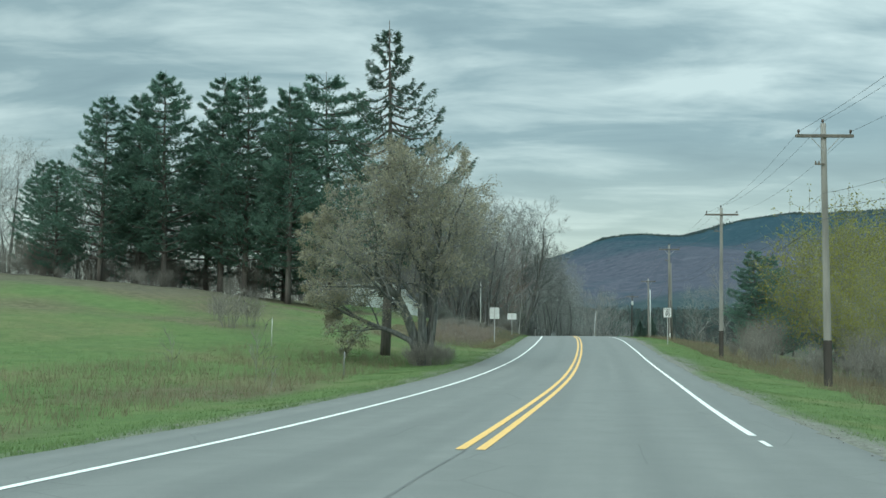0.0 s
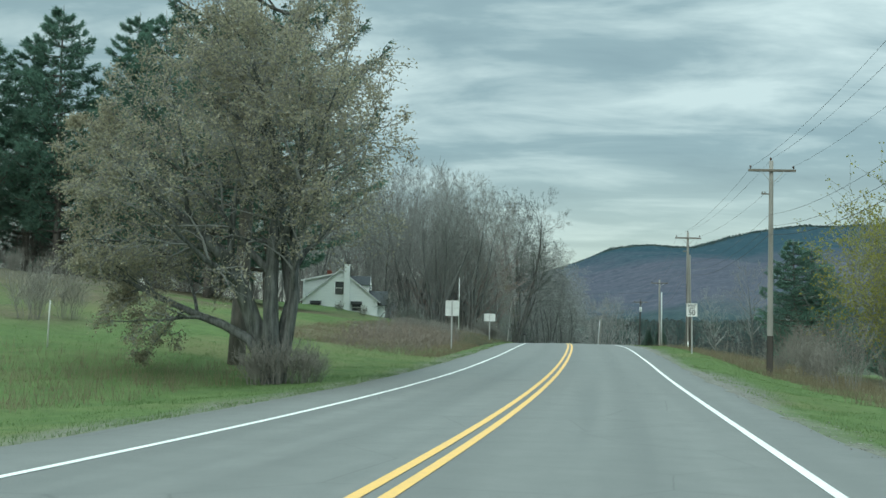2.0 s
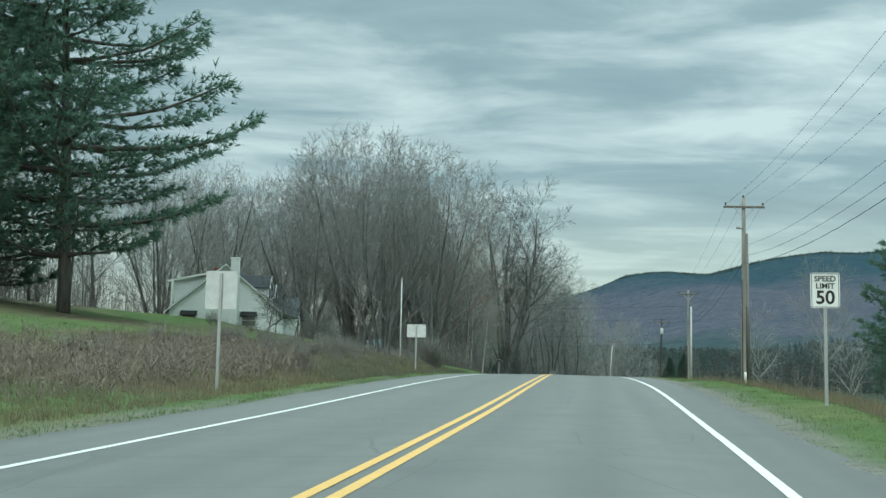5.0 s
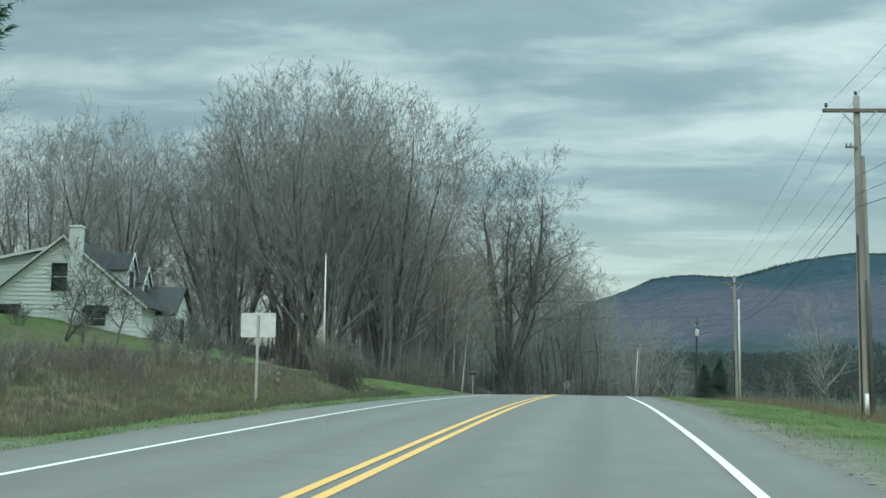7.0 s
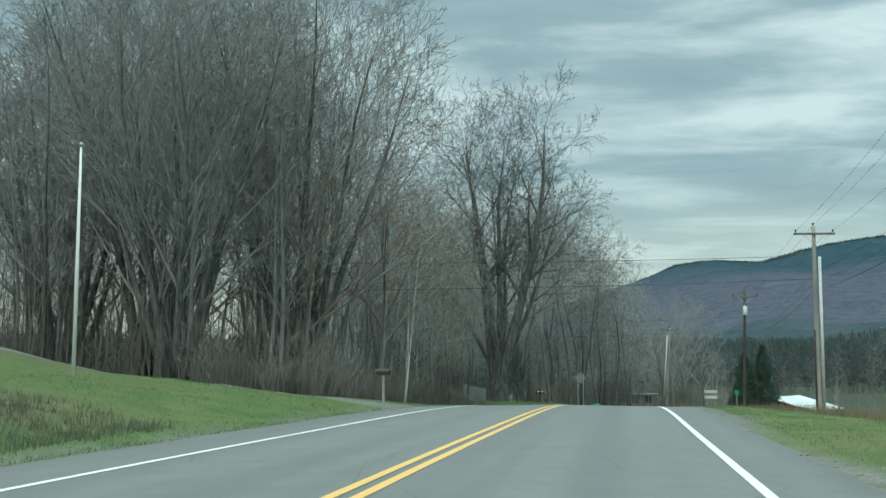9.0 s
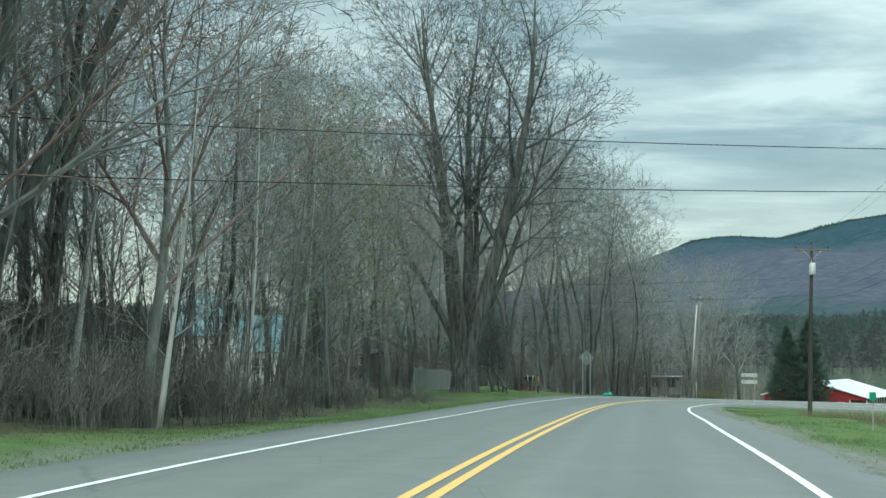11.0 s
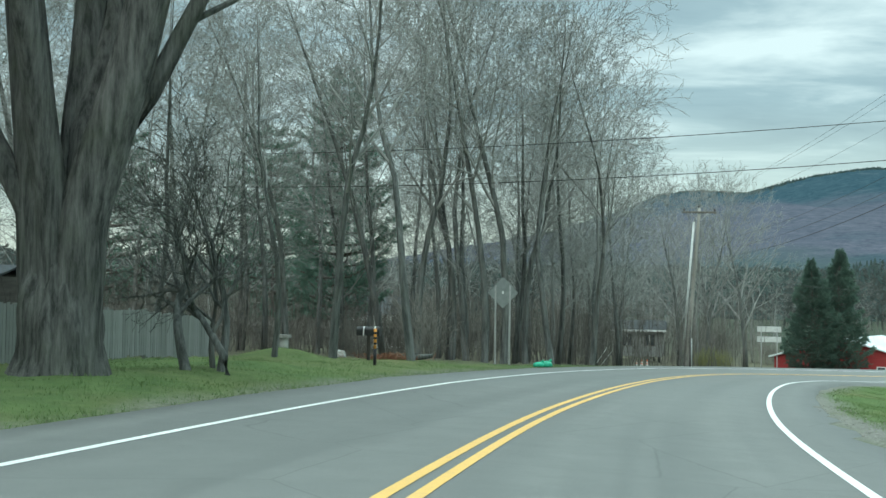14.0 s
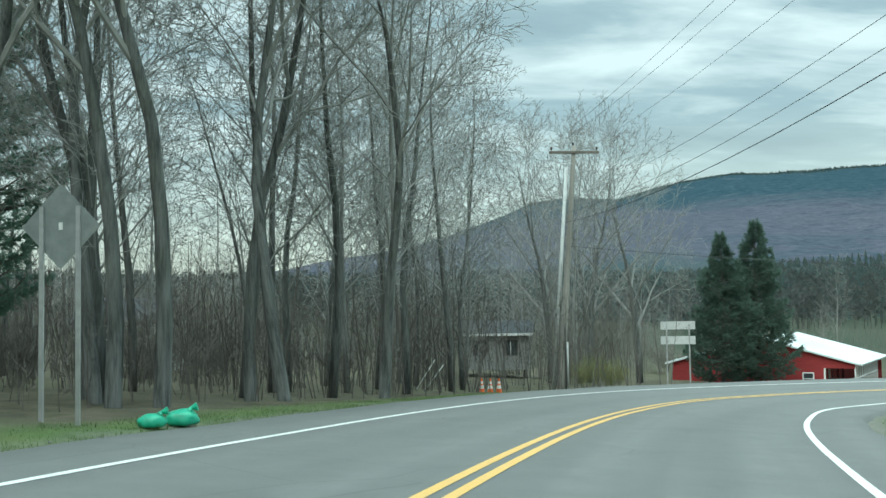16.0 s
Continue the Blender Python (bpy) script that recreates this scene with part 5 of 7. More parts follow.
undergrowth("undergrowth", "tangled dead brown brush on the bank below the field", M_DEADBRUSH, 15000, 58, (-14, 6, 60, 108), 0.25, 0.8, lambda x, y, s, d: (0.5 if s < 84 else 1.1) if 78 < s < 104 and -12.0 < d < -7.4 and noise.noise((x * 0.3, y * 0.3, 2.0)) > -0.3 else 0)
undergrowth("undergrowth", "low brown brush on the grassy bank", M_BRUSH, 5200, 56, (-14, 14, 74, 148), 0.25, 0.75, lambda x, y, s, d: (1.0 if noise.noise((x * 0.25, y * 0.25, 8.0)) > -0.02 else 0.35) if 88 < s < 138 and -13.5 < d < -7.6 else 0)
undergrowth("undergrowth", "grey-brown brush along the far verge", M_BRUSH, 900, 55, (20, 60, 10, 210), 0.8, 2.2, lambda x, y, s, d: 1.0 if 12.5 < d < 26 else 0)
far_woods()


def blades(name, label, material, count, seed, s_lo, s_hi, d_lo, d_hi, h_lo, h_hi, width, per=4, reject=None):
    rng = random.Random(seed)
    ss = np.array([rng.uniform(s_lo, s_hi) for _ in range(count)])
    dd = np.array([d_lo + (d_hi - d_lo) * rng.random() ** 1.35 for _ in range(count)])
    ff = np.clip(ss + I0, 0, len(LINE) - 1.001)
    ii = ff.astype(int)
    uu = ff - ii
    xs = LINE[ii, 0] * (1 - uu) + LINE[ii + 1, 0] * uu + NOR[ii, 0] * dd
    ys = LINE[ii, 1] * (1 - uu) + LINE[ii + 1, 1] * uu + NOR[ii, 1] * dd
    zs = land(xs, ys)[0]
    acc = Acc()
    for x, y, z, s, d in zip(xs, ys, zs, ss, dd):
        if reject and reject(s, d):
            continue
        z += rough_at(x, y) * min(1, max(0, (abs(d) - 5.2) / 2)) - 0.02
        for _ in range(per):
            a = rng.uniform(0, 6.28)
            h = rng.uniform(h_lo, h_hi)
            bx, by = x + rng.gauss(0, 0.09), y + rng.gauss(0, 0.09)
            ca, sa = math.cos(a) * width, math.sin(a) * width
            lx, ly = rng.gauss(0, 0.3) * h, rng.gauss(0, 0.3) * h
            acc.add([(bx - ca, by - sa, z), (bx + ca, by + sa, z), (bx + lx, by + ly, z + h)], [(0, 1, 2)])
    tagged(part(name, acc, material), label, "grass", kind="stuff")


blades("verge_grass", "short green spring grass along the road", M_GRASS, 42000, 1, 4, 262, -5.05, -13, 0.02, 0.085, 0.007, 5, lambda s, d: 157.5 < s < 163 or 84 < s < 138 and d < -5.9 or s > 236 and d < -6.9)
blades("verge_grass", "short green spring grass along the road", M_GRASS, 34000, 2, 4, 262, 5.6, 12, 0.02, 0.085, 0.007, 5)
blades("dead_grass", "pale dead grass standing on the bank", M_DRY, 11000, 3, 78, 130, -6.0, -15, 0.06, 0.28, 0.008, 4)
blades("rough_grass", "rough olive-green grass on the bank", M_OLIVE, 11000, 7, 100, 142, -5.9, -15, 0.06, 0.26, 0.009, 4)
blades("dead_grass", "pale dead grass before the brush", M_DRY, 8000, 4, 12, 215, 9.5, 17, 0.15, 0.6, 0.009, 4)
blades("dead_grass", "pale dead grass in the meadow", M_DRY, 2600, 6, 4, 60, -8.5, -19, 0.15, 0.6, 0.007, 4)
blades("meadow_grass", "green spring grass of the meadow", M_GRASS, 14000, 5, 20, 110, -12, -34, 0.03, 0.10, 0.010, 4)
loose_stones()

# ---- poles and wires ----


def crossarm(acc, z, half, m=None):
    acc.box(-half, -0.06, z - 0.06, half, 0.06, z + 0.06)


def utility_pole(x, y, z0, top, arm_z, half, label, lean=(0.0, 0.0), dark=False, pins=True, braces=True, can=None, bracket=None, foot=0.0, group="utility poles along the road"):
    h = top - z0
    root = thing("utility_pole", Matrix.Translation((x, y, z0)), label, "utility pole", group)
    acc = Acc()
    ts = np.linspace(-0.08, 1, 9)
    acc.tube([(lean[0] * t, lean[1] * t, h * t) for t in ts], [0.165 - 0.055 * t for t in ts], 12)
    part("pole", acc, M_POLE_DARK if dark else M_POLE, root, smooth=True)
    if foot:
        acc = Acc()
        acc.tube([(lean[0] * t, lean[1] * t, h * t) for t in (-0.05, foot / h)], [0.176, 0.172], 12, False)
        part("foot_wrap", acc, M_POLE_DARK, root, "dark creosoted foot", smooth=True)
    if arm_z is not None:
        az = arm_z - z0
        off = lean[0] * az / h
        acc = Acc()
        acc.box(off - half, -0.20, az - 0.065, off + half, -0.09, az + 0.065)
        bevel(part("crossarm", acc, M_ARM, root), 0.012)
        if braces:
            for sg in (-1, 1):
                acc = Acc()
                acc.tube([(off + sg * 0.62, -0.215, az - 0.04), (off + sg * 0.08, -0.19, az - 0.62)], [0.018, 0.018], 5)
                part("brace", acc, M_STEEL, root)
        if pins:
            for q in (-half + 0.12, half - 0.12, -0.02):
                zb = az + 0.065 if q != -0.02 else h - 0.02
                acc = Acc()
                acc.tube([(off + q, -0.145 if q != -0.02 else 0, zb + d) for d in (0, 0.06, 0.09, 0.13, 0.17, 0.2)], [0.02, 0.02, 0.06, 0.045, 0.06, 0.03], 9)
                part("insulator", acc, M_CERAMIC, root, smooth=True)
    if bracket is not None:
        acc = Acc()
        bz = bracket - z0
        acc.box(-0.42, -0.16, bz - 0.03, -0.02, -0.10, bz + 0.03)
        acc.tube([(-0.38, -0.13, bz + 0.02), (-0.38, -0.13, bz + 0.13)], [0.035, 0.03], 8)
        acc.tube([(-0.24, -0.13, bz + 0.02), (-0.24, -0.13, bz + 0.13)], [0.035, 0.03], 8)
        part("bracket", acc, M_ARM, root)
    if can is not None:
        acc = Acc()
        cz = can - z0
        cx = lean[0] * cz / h
        acc.tube([(cx, -0.34, cz - 0.42), (cx, -0.34, cz - 0.38), (cx, -0.34, cz + 0.36), (cx, -0.34, cz + 0.42)], [0.20, 0.22, 0.22, 0.17], 14)
        acc.tube([(cx - 0.08, -0.34, cz + 0.40), (cx - 0.08, -0.34, cz + 0.60)], [0.035, 0.03], 8)
        part("transformer", acc, M_SIGN_BACK, root, "pale grey transformer can", smooth=True)
    return root


def conduit(root, x, y, z1, r, material, name="conduit"):
    acc = Acc()
    acc.tube([(x, y, -0.2), (x, y, z1)], [r, r], 8)
    part(name, acc, material, root, smooth=True)


utility_pole(15.42, 44.4, -2.55, 8.2, 7.66, 1.18, "weathered wooden utility pole with one crossarm", bracket=6.5, foot=1.9)
utility_pole(20.80, 83.3, -2.40, 9.1, 8.56, 1.26, "weathered wooden utility pole with one crossarm", (0.15, 0), bracket=7.3, foot=2.2)
pc = utility_pole(26.42, 130.1, -1.15, 9.95, 9.4, 1.22, "wooden utility pole doubled by a second pole and cables", (0.05, 0), bracket=8.1)
pd = utility_pole(34.72, 188.4, -2.45, 8.8, 8.3, 1.22, "wooden utility pole with a slim pale pole beside it")
utility_pole(38.90, 231.0, -5.0, 7.5, 7.1, 1.25, "dark utility pole with a pale transformer can", (0.32, 0), dark=True, can=5.75)
pf = utility_pole(37.25, 275.5, -6.0, 5.6, 5.28, 1.22, "leaning grey utility pole doubled by a second pole", (0.85, 0))
acc = Acc()
acc.tube([(0.30, 0.25, -0.3), (0.26, 0.25, 9.0)], [0.15, 0.11], 12)
part("second_pole", acc, M_POLE, pc, smooth=True)
conduit(pc, 0.13, -0.19, 4.6, 0.035, M_WIRE)
conduit(pc, -0.12, -0.17, 6.2, 0.03, M_POLE_DARK)
acc = Acc()
acc.tube([(0.02, -0.24, 0.0), (0.02, -0.24, 0.75)], [0.07, 0.07], 10)
part("guard_sleeve", acc, M_SIGN_WHITE, pc, "pale plastic cable guard", smooth=True)
acc = Acc()
acc.tube([(0.33, 0.2, -0.3), (0.36, 0.2, 9.4)], [0.12, 0.09], 12)
part("second_pole", acc, M_SIGN_BACK, pd, "slim pale pole", smooth=True)
conduit(pd, -0.16, -0.1, 5.0, 0.06, M_POLE_DARK)
# this second pole's pale colour paints in the white-lit edges of the leaning pair
acc = Acc()
acc.tube([(-0.34, 0.2, -0.3), (0.50, 0.2, 10.6)], [0.10, 0.08], 12)
part("second_pole", acc, M_SIGN_BACK, pf, "slim pale pole", smooth=True)
conduit(pf, 0.20, -0.22, 3.0, 0.03, M_WIRE)
conduit(pf, 0.30, -0.22, 2.2, 0.045, M_SIGN_BACK)


def wire(p, q, sag, r=0.006, label="thin overhead line between the poles"):
    acc = Acc()
    pts = [tuple(p[k] + (q[k] - p[k]) * u - (4 * sag * u * (1 - u) if k == 2 else 0) for k in range(3)) for u in np.linspace(0, 1, 15)]
    acc.tube(pts, [r] * 15, 5, False)
    tagged(part("wire", acc, M_WIRE), label, "wire", "overhead wires")


TOPS = [(11.0, 6.0, 7.4), (15.46, 44.3, 7.86), (20.95, 83.2, 8.76), (26.5, 130.0, 9.6), (34.75, 188.3, 8.5), (39.22, 230.9, 7.3), (37.72, 275.4, 5.5)]
for a, b in zip(TOPS[:-1], TOPS[1:]):
    for off, up in ((-1.08, 0), (1.08, 0), (0.0, 0.45)):
        wire((a[0] + off, a[1] - 0.1, a[2] + up), (b[0] + off, b[1] - 0.1, b[2] + up), 0.55)
    wire((a[0] - 0.15, a[1], a[2] - 2.55), (b[0] - 0.15, b[1], b[2] - 2.55), 0.75, 0.007)
    wire((a[0] - 0.15, a[1], a[2] - 3.15), (b[0] - 0.15, b[1], b[2] - 3.15), 0.8, 0.008)
    wire((a[0] - 0.15, a[1], a[2] - 3.6), (b[0] - 0.15, b[1], b[2] - 3.6), 0.85, 0.012, "thick black cable between the poles")
# service lines over the road
wire((39.2, 231, 5.2), (2.0, 247.0, 5.6), 0.5, 0.014, "thin line crossing over the road")
wire((39.2, 231, 3.9), (2.0, 247.0, 4.2), 0.6, 0.014, "thin line crossing over the road")
wire((34.7, 188.4, 7.0), (4.0, 172.0, 5.2), 0.15, 0.014, "thin line crossing over the road")
wire((34.7, 188.4, 5.6), (4.0, 172.0, 3.9), 0.15, 0.014, "thin line crossing over the road")
wire((37.5, 275.5, 0.8), (75.0, 268.0, -1.0), 0.6, 0.014, "thin line running to the barns")

# ---- signs ----


def rounded_plate(w, h, t, r=0.04):
    pts = []
    for cx, cz, a0 in ((w / 2 - r, h / 2 - r, 0), (-w / 2 + r, h / 2 - r, 90), (-w / 2 + r, -h / 2 + r, 180), (w / 2 - r, -h / 2 + r, 270)):
        for k in range(4):
            a = radians(a0 + 30 * k)
            pts.append((cx + r * math.cos(a), cz + r * math.sin(a)))
    acc = Acc()
    acc.prism(pts, -t / 2, t / 2)
    return acc


def channel_post(acc, x, y, z0, z1):
    acc.box(x - 0.030, y - 0.006, z0, x + 0.030, y + 0.006, z1)
    for sg in (-1, 1):
        acc.box(x + sg * 0.030 - 0.005, y - 0.006, z0, x + sg * 0.030 + 0.005, y + 0.030, z1)


def back_sign(x, y, z0, top, w, h, label, yaw):
    root = thing("road_sign", pose(x, y, z0, 0, 0, yaw), label, "road sign", "road signs seen from behind")
    plate = rounded_plate(w, h, 0.004, 0.04)
    plate.v = [(a, b + 0.035, c + top - z0 - h / 2) for a, b, c in plate.v]
    part("plate", plate, M_SIGN_BACK, root)
    acc = Acc()
    channel_post(acc, 0, 0, -0.4, top - z0 - 0.06)
    part("post", acc, M_STEEL, root)
    acc = Acc()
    for q in (0.12, h - 0.12):
        acc.tube([(0, -0.012, top - z0 - q), (0, 0.05, top - z0 - q)], [0.014, 0.014], 6)
    part("bolts", acc, M_STEEL, root)
    return root


back_sign(4.10, 90.15, -1.55, 1.61, 0.78, 0.91, "tall rectangular road sign, plain metal back", -8)
back_sign(7.44, 121.1, -1.05, 1.66, 0.98, 0.66, "wide rectangular road sign, plain metal back", -7)


def lettering(body, size, m, parent, name="lettering", material=None):
    cu = bpy.data.curves.new(name, "FONT")
    cu.body, cu.size, cu.align_x, cu.align_y, cu.extrude, cu.offset = body, size, "CENTER", "CENTER", 0.002, size * 0.022
    tmp = new(name + "_curve", cu)
    dg = bpy.context.evaluated_depsgraph_get()
    me = bpy.data.meshes.new_from_object(tmp.evaluated_get(dg))
    bpy.data.objects.remove(tmp)
    me.materials.clear()
    me.materials.append(material or M_BLACK)
    ob = new(name, me)
    ob.parent = parent
    ob.matrix_local = m
    return ob


def speed_sign(x, y, z0, top, yaw):
    root = thing("speed_limit_sign", pose(x, y, z0, 0, 0, yaw), "white speed limit 50 sign on a thin steel post", "road sign")
    h, w = 0.76, 0.61
    cz = top - z0 - h / 2
    plate = rounded_plate(w, h, 0.004, 0.04)
    plate.v = [(a, b - 0.02, c + cz) for a, b, c in plate.v]
    part("plate", plate, M_SIGN_WHITE, root)
    acc = Acc()
    for x0, x1, z0b, z1b in ((-0.285, 0.285, 0.352, 0.364), (-0.285, 0.285, -0.364, -0.352), (-0.285, -0.273, -0.352, 0.352), (0.273, 0.285, -0.352, 0.352)):
        acc.box(x0, -0.0275, cz + z0b, x1, -0.0245, cz + z1b)
    part("border", acc, M_BLACK, root)
    for body, size, dz in (("SPEED", 0.165, 0.245), ("LIMIT", 0.165, 0.09), ("50", 0.40, -0.165)):
        lettering(body, size, pose(0, -0.026, cz + dz, 90, 0, 0), root)
    acc = Acc()
    channel_post(acc, 0, 0, -0.4, top - z0 - 0.05)
    part("post", acc, M_STEEL, root)


speed_sign(17.70, 87.8, -1.35, 1.61, -8)


def diamond_sign():
    root = thing("diamond_sign", pose(23.67, 239.4, -3.95, 0, 0, -16), "large diamond warning sign on two posts, dull grey back", "road sign")
    acc = Acc()
    r, cz = 0.645, 3.10
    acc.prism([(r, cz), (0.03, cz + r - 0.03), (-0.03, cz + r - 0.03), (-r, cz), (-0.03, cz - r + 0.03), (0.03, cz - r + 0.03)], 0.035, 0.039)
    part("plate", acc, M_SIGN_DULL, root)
    for sg in (-1, 1):
        acc = Acc()
        channel_post(acc, sg * 0.30, 0, -0.5, cz + 0.30)
        part("post", acc, M_STEEL, root)
    acc = Acc()
    acc.box(-0.03, 0.026, cz - 0.05, 0.03, 0.034, cz + 0.06)
    part("sticker", acc, M_SIGN_WHITE, root, "small pale sticker")


diamond_sign()


def arrow_board():
    root = thing("direction_sign", pose(44.2, 280, -6.3, 0, 0, -20), "two stacked plain sign boards on two posts, seen from behind", "road sign")
    for z in (2.62, 1.85):
        pl = rounded_plate(1.78, 0.42, 0.005, 0.03)
        pl.v = [(a, b, c + z + 0.5) for a, b, c in pl.v]
        part("board", pl, M_SIGN_BACK, root)
    for sg in (-0.58, 0.58):
        acc = Acc()
        channel_post(acc, sg, -0.03, -0.4, 3.2)
        part("post", acc, M_STEEL, root)


arrow_board()


def verge_marker():
    x, y = 28.7, 182.2
    root = thing("verge_marker", pose(x, y, ground_z(x, y) - 0.02, 0, 0, 5), "small green marker plate on a thin post in the verge", "marker post")
    plate = rounded_plate(0.20, 0.24, 0.006, 0.02)
    plate.v = [(p, q, r + 0.98) for p, q, r in plate.v]
    part("plate", plate, M_SIGN_GREEN, root)
    acc = Acc()
    acc.tube([(0, 0.03, -0.3), (0, 0.03, 1.02)], [0.02, 0.02], 8)
    part("post", acc, M_STEEL, root)


verge_marker()

# ---- the white house ----


def clap_wall(root, name, outline, y, t=0.14, gap=0.22):
    """A gable or wall in x and z of lapped boards, facing -y."""
    acc = Acc()
    acc.prism(outline, y, y + t)
    w = part(name, acc, M_CLAP, root)
    xs, zs = [p[0] for p in outline], [p[1] for p in outline]
    n = len(outline)
    z = min(zs) + gap
    k = 0
    while z < max(zs) - 0.05:
        cut = []
        for q in range(n):
            (x0, z0), (x1, z1) = outline[q], outline[(q + 1) % n]
            if (z0 - z) * (z1 - z) < 0:
                cut.append(x0 + (x1 - x0) * (z - z0) / (z1 - z0))
        if len(cut) >= 2:
            a, b = min(cut), max(cut)
            acc = Acc()
            acc.add([(a, y - 0.003, z), (b, y - 0.003, z), (b, y - 0.034, z - gap * 0.94), (a, y - 0.034, z - gap * 0.94), (a, y + 0.002, z - gap * 0.94), (b, y + 0.002, z - gap * 0.94)],
                    [(0, 1, 2, 3)[::-1], (3, 2, 5, 4)[::-1]])
            part("clapboard", acc, M_CLAP, w)
        z += gap
        k += 1
    return w


def sash(root, cx, cz, w, h, y, frame_mat, bars=((0.5, "z"),), depth=0.05):
    win = new("window")
    win.parent = root
    acc = Acc()
    b = 0.08
    for x0, x1, z0, z1 in ((-w / 2 - b, w / 2 + b, h / 2, h / 2 + b), (-w / 2 - b, w / 2 + b, -h / 2 - b, -h / 2), (-w / 2 - b, -w / 2, -h / 2, h / 2), (w / 2, w / 2 + b, -h / 2, h / 2)):
        acc.box(cx + x0, y - depth, cz + z0, cx + x1, y + 0.02, cz + z1)
    part("frame", acc, frame_mat, win)
    acc = Acc()
    acc.box(cx - w / 2, y - 0.012, cz - h / 2, cx + w / 2, y - 0.004, cz + h / 2)
    part("pane", acc, M_GLASS_DARK, win)
    acc = Acc()
    for u, kind in bars:
        if kind == "z":
            acc.box(cx - w / 2, y - 0.035, cz - h / 2 + u * h - 0.025, cx + w / 2, y - 0.013, cz - h / 2 + u * h + 0.025)
        else:
            acc.box(cx - w / 2 + u * w - 0.02, y - 0.034, cz - h / 2, cx - w / 2 + u * w + 0.02, y - 0.0135, cz + h / 2)
    part("sash_bars", acc, M_TRIM, win)
    return win


def roof_slab(root, name, pts, t, material):
    """A slab over four corners."""
    a, b, c, d = (Vector(p) for p in pts)
    n = (b - a).cross(d - a).normalized() * t
    acc = Acc()
    vs = [tuple(p) for p in (a, b, c, d)] + [tuple(p + n) for p in (a, b, c, d)]
    acc.add(vs, [(3, 2, 1, 0), (4, 5, 6, 7), (0, 1, 5, 4), (1, 2, 6, 5), (2, 3, 7, 6), (3, 0, 4, 7)])
    return part(name, acc, material, root)


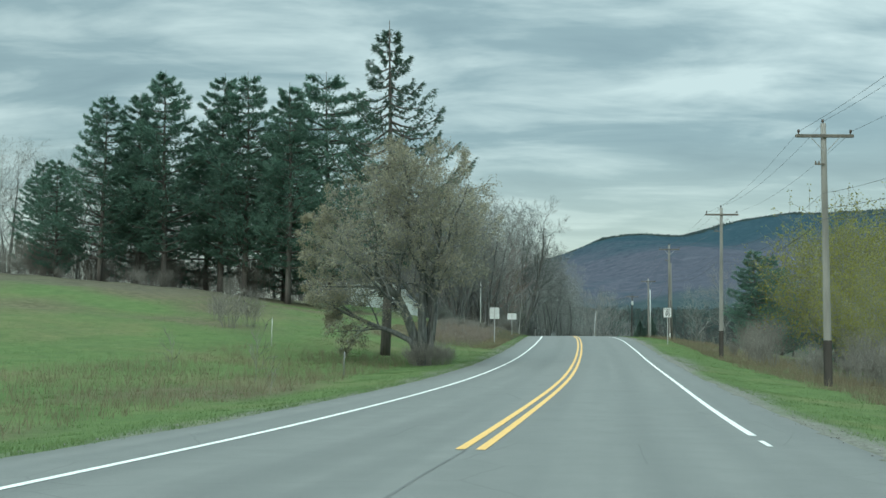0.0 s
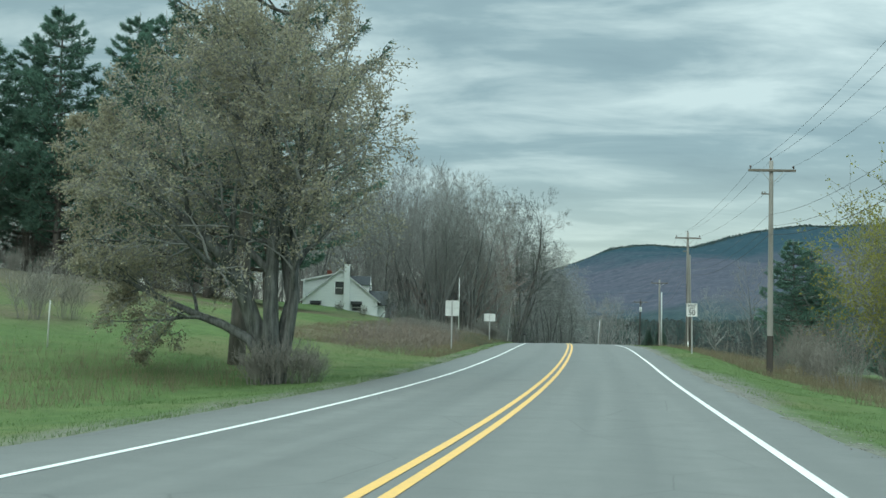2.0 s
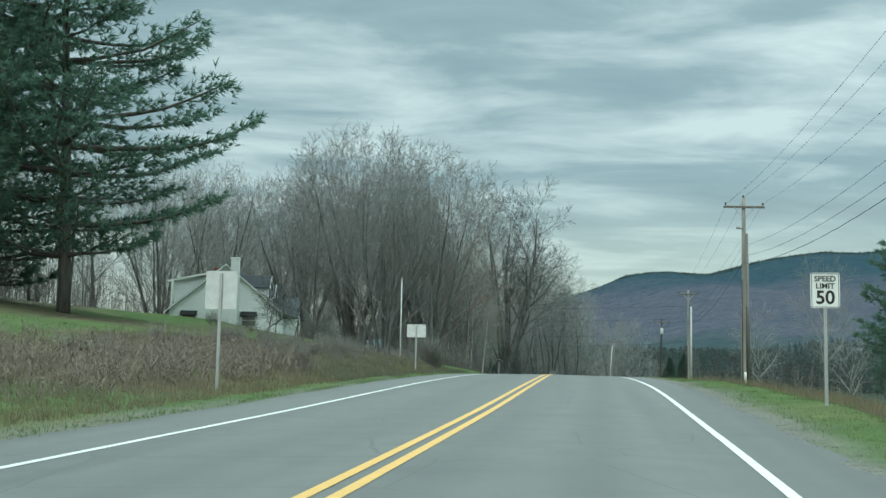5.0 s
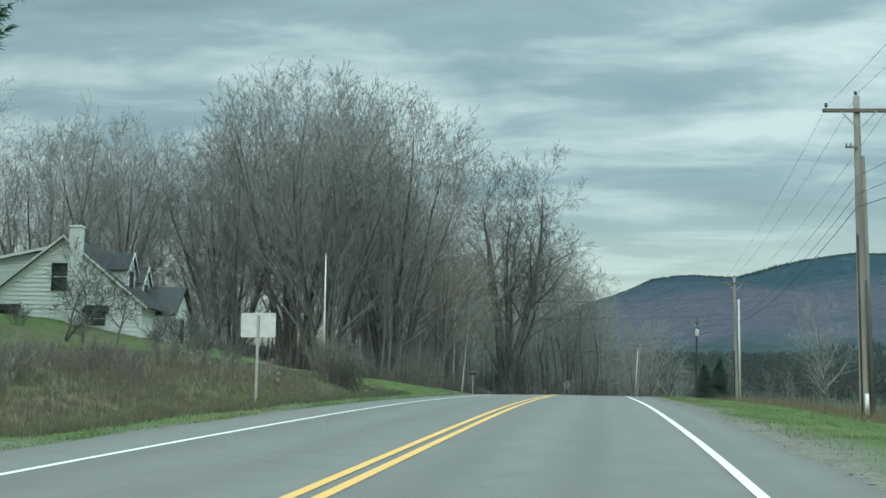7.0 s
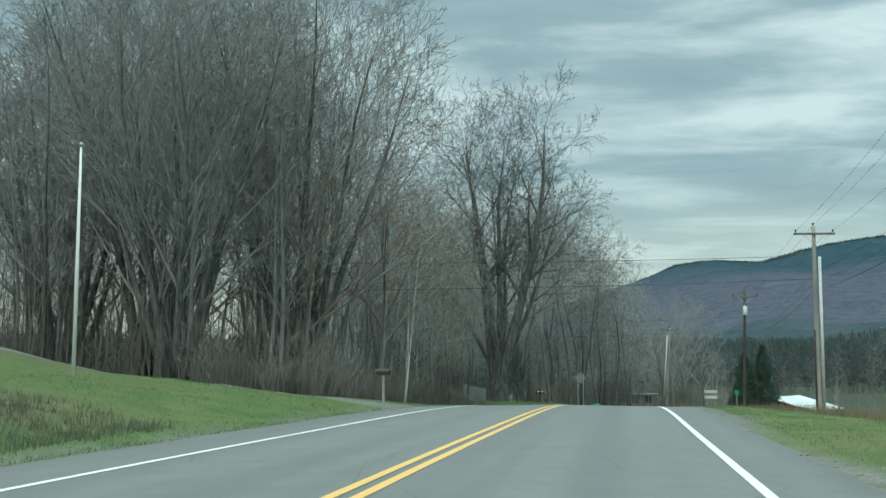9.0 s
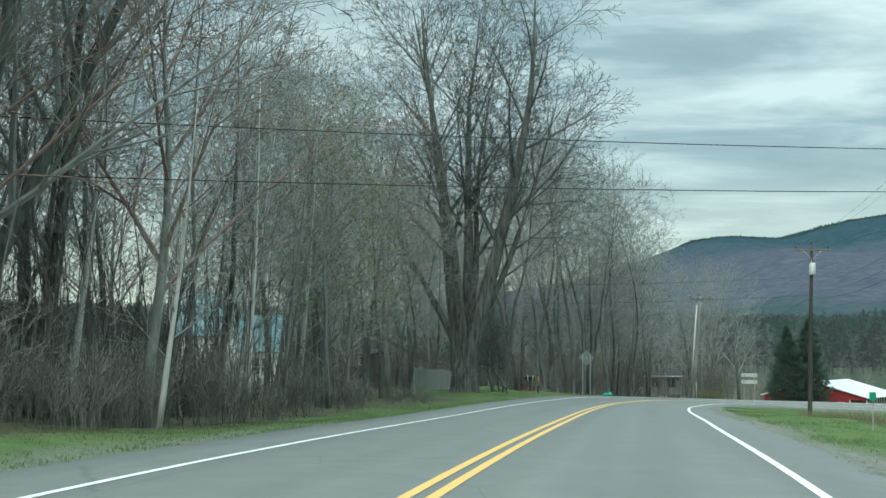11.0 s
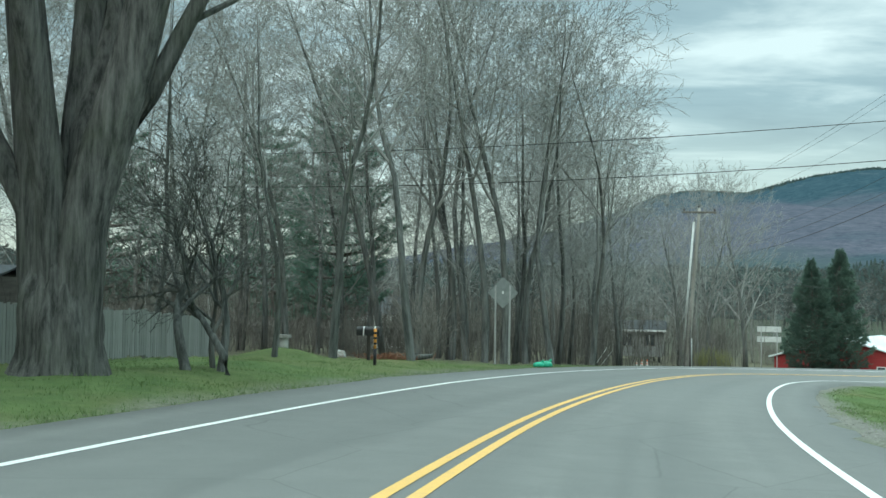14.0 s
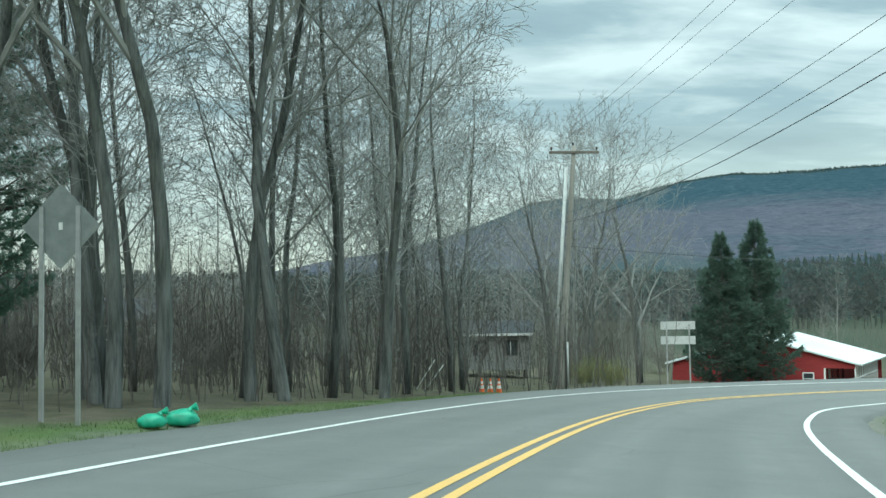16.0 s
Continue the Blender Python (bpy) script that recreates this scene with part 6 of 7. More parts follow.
def white_house():
    root = thing("house", pose(-8.1, 147.0, 2.0, 0, 0, 3), "white clapboard cottage with gable, chimney and grey wing", "house")
    e, p, L = 1.48, 4.85, 9.0
    clap_wall(root, "gable_wall", [(-4.1, -1.0), (4.1, -1.0), (4.1, e), (0, p), (-4.1, e)], 0.0)
    acc = Acc()
    acc.box(3.96, 0.14, -1.0, 4.1, L, e)
    part("side_wall", acc, M_CLAP, root)
    acc = Acc()
    acc.box(-4.1, 0.14, -1.0, -3.96, L, 3.6)
    part("side_wall", acc, M_CLAP, root)
    acc = Acc()
    acc.prism([(-4.1, -1.0), (4.1, -1.0), (4.1, e), (0, p), (-4.1, e)], L, L + 0.14)
    part("back_wall", acc, M_CLAP, root)
    # long shed dormer over the far slope: its cheek stands back from the gable
    clap_wall(root, "dormer_wall", [(-4.1, 0.9), (-0.6, 0.9), (-0.6, 4.32), (-4.1, 3.62)], 0.55, 0.12)
    roof_slab(root, "dormer_roof", [(-4.35, 0.35, 3.60), (-4.35, L + 0.2, 3.60), (0.0, L + 0.2, 4.55), (0.0, 0.35, 4.55)][::-1], 0.06, M_ROOF_GREY)
    acc = Acc()
    acc.prism([(-4.36, 3.54), (-0.1, 4.47), (-0.1, 4.62), (-4.36, 3.69)], 0.29, 0.335)
    part("dormer_trim", acc, M_TRIM, root)
    s = (p - e) / 4.1
    roof_slab(root, "roof", [(0.0, -0.22, p + 0.02), (0.0, L + 0.3, p + 0.02), (4.45, L + 0.3, e - 0.35 * s + 0.02), (4.45, -0.22, e - 0.35 * s + 0.02)][::-1], 0.12, M_ROOF_GREY)
    roof_slab(root, "roof", [(-4.4, -0.22, e - 0.3 * s + 0.02), (-4.4, 0.5, e - 0.3 * s + 0.02), (0.0, 0.5, p + 0.02), (0.0, -0.22, p + 0.02)][::-1], 0.10, M_ROOF_GREY)
    for sg in (-1, 1):
        acc = Acc()
        acc.add([(0, -0.25, p + 0.13), (sg * 4.42, -0.25, e - 0.32 * s + 0.13), (sg * 4.42, -0.25, e - 0.32 * s), (0, -0.25, p),
                 (0, -0.20, p + 0.13), (sg * 4.42, -0.20, e - 0.32 * s + 0.13), (sg * 4.42, -0.20, e - 0.32 * s), (0, -0.20, p)],
                [(0, 1, 2, 3), (7, 6, 5, 4), (0, 4, 5, 1), (3, 2, 6, 7), (1, 5, 6, 2)])
        part("rake_board", acc, M_TRIM, root)
    acc = Acc()
    acc.box(0.42, -0.62, -1.0, 1.02, -0.024, 5.35)
    acc.box(0.38, -0.66, 5.30, 1.06, 0.02, 5.42)
    bevel(part("chimney", acc, M_TRIM, root, "white painted outside chimney"), 0.02)
    acc = Acc()
    acc.box(-1.75, 4.6, 3.6, -1.25, 5.1, 5.05)
    part("rear_chimney", acc, M_BRICK, root, "small red brick chimney")
    sash(root, -0.10, 2.84, 0.74, 1.24, -0.022, M_BLACK)
    acc = Acc()
    acc.box(-0.34, -0.05, 4.02, 0.22, -0.021, 4.34)
    part("gable_vent", acc, M_TRIM, root)
    for cx in (-2.66, 1.80):
        sash(root, cx, 0.74, 0.95, 0.75, -0.022, M_TRIM)
        acc = Acc()
        acc.add([(cx - 0.62, -0.02, 1.40), (cx + 0.62, -0.02, 1.40), (cx + 0.62, -0.40, 1.10), (cx - 0.62, -0.40, 1.10), (cx - 0.62, -0.40, 1.00), (cx + 0.62, -0.40, 1.00), (cx + 0.62, -0.02, 1.04), (cx - 0.62, -0.02, 1.04)],
                [(0, 3, 2, 1), (3, 4, 5, 2), (0, 7, 4, 3), (1, 2, 5, 6)])
        part("awning", acc, M_BLACK_METAL, root, "dark awning over a low window")
    # gabled dormer on the near slope
    for yy, low in ((1.25, 0.0), (4.3, 0.45)):
        acc = Acc()
        acc.prism([(-0.8, 1.1), (0.8, 1.1), (0.8, 3.35 - low), (0, 4.15 - low), (-0.8, 3.35 - low)], 0, 0.12)
        acc.box(-0.8, 0.12, 1.1, -0.7, 2.6, 3.35 - low)
        acc.box(0.7, 0.12, 1.1, 0.8, 2.6, 3.35 - low)
        m = pose(3.15, yy, 0, 0, 0, 90)
        acc.v = [tuple(m @ Vector(v)) for v in acc.v]
        part("dormer", acc, M_CLAP, root)
        acc = Acc()
        acc.box(-0.36, -0.03, 2.2 - low, 0.36, -0.004, 3.25 - low)
        acc.v = [tuple(m @ Vector(v)) for v in acc.v]
        part("dormer_window", acc, M_GLASS_DARK, root)
        for sg in (-1, 1):
            pts = [m @ Vector(q) for q in ((0, -0.12, 4.19 - low), (0, 3.0, 4.19 - low), (sg * 0.95, 3.0, 3.22 - low), (sg * 0.95, -0.12, 3.22 - low))]
            roof_slab(root, "dormer_roof", pts if sg < 0 else pts[::-1], 0.07, M_ROOF_GREY)
            acc = Acc()
            acc.prism([(sg * 0.97, 3.14 - low), (0, 4.10 - low), (0, 4.26 - low), (sg * 0.97, 3.30 - low)][::sg], -0.16, -0.125)
            acc.v = [tuple(m @ Vector(v)) for v in acc.v]
            part("dormer_trim", acc, M_TRIM, root)
    # low wing whose gable looks to the road
    acc = Acc()
    m = pose(4.95, 5.2, 0, 0, 0, 90)
    acc.prism([(-2.2, -1.4), (2.2, -1.4), (2.2, 1.2), (0, 2.65), (-2.2, 1.2)], 0, 0.14)
    acc.box(-2.2, 0.14, -1.4, -2.06, 3.0, 1.2)
    acc.box(2.06, 0.14, -1.4, 2.2, 3.0, 1.2)
    acc.v = [tuple(m @ Vector(v)) for v in acc.v]
    part("wing_wall", acc, M_CLAP, root)
    for sg in (-1, 1):
        pts = [m @ Vector(q) for q in ((0, -0.25, 2.70), (0, 3.4, 2.70), (sg * 2.5, 3.4, 1.06), (sg * 2.5, -0.25, 1.06))]
        roof_slab(root, "wing_roof", pts if sg < 0 else pts[::-1], 0.10, M_ROOF_GREY)
    acc = Acc()
    acc.box(4.96, 4.9, -0.6, 5.00, 5.7, 1.0)
    part("wing_window", acc, M_GLASS_DARK, root)


white_house()


def flagpole():
    root = thing("flagpole", Matrix.Translation((5.0, 149.4, ground_z(5.0, 149.4))), "slim bare white flagpole on the lawn", "flagpole")
    top = 6.27 - ground_z(5.0, 149.4)
    acc = Acc()
    acc.tube([(0, 0, -0.3), (0, 0, top * 0.5), (0, 0, top)], [0.055, 0.048, 0.03], 10)
    part("pole", acc, M_TRIM, root, smooth=True)
    acc = Acc()
    acc.tube([(0, 0, top - 0.01), (0, 0, top + 0.05), (0, 0, top + 0.10), (0, 0, top + 0.14)], [0.02, 0.06, 0.06, 0.01], 10)
    part("finial", acc, M_STEEL, root, smooth=True)


flagpole()


def mailbox(x, y, z0, z, yaw, label, post_mat, box_mat, length=0.5, stripes=False, post=0.05, swell=1.3):
    root = thing("mailbox", pose(x, y, z0, 0, 0, yaw), label, "mailbox")
    acc = Acc()
    acc.box(-post, -post, -0.3, post, post, z - z0)
    part("post", acc, post_mat, root)
    acc = Acc()
    n = 9
    prof = [(-0.11, 0.0)] + [(0.11 * -math.cos(math.pi * k / n), 0.12 + 0.11 * math.sin(math.pi * k / n)) for k in range(n + 1)] + [(0.11, 0.0)]
    prof = [(a * swell, b * swell + z - z0) for a, b in prof]
    acc.prism(prof, -length / 2, length / 2)
    body = part("box", acc, box_mat, root)
    if stripes:
        for q in (-0.16, 0.08):
            acc = Acc()
            acc.prism([(a * 1.03, b + 0.004) for a, b in prof], q * length * 2, q * length * 2 + 0.04)
            part("band", acc, M_SIGN_WHITE, root, "pale reflective band")
    return root


mailbox(12.72, 154.0, -1.05, 0.12, 80, "dark mailbox on a weathered post at the lawn's edge", M_FENCE, M_BLACK_METAL, 0.40, post=0.035, swell=0.8)
mailbox(19.2, 231.0, -3.6, -2.36, 82, "large black mailbox with two pale bands on a post", M_POLE_DARK, M_BLACK_METAL, 0.78, True)


def orange_marker():
    root = thing("marker_post", Matrix.Translation((19.75, 227.8, ground_z(19.75, 227.8))), "orange driveway marker post with a dark foot", "marker post")
    acc = Acc()
    acc.tube([(0, 0, 0.5), (0, 0, 1.1)], [0.045, 0.045], 10)
    part("post", acc, M_ORANGE_POST, root, smooth=True)
    for z in (0.62, 0.78, 0.94):
        acc = Acc()
        acc.tube([(0, 0, z), (0, 0, z + 0.06)], [0.049, 0.049], 10)
        part("band", acc, M_BLACK, root, "dark band")
    acc = Acc()
    acc.tube([(0, 0, -0.2), (0, 0, 0.5)], [0.05, 0.05], 10)
    part("foot", acc, M_BLACK, root, smooth=True)


orange_marker()

# ---- cottage, fences, shed ----


def cottage():
    root = thing("cottage", pose(-1.2, 224.3, -2.6, 0, 0, 8), "white cottage with turquoise metal roof among the trees", "house")

    def block(x0, x1, y0, y1, e, p, roof):
        """A wing with its ridge along x and its gable end facing +x."""
        mid = (y0 + y1) / 2
        clap_wall(root, "front_wall", [(x0, -0.6), (x1, -0.6), (x1, e), (x0, e)], y0, 0.14, 0.16)
        acc = Acc()
        acc.box(x0, y1 - 0.14, -0.6, x1, y1, e)
        part("back_wall", acc, M_CLAP, root)
        acc = Acc()
        m = pose(x1, mid, 0, 0, 0, 90)
        h = (y1 - y0) / 2
        acc.prism([(-h, -0.6), (h, -0.6), (h, e), (0, p), (-h, e)], 0, 0.12)
        acc.v = [tuple(m @ Vector(v)) for v in acc.v]
        part("gable_wall", acc, M_CLAP, root)
        s = 0.3 * (p - e) / h
        roof_slab(root, roof, [(x0 - 0.2, y0 - 0.3, e - s), (x1 + 0.3, y0 - 0.3, e - s), (x1 + 0.3, mid, p + 0.06), (x0 - 0.2, mid, p + 0.06)], 0.07, M_ROOF_TEAL)
        roof_slab(root, roof, [(x0 - 0.2, mid, p + 0.06), (x1 + 0.3, mid, p + 0.06), (x1 + 0.3, y1 + 0.3, e - s), (x0 - 0.2, y1 + 0.3, e - s)], 0.07, M_ROOF_TEAL)
        for sg in (-1, 1):
            acc = Acc()
            acc.prism([(sg * (h + 0.3), e - s - 0.16), (0, p - 0.12), (0, p + 0.03), (sg * (h + 0.3), e - s)][::sg], -0.31, -0.27)
            acc.v = [tuple(m @ Vector(v)) for v in acc.v]
            part("barge_board", acc, M_TRIM, root)

    block(-3.6, -0.5, 1.4, 9.4, 3.3, 6.2, "roof")
    acc = Acc()
    acc.box(-0.48, 1.0, -0.6, 0.95, 4.4, 2.9)
    part("link_wall", acc, M_CLAP, root)
    block(0.9, 3.3, -1.3, 2.7, 2.4, 4.5, "wing_roof")
    for cx in (1.35, 2.0, 2.65):
        sash(root, cx, 1.15, 0.5, 1.1, -1.32, M_TRIM)
    sash(root, -1.0, 1.2, 0.7, 1.2, 1.37, M_TRIM)
    sash(root, -2.7, 1.2, 0.7, 1.2, 1.37, M_TRIM)


cottage()


def picket_fence():
    root = thing("picket_fence", Matrix.Identity(4), "old white picket fence before the cottage", "fence")
    a, b = np.array([-7.0, 221.5]), np.array([4.2, 220.6])
    n = 76
    yaw = math.degrees(math.atan2(b[1] - a[1], b[0] - a[0]))
    me = None
    for k in range(n):
        p = a + (b - a) * k / (n - 1)
        if me is None:
            acc = Acc()
            acc.prism([(-0.035, 0.05), (0.035, 0.05), (0.035, 0.88), (0, 0.97), (-0.035, 0.88)], -0.01, 0.01)
            me = acc.mesh("picket")
            me.materials.append(M_PICKET)
        ob = part("picket", me, None, root)
        ob.matrix_local = pose(p[0], p[1], ground_z(p[0], p[1]), 0, random.Random(k).gauss(0, 1.2), yaw)
    for z in (0.25, 0.70):
        acc = Acc()
        pts = [a + (b - a) * u for u in np.linspace(0, 1, 12)]
        acc.tube([(p[0], p[1] + 0.03, ground_z(p[0], p[1]) + z) for p in pts], [0.03] * 12, 4)
        part("rail", acc, M_PICKET, root)


picket_fence()


def board_fence():
    root = thing("board_fence", Matrix.Identity(4), "tall weathered grey board fence behind the maple", "fence")
    line = [np.array(p) for p in ((12.55, 213.4), (13.0, 222.5), (13.9, 231.2))]
    pts = []
    for a, b in zip(line[:-1], line[1:]):
        n = int(np.linalg.norm(b - a) / 0.155)
        pts += [(a + (b - a) * k / n, math.degrees(math.atan2(b[1] - a[1], b[0] - a[0]))) for k in range(n)]
    acc = Acc()
    acc.box(-0.068, -0.01, 0.05, 0.068, 0.01, 1.36)
    me = acc.mesh("board")
    me.materials.append(M_FENCE)
    r = random.Random(8)
    for p, yaw in pts:
        ob = part("board", me, None, root)
        ob.matrix_local = pose(p[0], p[1], ground_z(p[0], p[1]) + r.gauss(0, 0.012), 0, r.gauss(0, 0.6), yaw)
    for k in range(0, len(pts), 16):
        p, yaw = pts[k]
        acc = Acc()
        acc.box(-0.05, 0.02, -0.2, 0.05, 0.12, 1.42)
        ob = part("post", acc, M_FENCE, root)
        ob.matrix_local = pose(p[0], p[1], ground_z(p[0], p[1]), 0, 0, yaw)
    for z in (0.3, 1.15):
        acc = Acc()
        acc.tube([(p[0] - 0.035, p[1], ground_z(p[0], p[1]) + z) for p, _ in pts[::6]], [0.035] * len(pts[::6]), 4)
        part("rail", acc, M_FENCE, root)


board_fence()


def shed():
    z0 = ground_z(7.9, 228)
    root = thing("garden_shed", pose(7.75, 227.5, z0, 0, 0, -14), "small dark garden shed with a white-barred window", "shed")
    h = -0.62 - z0
    acc = Acc()
    acc.box(-0.62, 0, -0.2, 0.62, 1.5, h)
    part("body", acc, M_SHED, root)
    roof_slab(root, "roof", [(-0.76, -0.25, h - 0.02), (0.76, -0.25, h - 0.02), (0.76, 0.8, h + 0.32), (-0.76, 0.8, h + 0.32)], 0.06, M_ROOF_GREY)
    roof_slab(root, "roof", [(-0.76, 0.8, h + 0.32), (0.76, 0.8, h + 0.32), (0.76, 1.75, h - 0.02), (-0.76, 1.75, h - 0.02)], 0.06, M_ROOF_GREY)
    sash(root, -0.28, h - 0.42, 0.44, 0.5, -0.004, M_TRIM, ((0.33, "z"), (0.66, "z"), (0.5, "x")), 0.03)


shed()

# ---- barns, hut, roadside things at the bend ----


def red_barn():
    root = thing("barn", pose(58.4, 308.0, -8.4, 0, 0, -32), "broad low red barn with white metal roof and porch", "barn")
    e, p, w, L = 1.65, 3.55, 7.0, 15.0
    acc = Acc()
    acc.prism([(-w, -0.4), (w - 2.2, -0.4), (w - 2.2, 1.35), (w, 1.35), (w, e), (0, p), (-w, e)], 0, 0.16)
    part("gable_wall", acc, M_BARN, root)
    acc = Acc()
    acc.prism([(-w, -0.4), (w, -0.4), (w, e), (0, p), (-w, e)], L, L + 0.16)
    part("back_wall", acc, M_BARN, root)
    for x in (-w, w - 2.36):
        acc = Acc()
        acc.box(x, 0.16, -0.4, x + 0.16, L, e if x < 0 else 1.9)
        part("side_wall", acc, M_BARN, root)
    for sg in (-1, 1):
        pts = [(0, -0.35, p + 0.03), (0, L + 0.5, p + 0.03), (sg * (w + 0.5), L + 0.5, e - 0.10), (sg * (w + 0.5), -0.35, e - 0.10)]
        roof_slab(root, "roof", pts if sg < 0 else pts[::-1], 0.12, M_ROOF_WHITE)
        for k in range(16):
            u = k / 15.0
            y = -0.3 + u * (L + 0.7)
            acc = Acc()
            acc.tube([(0, y, p + 0.16), (sg * (w + 0.48), y, e + 0.03)], [0.025, 0.025], 4, False)
            part("roof_seam", acc, M_ROOF_WHITE, root)
    for k in range(11):
        acc = Acc()
        y = 0.1 + k * 1.2
        acc.box(w - 0.06, y - 0.06, -0.4, w + 0.06, y + 0.06, e - 0.1)
        part("porch_post", acc, M_TRIM, root)
    acc = Acc()
    acc.box(w - 2.26, -0.03, -0.4, w - 2.14, 0.09, 1.35)
    part("porch_post", acc, M_TRIM, root)
    acc = Acc()
    acc.box(w - 0.05, 0.2, 0.55, w + 0.05, 12.2, 0.62)
    part("porch_rail", acc, M_TRIM, root)
    for y in (1.4, 3.2, 5.6, 8.0):
        acc = Acc()
        acc.box(w - 2.19, y, 0.1, w - 2.15, y + 0.9, 1.2)
        part("porch_window", acc, M_GLASS_DARK, root)
    sash(root, w - 3.4, 0.55, 0.7, 0.8, -0.004, M_TRIM)


red_barn()


def white_hut():
    root = thing("cabin", pose(36.4, 296.0, -5.9, 0, 0, -10), "dull grey cabin with pale eaves half hidden in the woods", "cabin")
    acc = Acc()
    acc.box(-2.2, 0, -0.3, 2.2, 4.0, 2.1)
    part("body", acc, M_CABIN, root)
    roof_slab(root, "roof", [(-2.5, -0.5, 2.05), (2.5, -0.5, 2.05), (2.5, 2.0, 2.85), (-2.5, 2.0, 2.85)], 0.08, M_ROOF_GREY)
    roof_slab(root, "roof", [(-2.5, 2.0, 2.85), (2.5, 2.0, 2.85), (2.5, 4.5, 2.05), (-2.5, 4.5, 2.05)], 0.08, M_ROOF_GREY)
    acc = Acc()
    acc.box(-2.5, -0.56, 1.95, 2.5, -0.51, 2.11)
    part("eaves_board", acc, M_TRIM, root)
    sash(root, -1.0, 1.15, 0.8, 0.9, -0.004, M_SHED, ((0.5, "x"),), 0.03)
    sash(root, 1.0, 1.15, 0.8, 0.9, -0.004, M_SHED, ((0.5, "x"),), 0.03)


white_hut()


def far_house():
    x, y = 12.5, 294.0
    root = thing("house", pose(x, y, -5.2, 0, 0, -8), "pale grey house half hidden behind the bare woods", "house")
    clap_wall(root, "front_wall", [(-3.0, -0.8), (3.0, -0.8), (3.0, 2.5), (-3.0, 2.5)], 0.0, 0.14, 0.24)
    for x0 in (-3.0, 2.86):
        acc = Acc()
        acc.box(x0, 0.14, -0.8, x0 + 0.14, 5.0, 2.5)
        part("side_wall", acc, M_CLAP, root)
    roof_slab(root, "roof", [(-3.3, -0.4, 2.4), (3.3, -0.4, 2.4), (3.3, 2.5, 4.0), (-3.3, 2.5, 4.0)], 0.1, M_ROOF_GREY)
    roof_slab(root, "roof", [(-3.3, 2.5, 4.0), (3.3, 2.5, 4.0), (3.3, 5.4, 2.4), (-3.3, 5.4, 2.4)], 0.1, M_ROOF_GREY)
    for cx in (-1.7, 1.5):
        sash(root, cx, 1.3, 0.8, 1.1, -0.036, M_TRIM)


far_house()


def traffic_cones():
    root = None
    for k, x in enumerate((32.8, 33.16, 33.52)):
        z = ground_z(x, 268.9)
        if root is None:
            root = thing("traffic_cone", Matrix.Translation((x, 268.9, z)), "orange traffic cone with white bands on the verge", "traffic cone", "cones on the verge")
            acc = Acc()
            acc.box(-0.18, -0.18, 0, 0.18, 0.18, 0.035)
            part("base", acc, M_ORANGE, root)
            prof = ((0.035, 0.135), (0.26, 0.097), (0.40, 0.073), (0.46, 0.063), (0.56, 0.046), (0.70, 0.025))
            for a, b, mt, nm in ((0, 1, M_ORANGE, "body"), (1, 2, M_SIGN_WHITE, "band"), (2, 3, M_ORANGE, "body"), (3, 4, M_SIGN_WHITE, "band"), (4, 5, M_ORANGE, "tip")):
                acc = Acc()
                acc.tube([(0, 0, prof[a][0]), (0, 0, prof[b][0])], [prof[a][1], prof[b][1]], 14)
                part(nm, acc, mt, root, smooth=False)
        else:
            copy_thing(root, Matrix.Translation((x, 268.9, z)))


traffic_cones()


def rubbish_bag(x, y, size, seed, label):
    z = ground_z(x, y)
    bm = bmesh.new()
    bmesh.ops.create_icosphere(bm, subdivisions=3, radius=1)
    for v in bm.verts:
        n = noise.fractal(v.co * 2.3 + Vector((seed, 0, 0)), 0.8, 2.0, 3)
        v.co *= 1 + 0.16 * n
        v.co = Vector((v.co.x * size * 1.25, v.co.y * size, max(v.co.z, -0.55) * size * 0.75))
    me = bpy.data.meshes.new("bag")
    bm.to_mesh(me)
    bm.free()
    me.polygons.foreach_set("use_smooth", [True] * len(me.polygons))
    root = thing("rubbish_bag", Matrix.Translation((x, y, z + 0.38 * size)), label, "rubbish bag", "bags at the roadside")
    part("sack", me, M_BAG, root)
    acc = Acc()
    acc.tube([(0.1, 0, 0.6 * size), (0.14, 0.02, 0.8 * size), (0.22, 0.02, 0.92 * size)], [0.05, 0.03, 0.07], 7)
    part("knot", acc, M_BAG, root)


rubbish_bag(25.12, 238.9, 0.17, 1, "knotted green plastic rubbish bag on the verge")
rubbish_bag(25.46, 239.4, 0.20, 5, "bulging green plastic rubbish bag on the verge")


def scrap_board():
    z = ground_z(25.75, 239.0)
    root = thing("scrap_board", pose(25.78, 238.9, z + 0.04, 4, 3, 12), "flat white scrap board lying beside the bags", "board")
    acc = Acc()
    acc.box(-0.28, -0.16, 0, 0.28, 0.16, 0.03)
    bevel(part("panel", acc, M_SIGN_WHITE, root), 0.006)


scrap_board()


def fallen_branch():
    x, y = 13.9, 193.6
    g = Grower(201, up=(-0.02, -0.02, -0.02), wander=0.10, kids=(6, 4), angle=(0.6, 0.7), ratio=(0.5, 0.5), sides=(6, 4, 3, 3, 3), split=1, start=0.3, depth=2)
    g.grow((0, 0, 0.12), unit((-1, -0.3, 0.10)), 4.2, 0.06, 0)
    root = thing("fallen_branch", Matrix.Translation((x, y, ground_z(x, y) + 0.05)), "bleached fallen branch lying on the verge", "branch")
    part("limb", g.wood, M_DEADWOOD, root)
    part("twigs", g.crown, M_DEADWOOD, root)


fallen_branch()


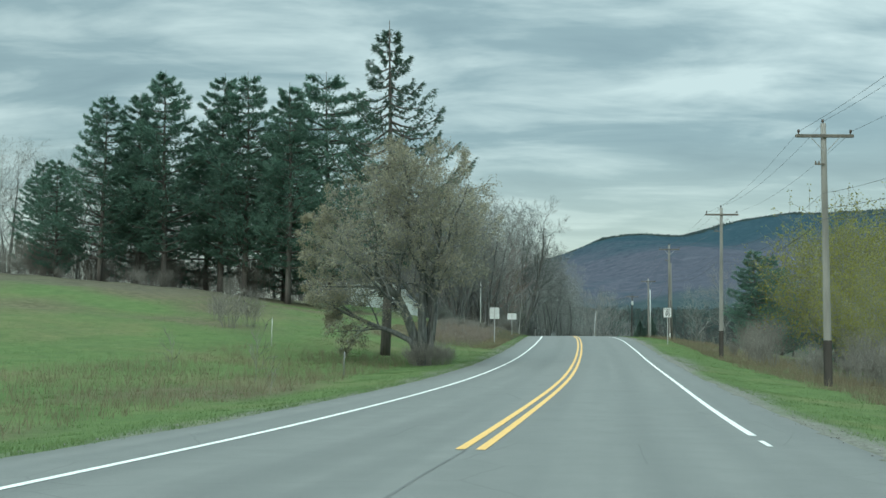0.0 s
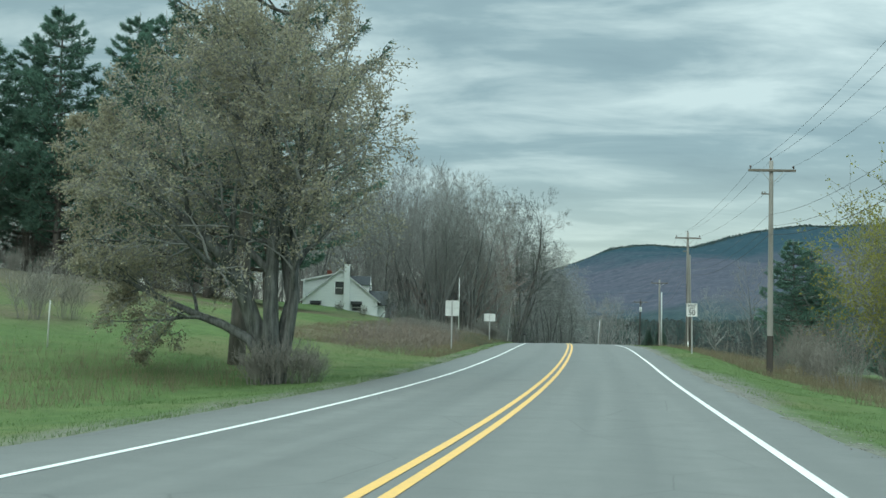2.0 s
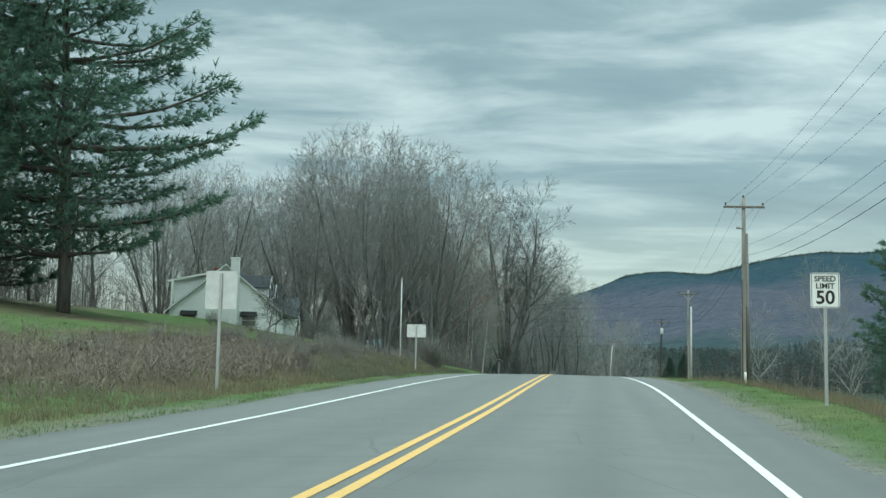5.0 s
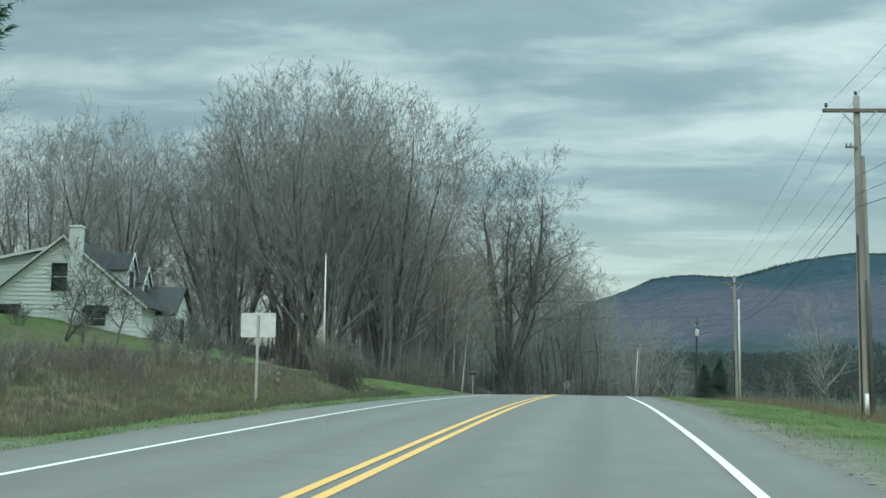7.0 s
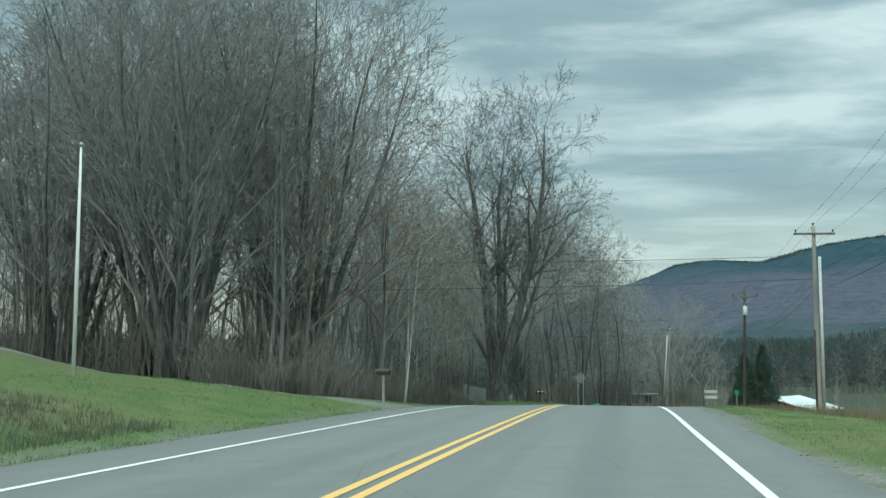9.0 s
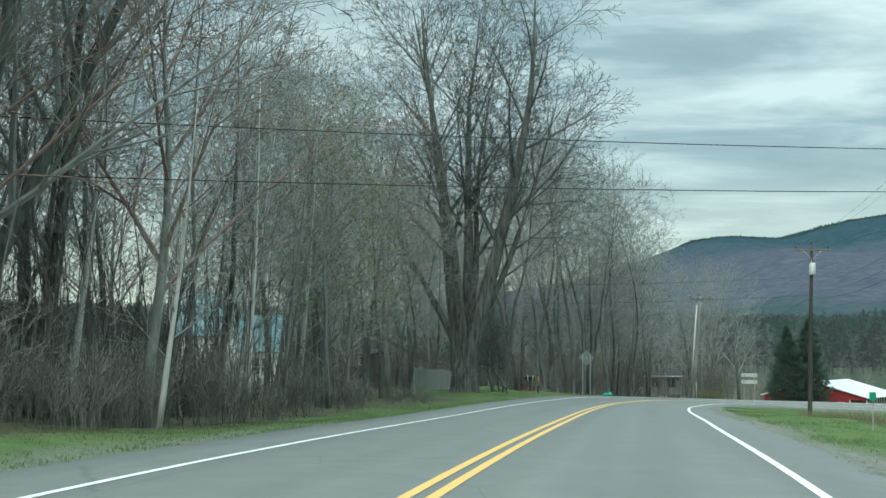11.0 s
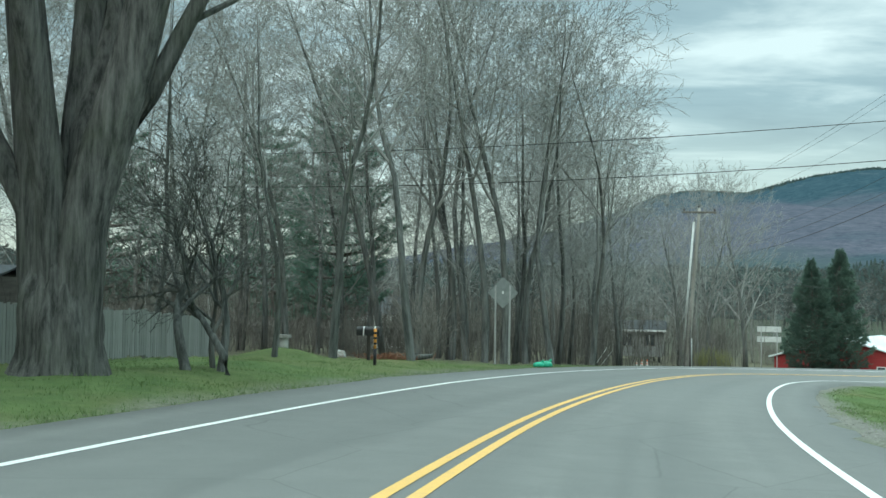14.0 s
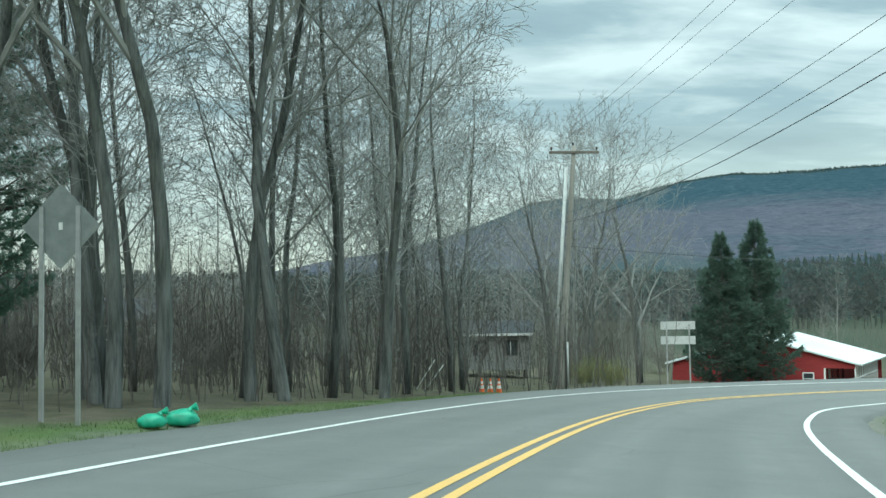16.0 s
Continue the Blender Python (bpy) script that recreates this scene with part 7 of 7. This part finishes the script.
def field_posts():
    for x, y, h, mat in ((-9.8, 62.7, 1.6, M_PICKET), (-4.0, 43.5, 1.0, M_FENCE)):
        root = thing("field_stake", Matrix.Translation((x, y, ground_z(x, y))), "thin weathered stake standing in the grass", "stake", "stakes in the field")
        acc = Acc()
        acc.tube([(0, 0, -0.2), (0.01, 0, h * 0.6), (0.03, 0, h)], [0.03, 0.027, 0.024], 7)
        part("stake", acc, mat, root, smooth=True)


field_posts()


def leaning_stakes():
    for x, y, dx, h in ((30.0, 268.4, 0.84, 1.28), (30.4, 268.5, 0.80, 1.05)):
        root = thing("leaning_stake", Matrix.Translation((x, y, ground_z(x, y))), "thin pale stake leaning over at the wood's edge", "stake", "leaning stakes")
        acc = Acc()
        acc.tube([(-0.06, 0, -0.1), (dx * 0.5, 0, h * 0.5), (dx, 0, h)], [0.028, 0.026, 0.022], 7)
        part("stake", acc, M_PICKET, root, smooth=True)


leaning_stakes()


def stump():
    x, y = 16.3, 231.4
    root = thing("stone_pillar", Matrix.Translation((x, y, ground_z(x, y))), "short weathered grey pillar with a flat cap on the mound", "pillar")
    acc = Acc()
    acc.tube([(0, 0, -0.2), (0, 0, 0.3), (0, 0, 0.62)], [0.17, 0.15, 0.15], 10)
    part("shaft", acc, M_PALE_STONE, root, smooth=True)
    acc = Acc()
    acc.tube([(0, 0, 0.62), (0, 0, 0.72)], [0.25, 0.24], 10)
    part("cap", acc, M_STONE, root)


stump()


def log_and_stone():
    """A dark log, a pale boulder and a heap of rusty dead bracken at the wood's edge."""
    x, y = 20.4, 238.6
    root = thing("fallen_log", pose(x, y, ground_z(x, y) + 0.10, 0, 0, 12) @ Matrix.Scale(0.72, 4), "dark fallen log lying at the wood's edge", "log")
    acc = Acc()
    acc.tube([(-0.75, 0, -0.02), (-0.3, 0.04, 0.0), (0.2, -0.02, 0.03), (0.7, 0.03, 0.10)], [0.17, 0.16, 0.14, 0.10], 12)
    acc.v = [(a, b * (1 + 0.25 * noise.noise((a * 4, b * 9, c * 9))), c * (1 + 0.25 * noise.noise((a * 4, b * 9, c * 9)))) for a, b, c in acc.v]
    part("trunk", acc, M_OLD_BARK, root, smooth=True)
    acc = Acc()
    acc.tube([(-0.1, 0, 0.1), (-0.3, 0.1, 0.28), (-0.65, 0.12, 0.36)], [0.05, 0.035, 0.015], 6)
    part("broken_limb", acc, M_OLD_BARK, root, smooth=True)
    x, y = 16.2, 246.0
    bm = bmesh.new()
    bmesh.ops.create_icosphere(bm, subdivisions=3, radius=1)
    for v in bm.verts:
        n = 1 + 0.35 * noise.noise(v.co * 1.4) + 0.12 * noise.noise(v.co * 4)
        v.co = Vector((v.co.x * 0.34 * n, v.co.y * 0.28 * n, v.co.z * 0.24 * n))
    me = bpy.data.meshes.new("boulder")
    bm.to_mesh(me)
    bm.free()
    me.materials.append(M_PALE_STONE)
    ob = new("boulder", me)
    ob.matrix_world = Matrix.Translation((x, y, ground_z(x, y) + 0.12))
    tagged(ob, "pale grey boulder lying in the leaf litter", "boulder")
    r = random.Random(61)
    acc = Acc()
    for _ in range(260):
        px, py = 19.2 + r.gauss(0, 0.55), 238.4 + r.gauss(0, 0.35)
        pz = ground_z(px, py)
        a, l = r.uniform(0, 6.28), r.uniform(0.2, 0.55)
        acc.tube([(px, py, pz), (px + l * 0.5 * math.cos(a), py + l * 0.5 * math.sin(a), pz + 0.22 * r.random() + 0.05), (px + l * math.cos(a), py + l * math.sin(a), pz + 0.3 * r.random())], [0.010, 0.008, 0.004], 3, False)
    tagged(part("dead_bracken", acc, M_RUST), "rusty brown heap of dead bracken", "bracken", kind="stuff")


log_and_stone()
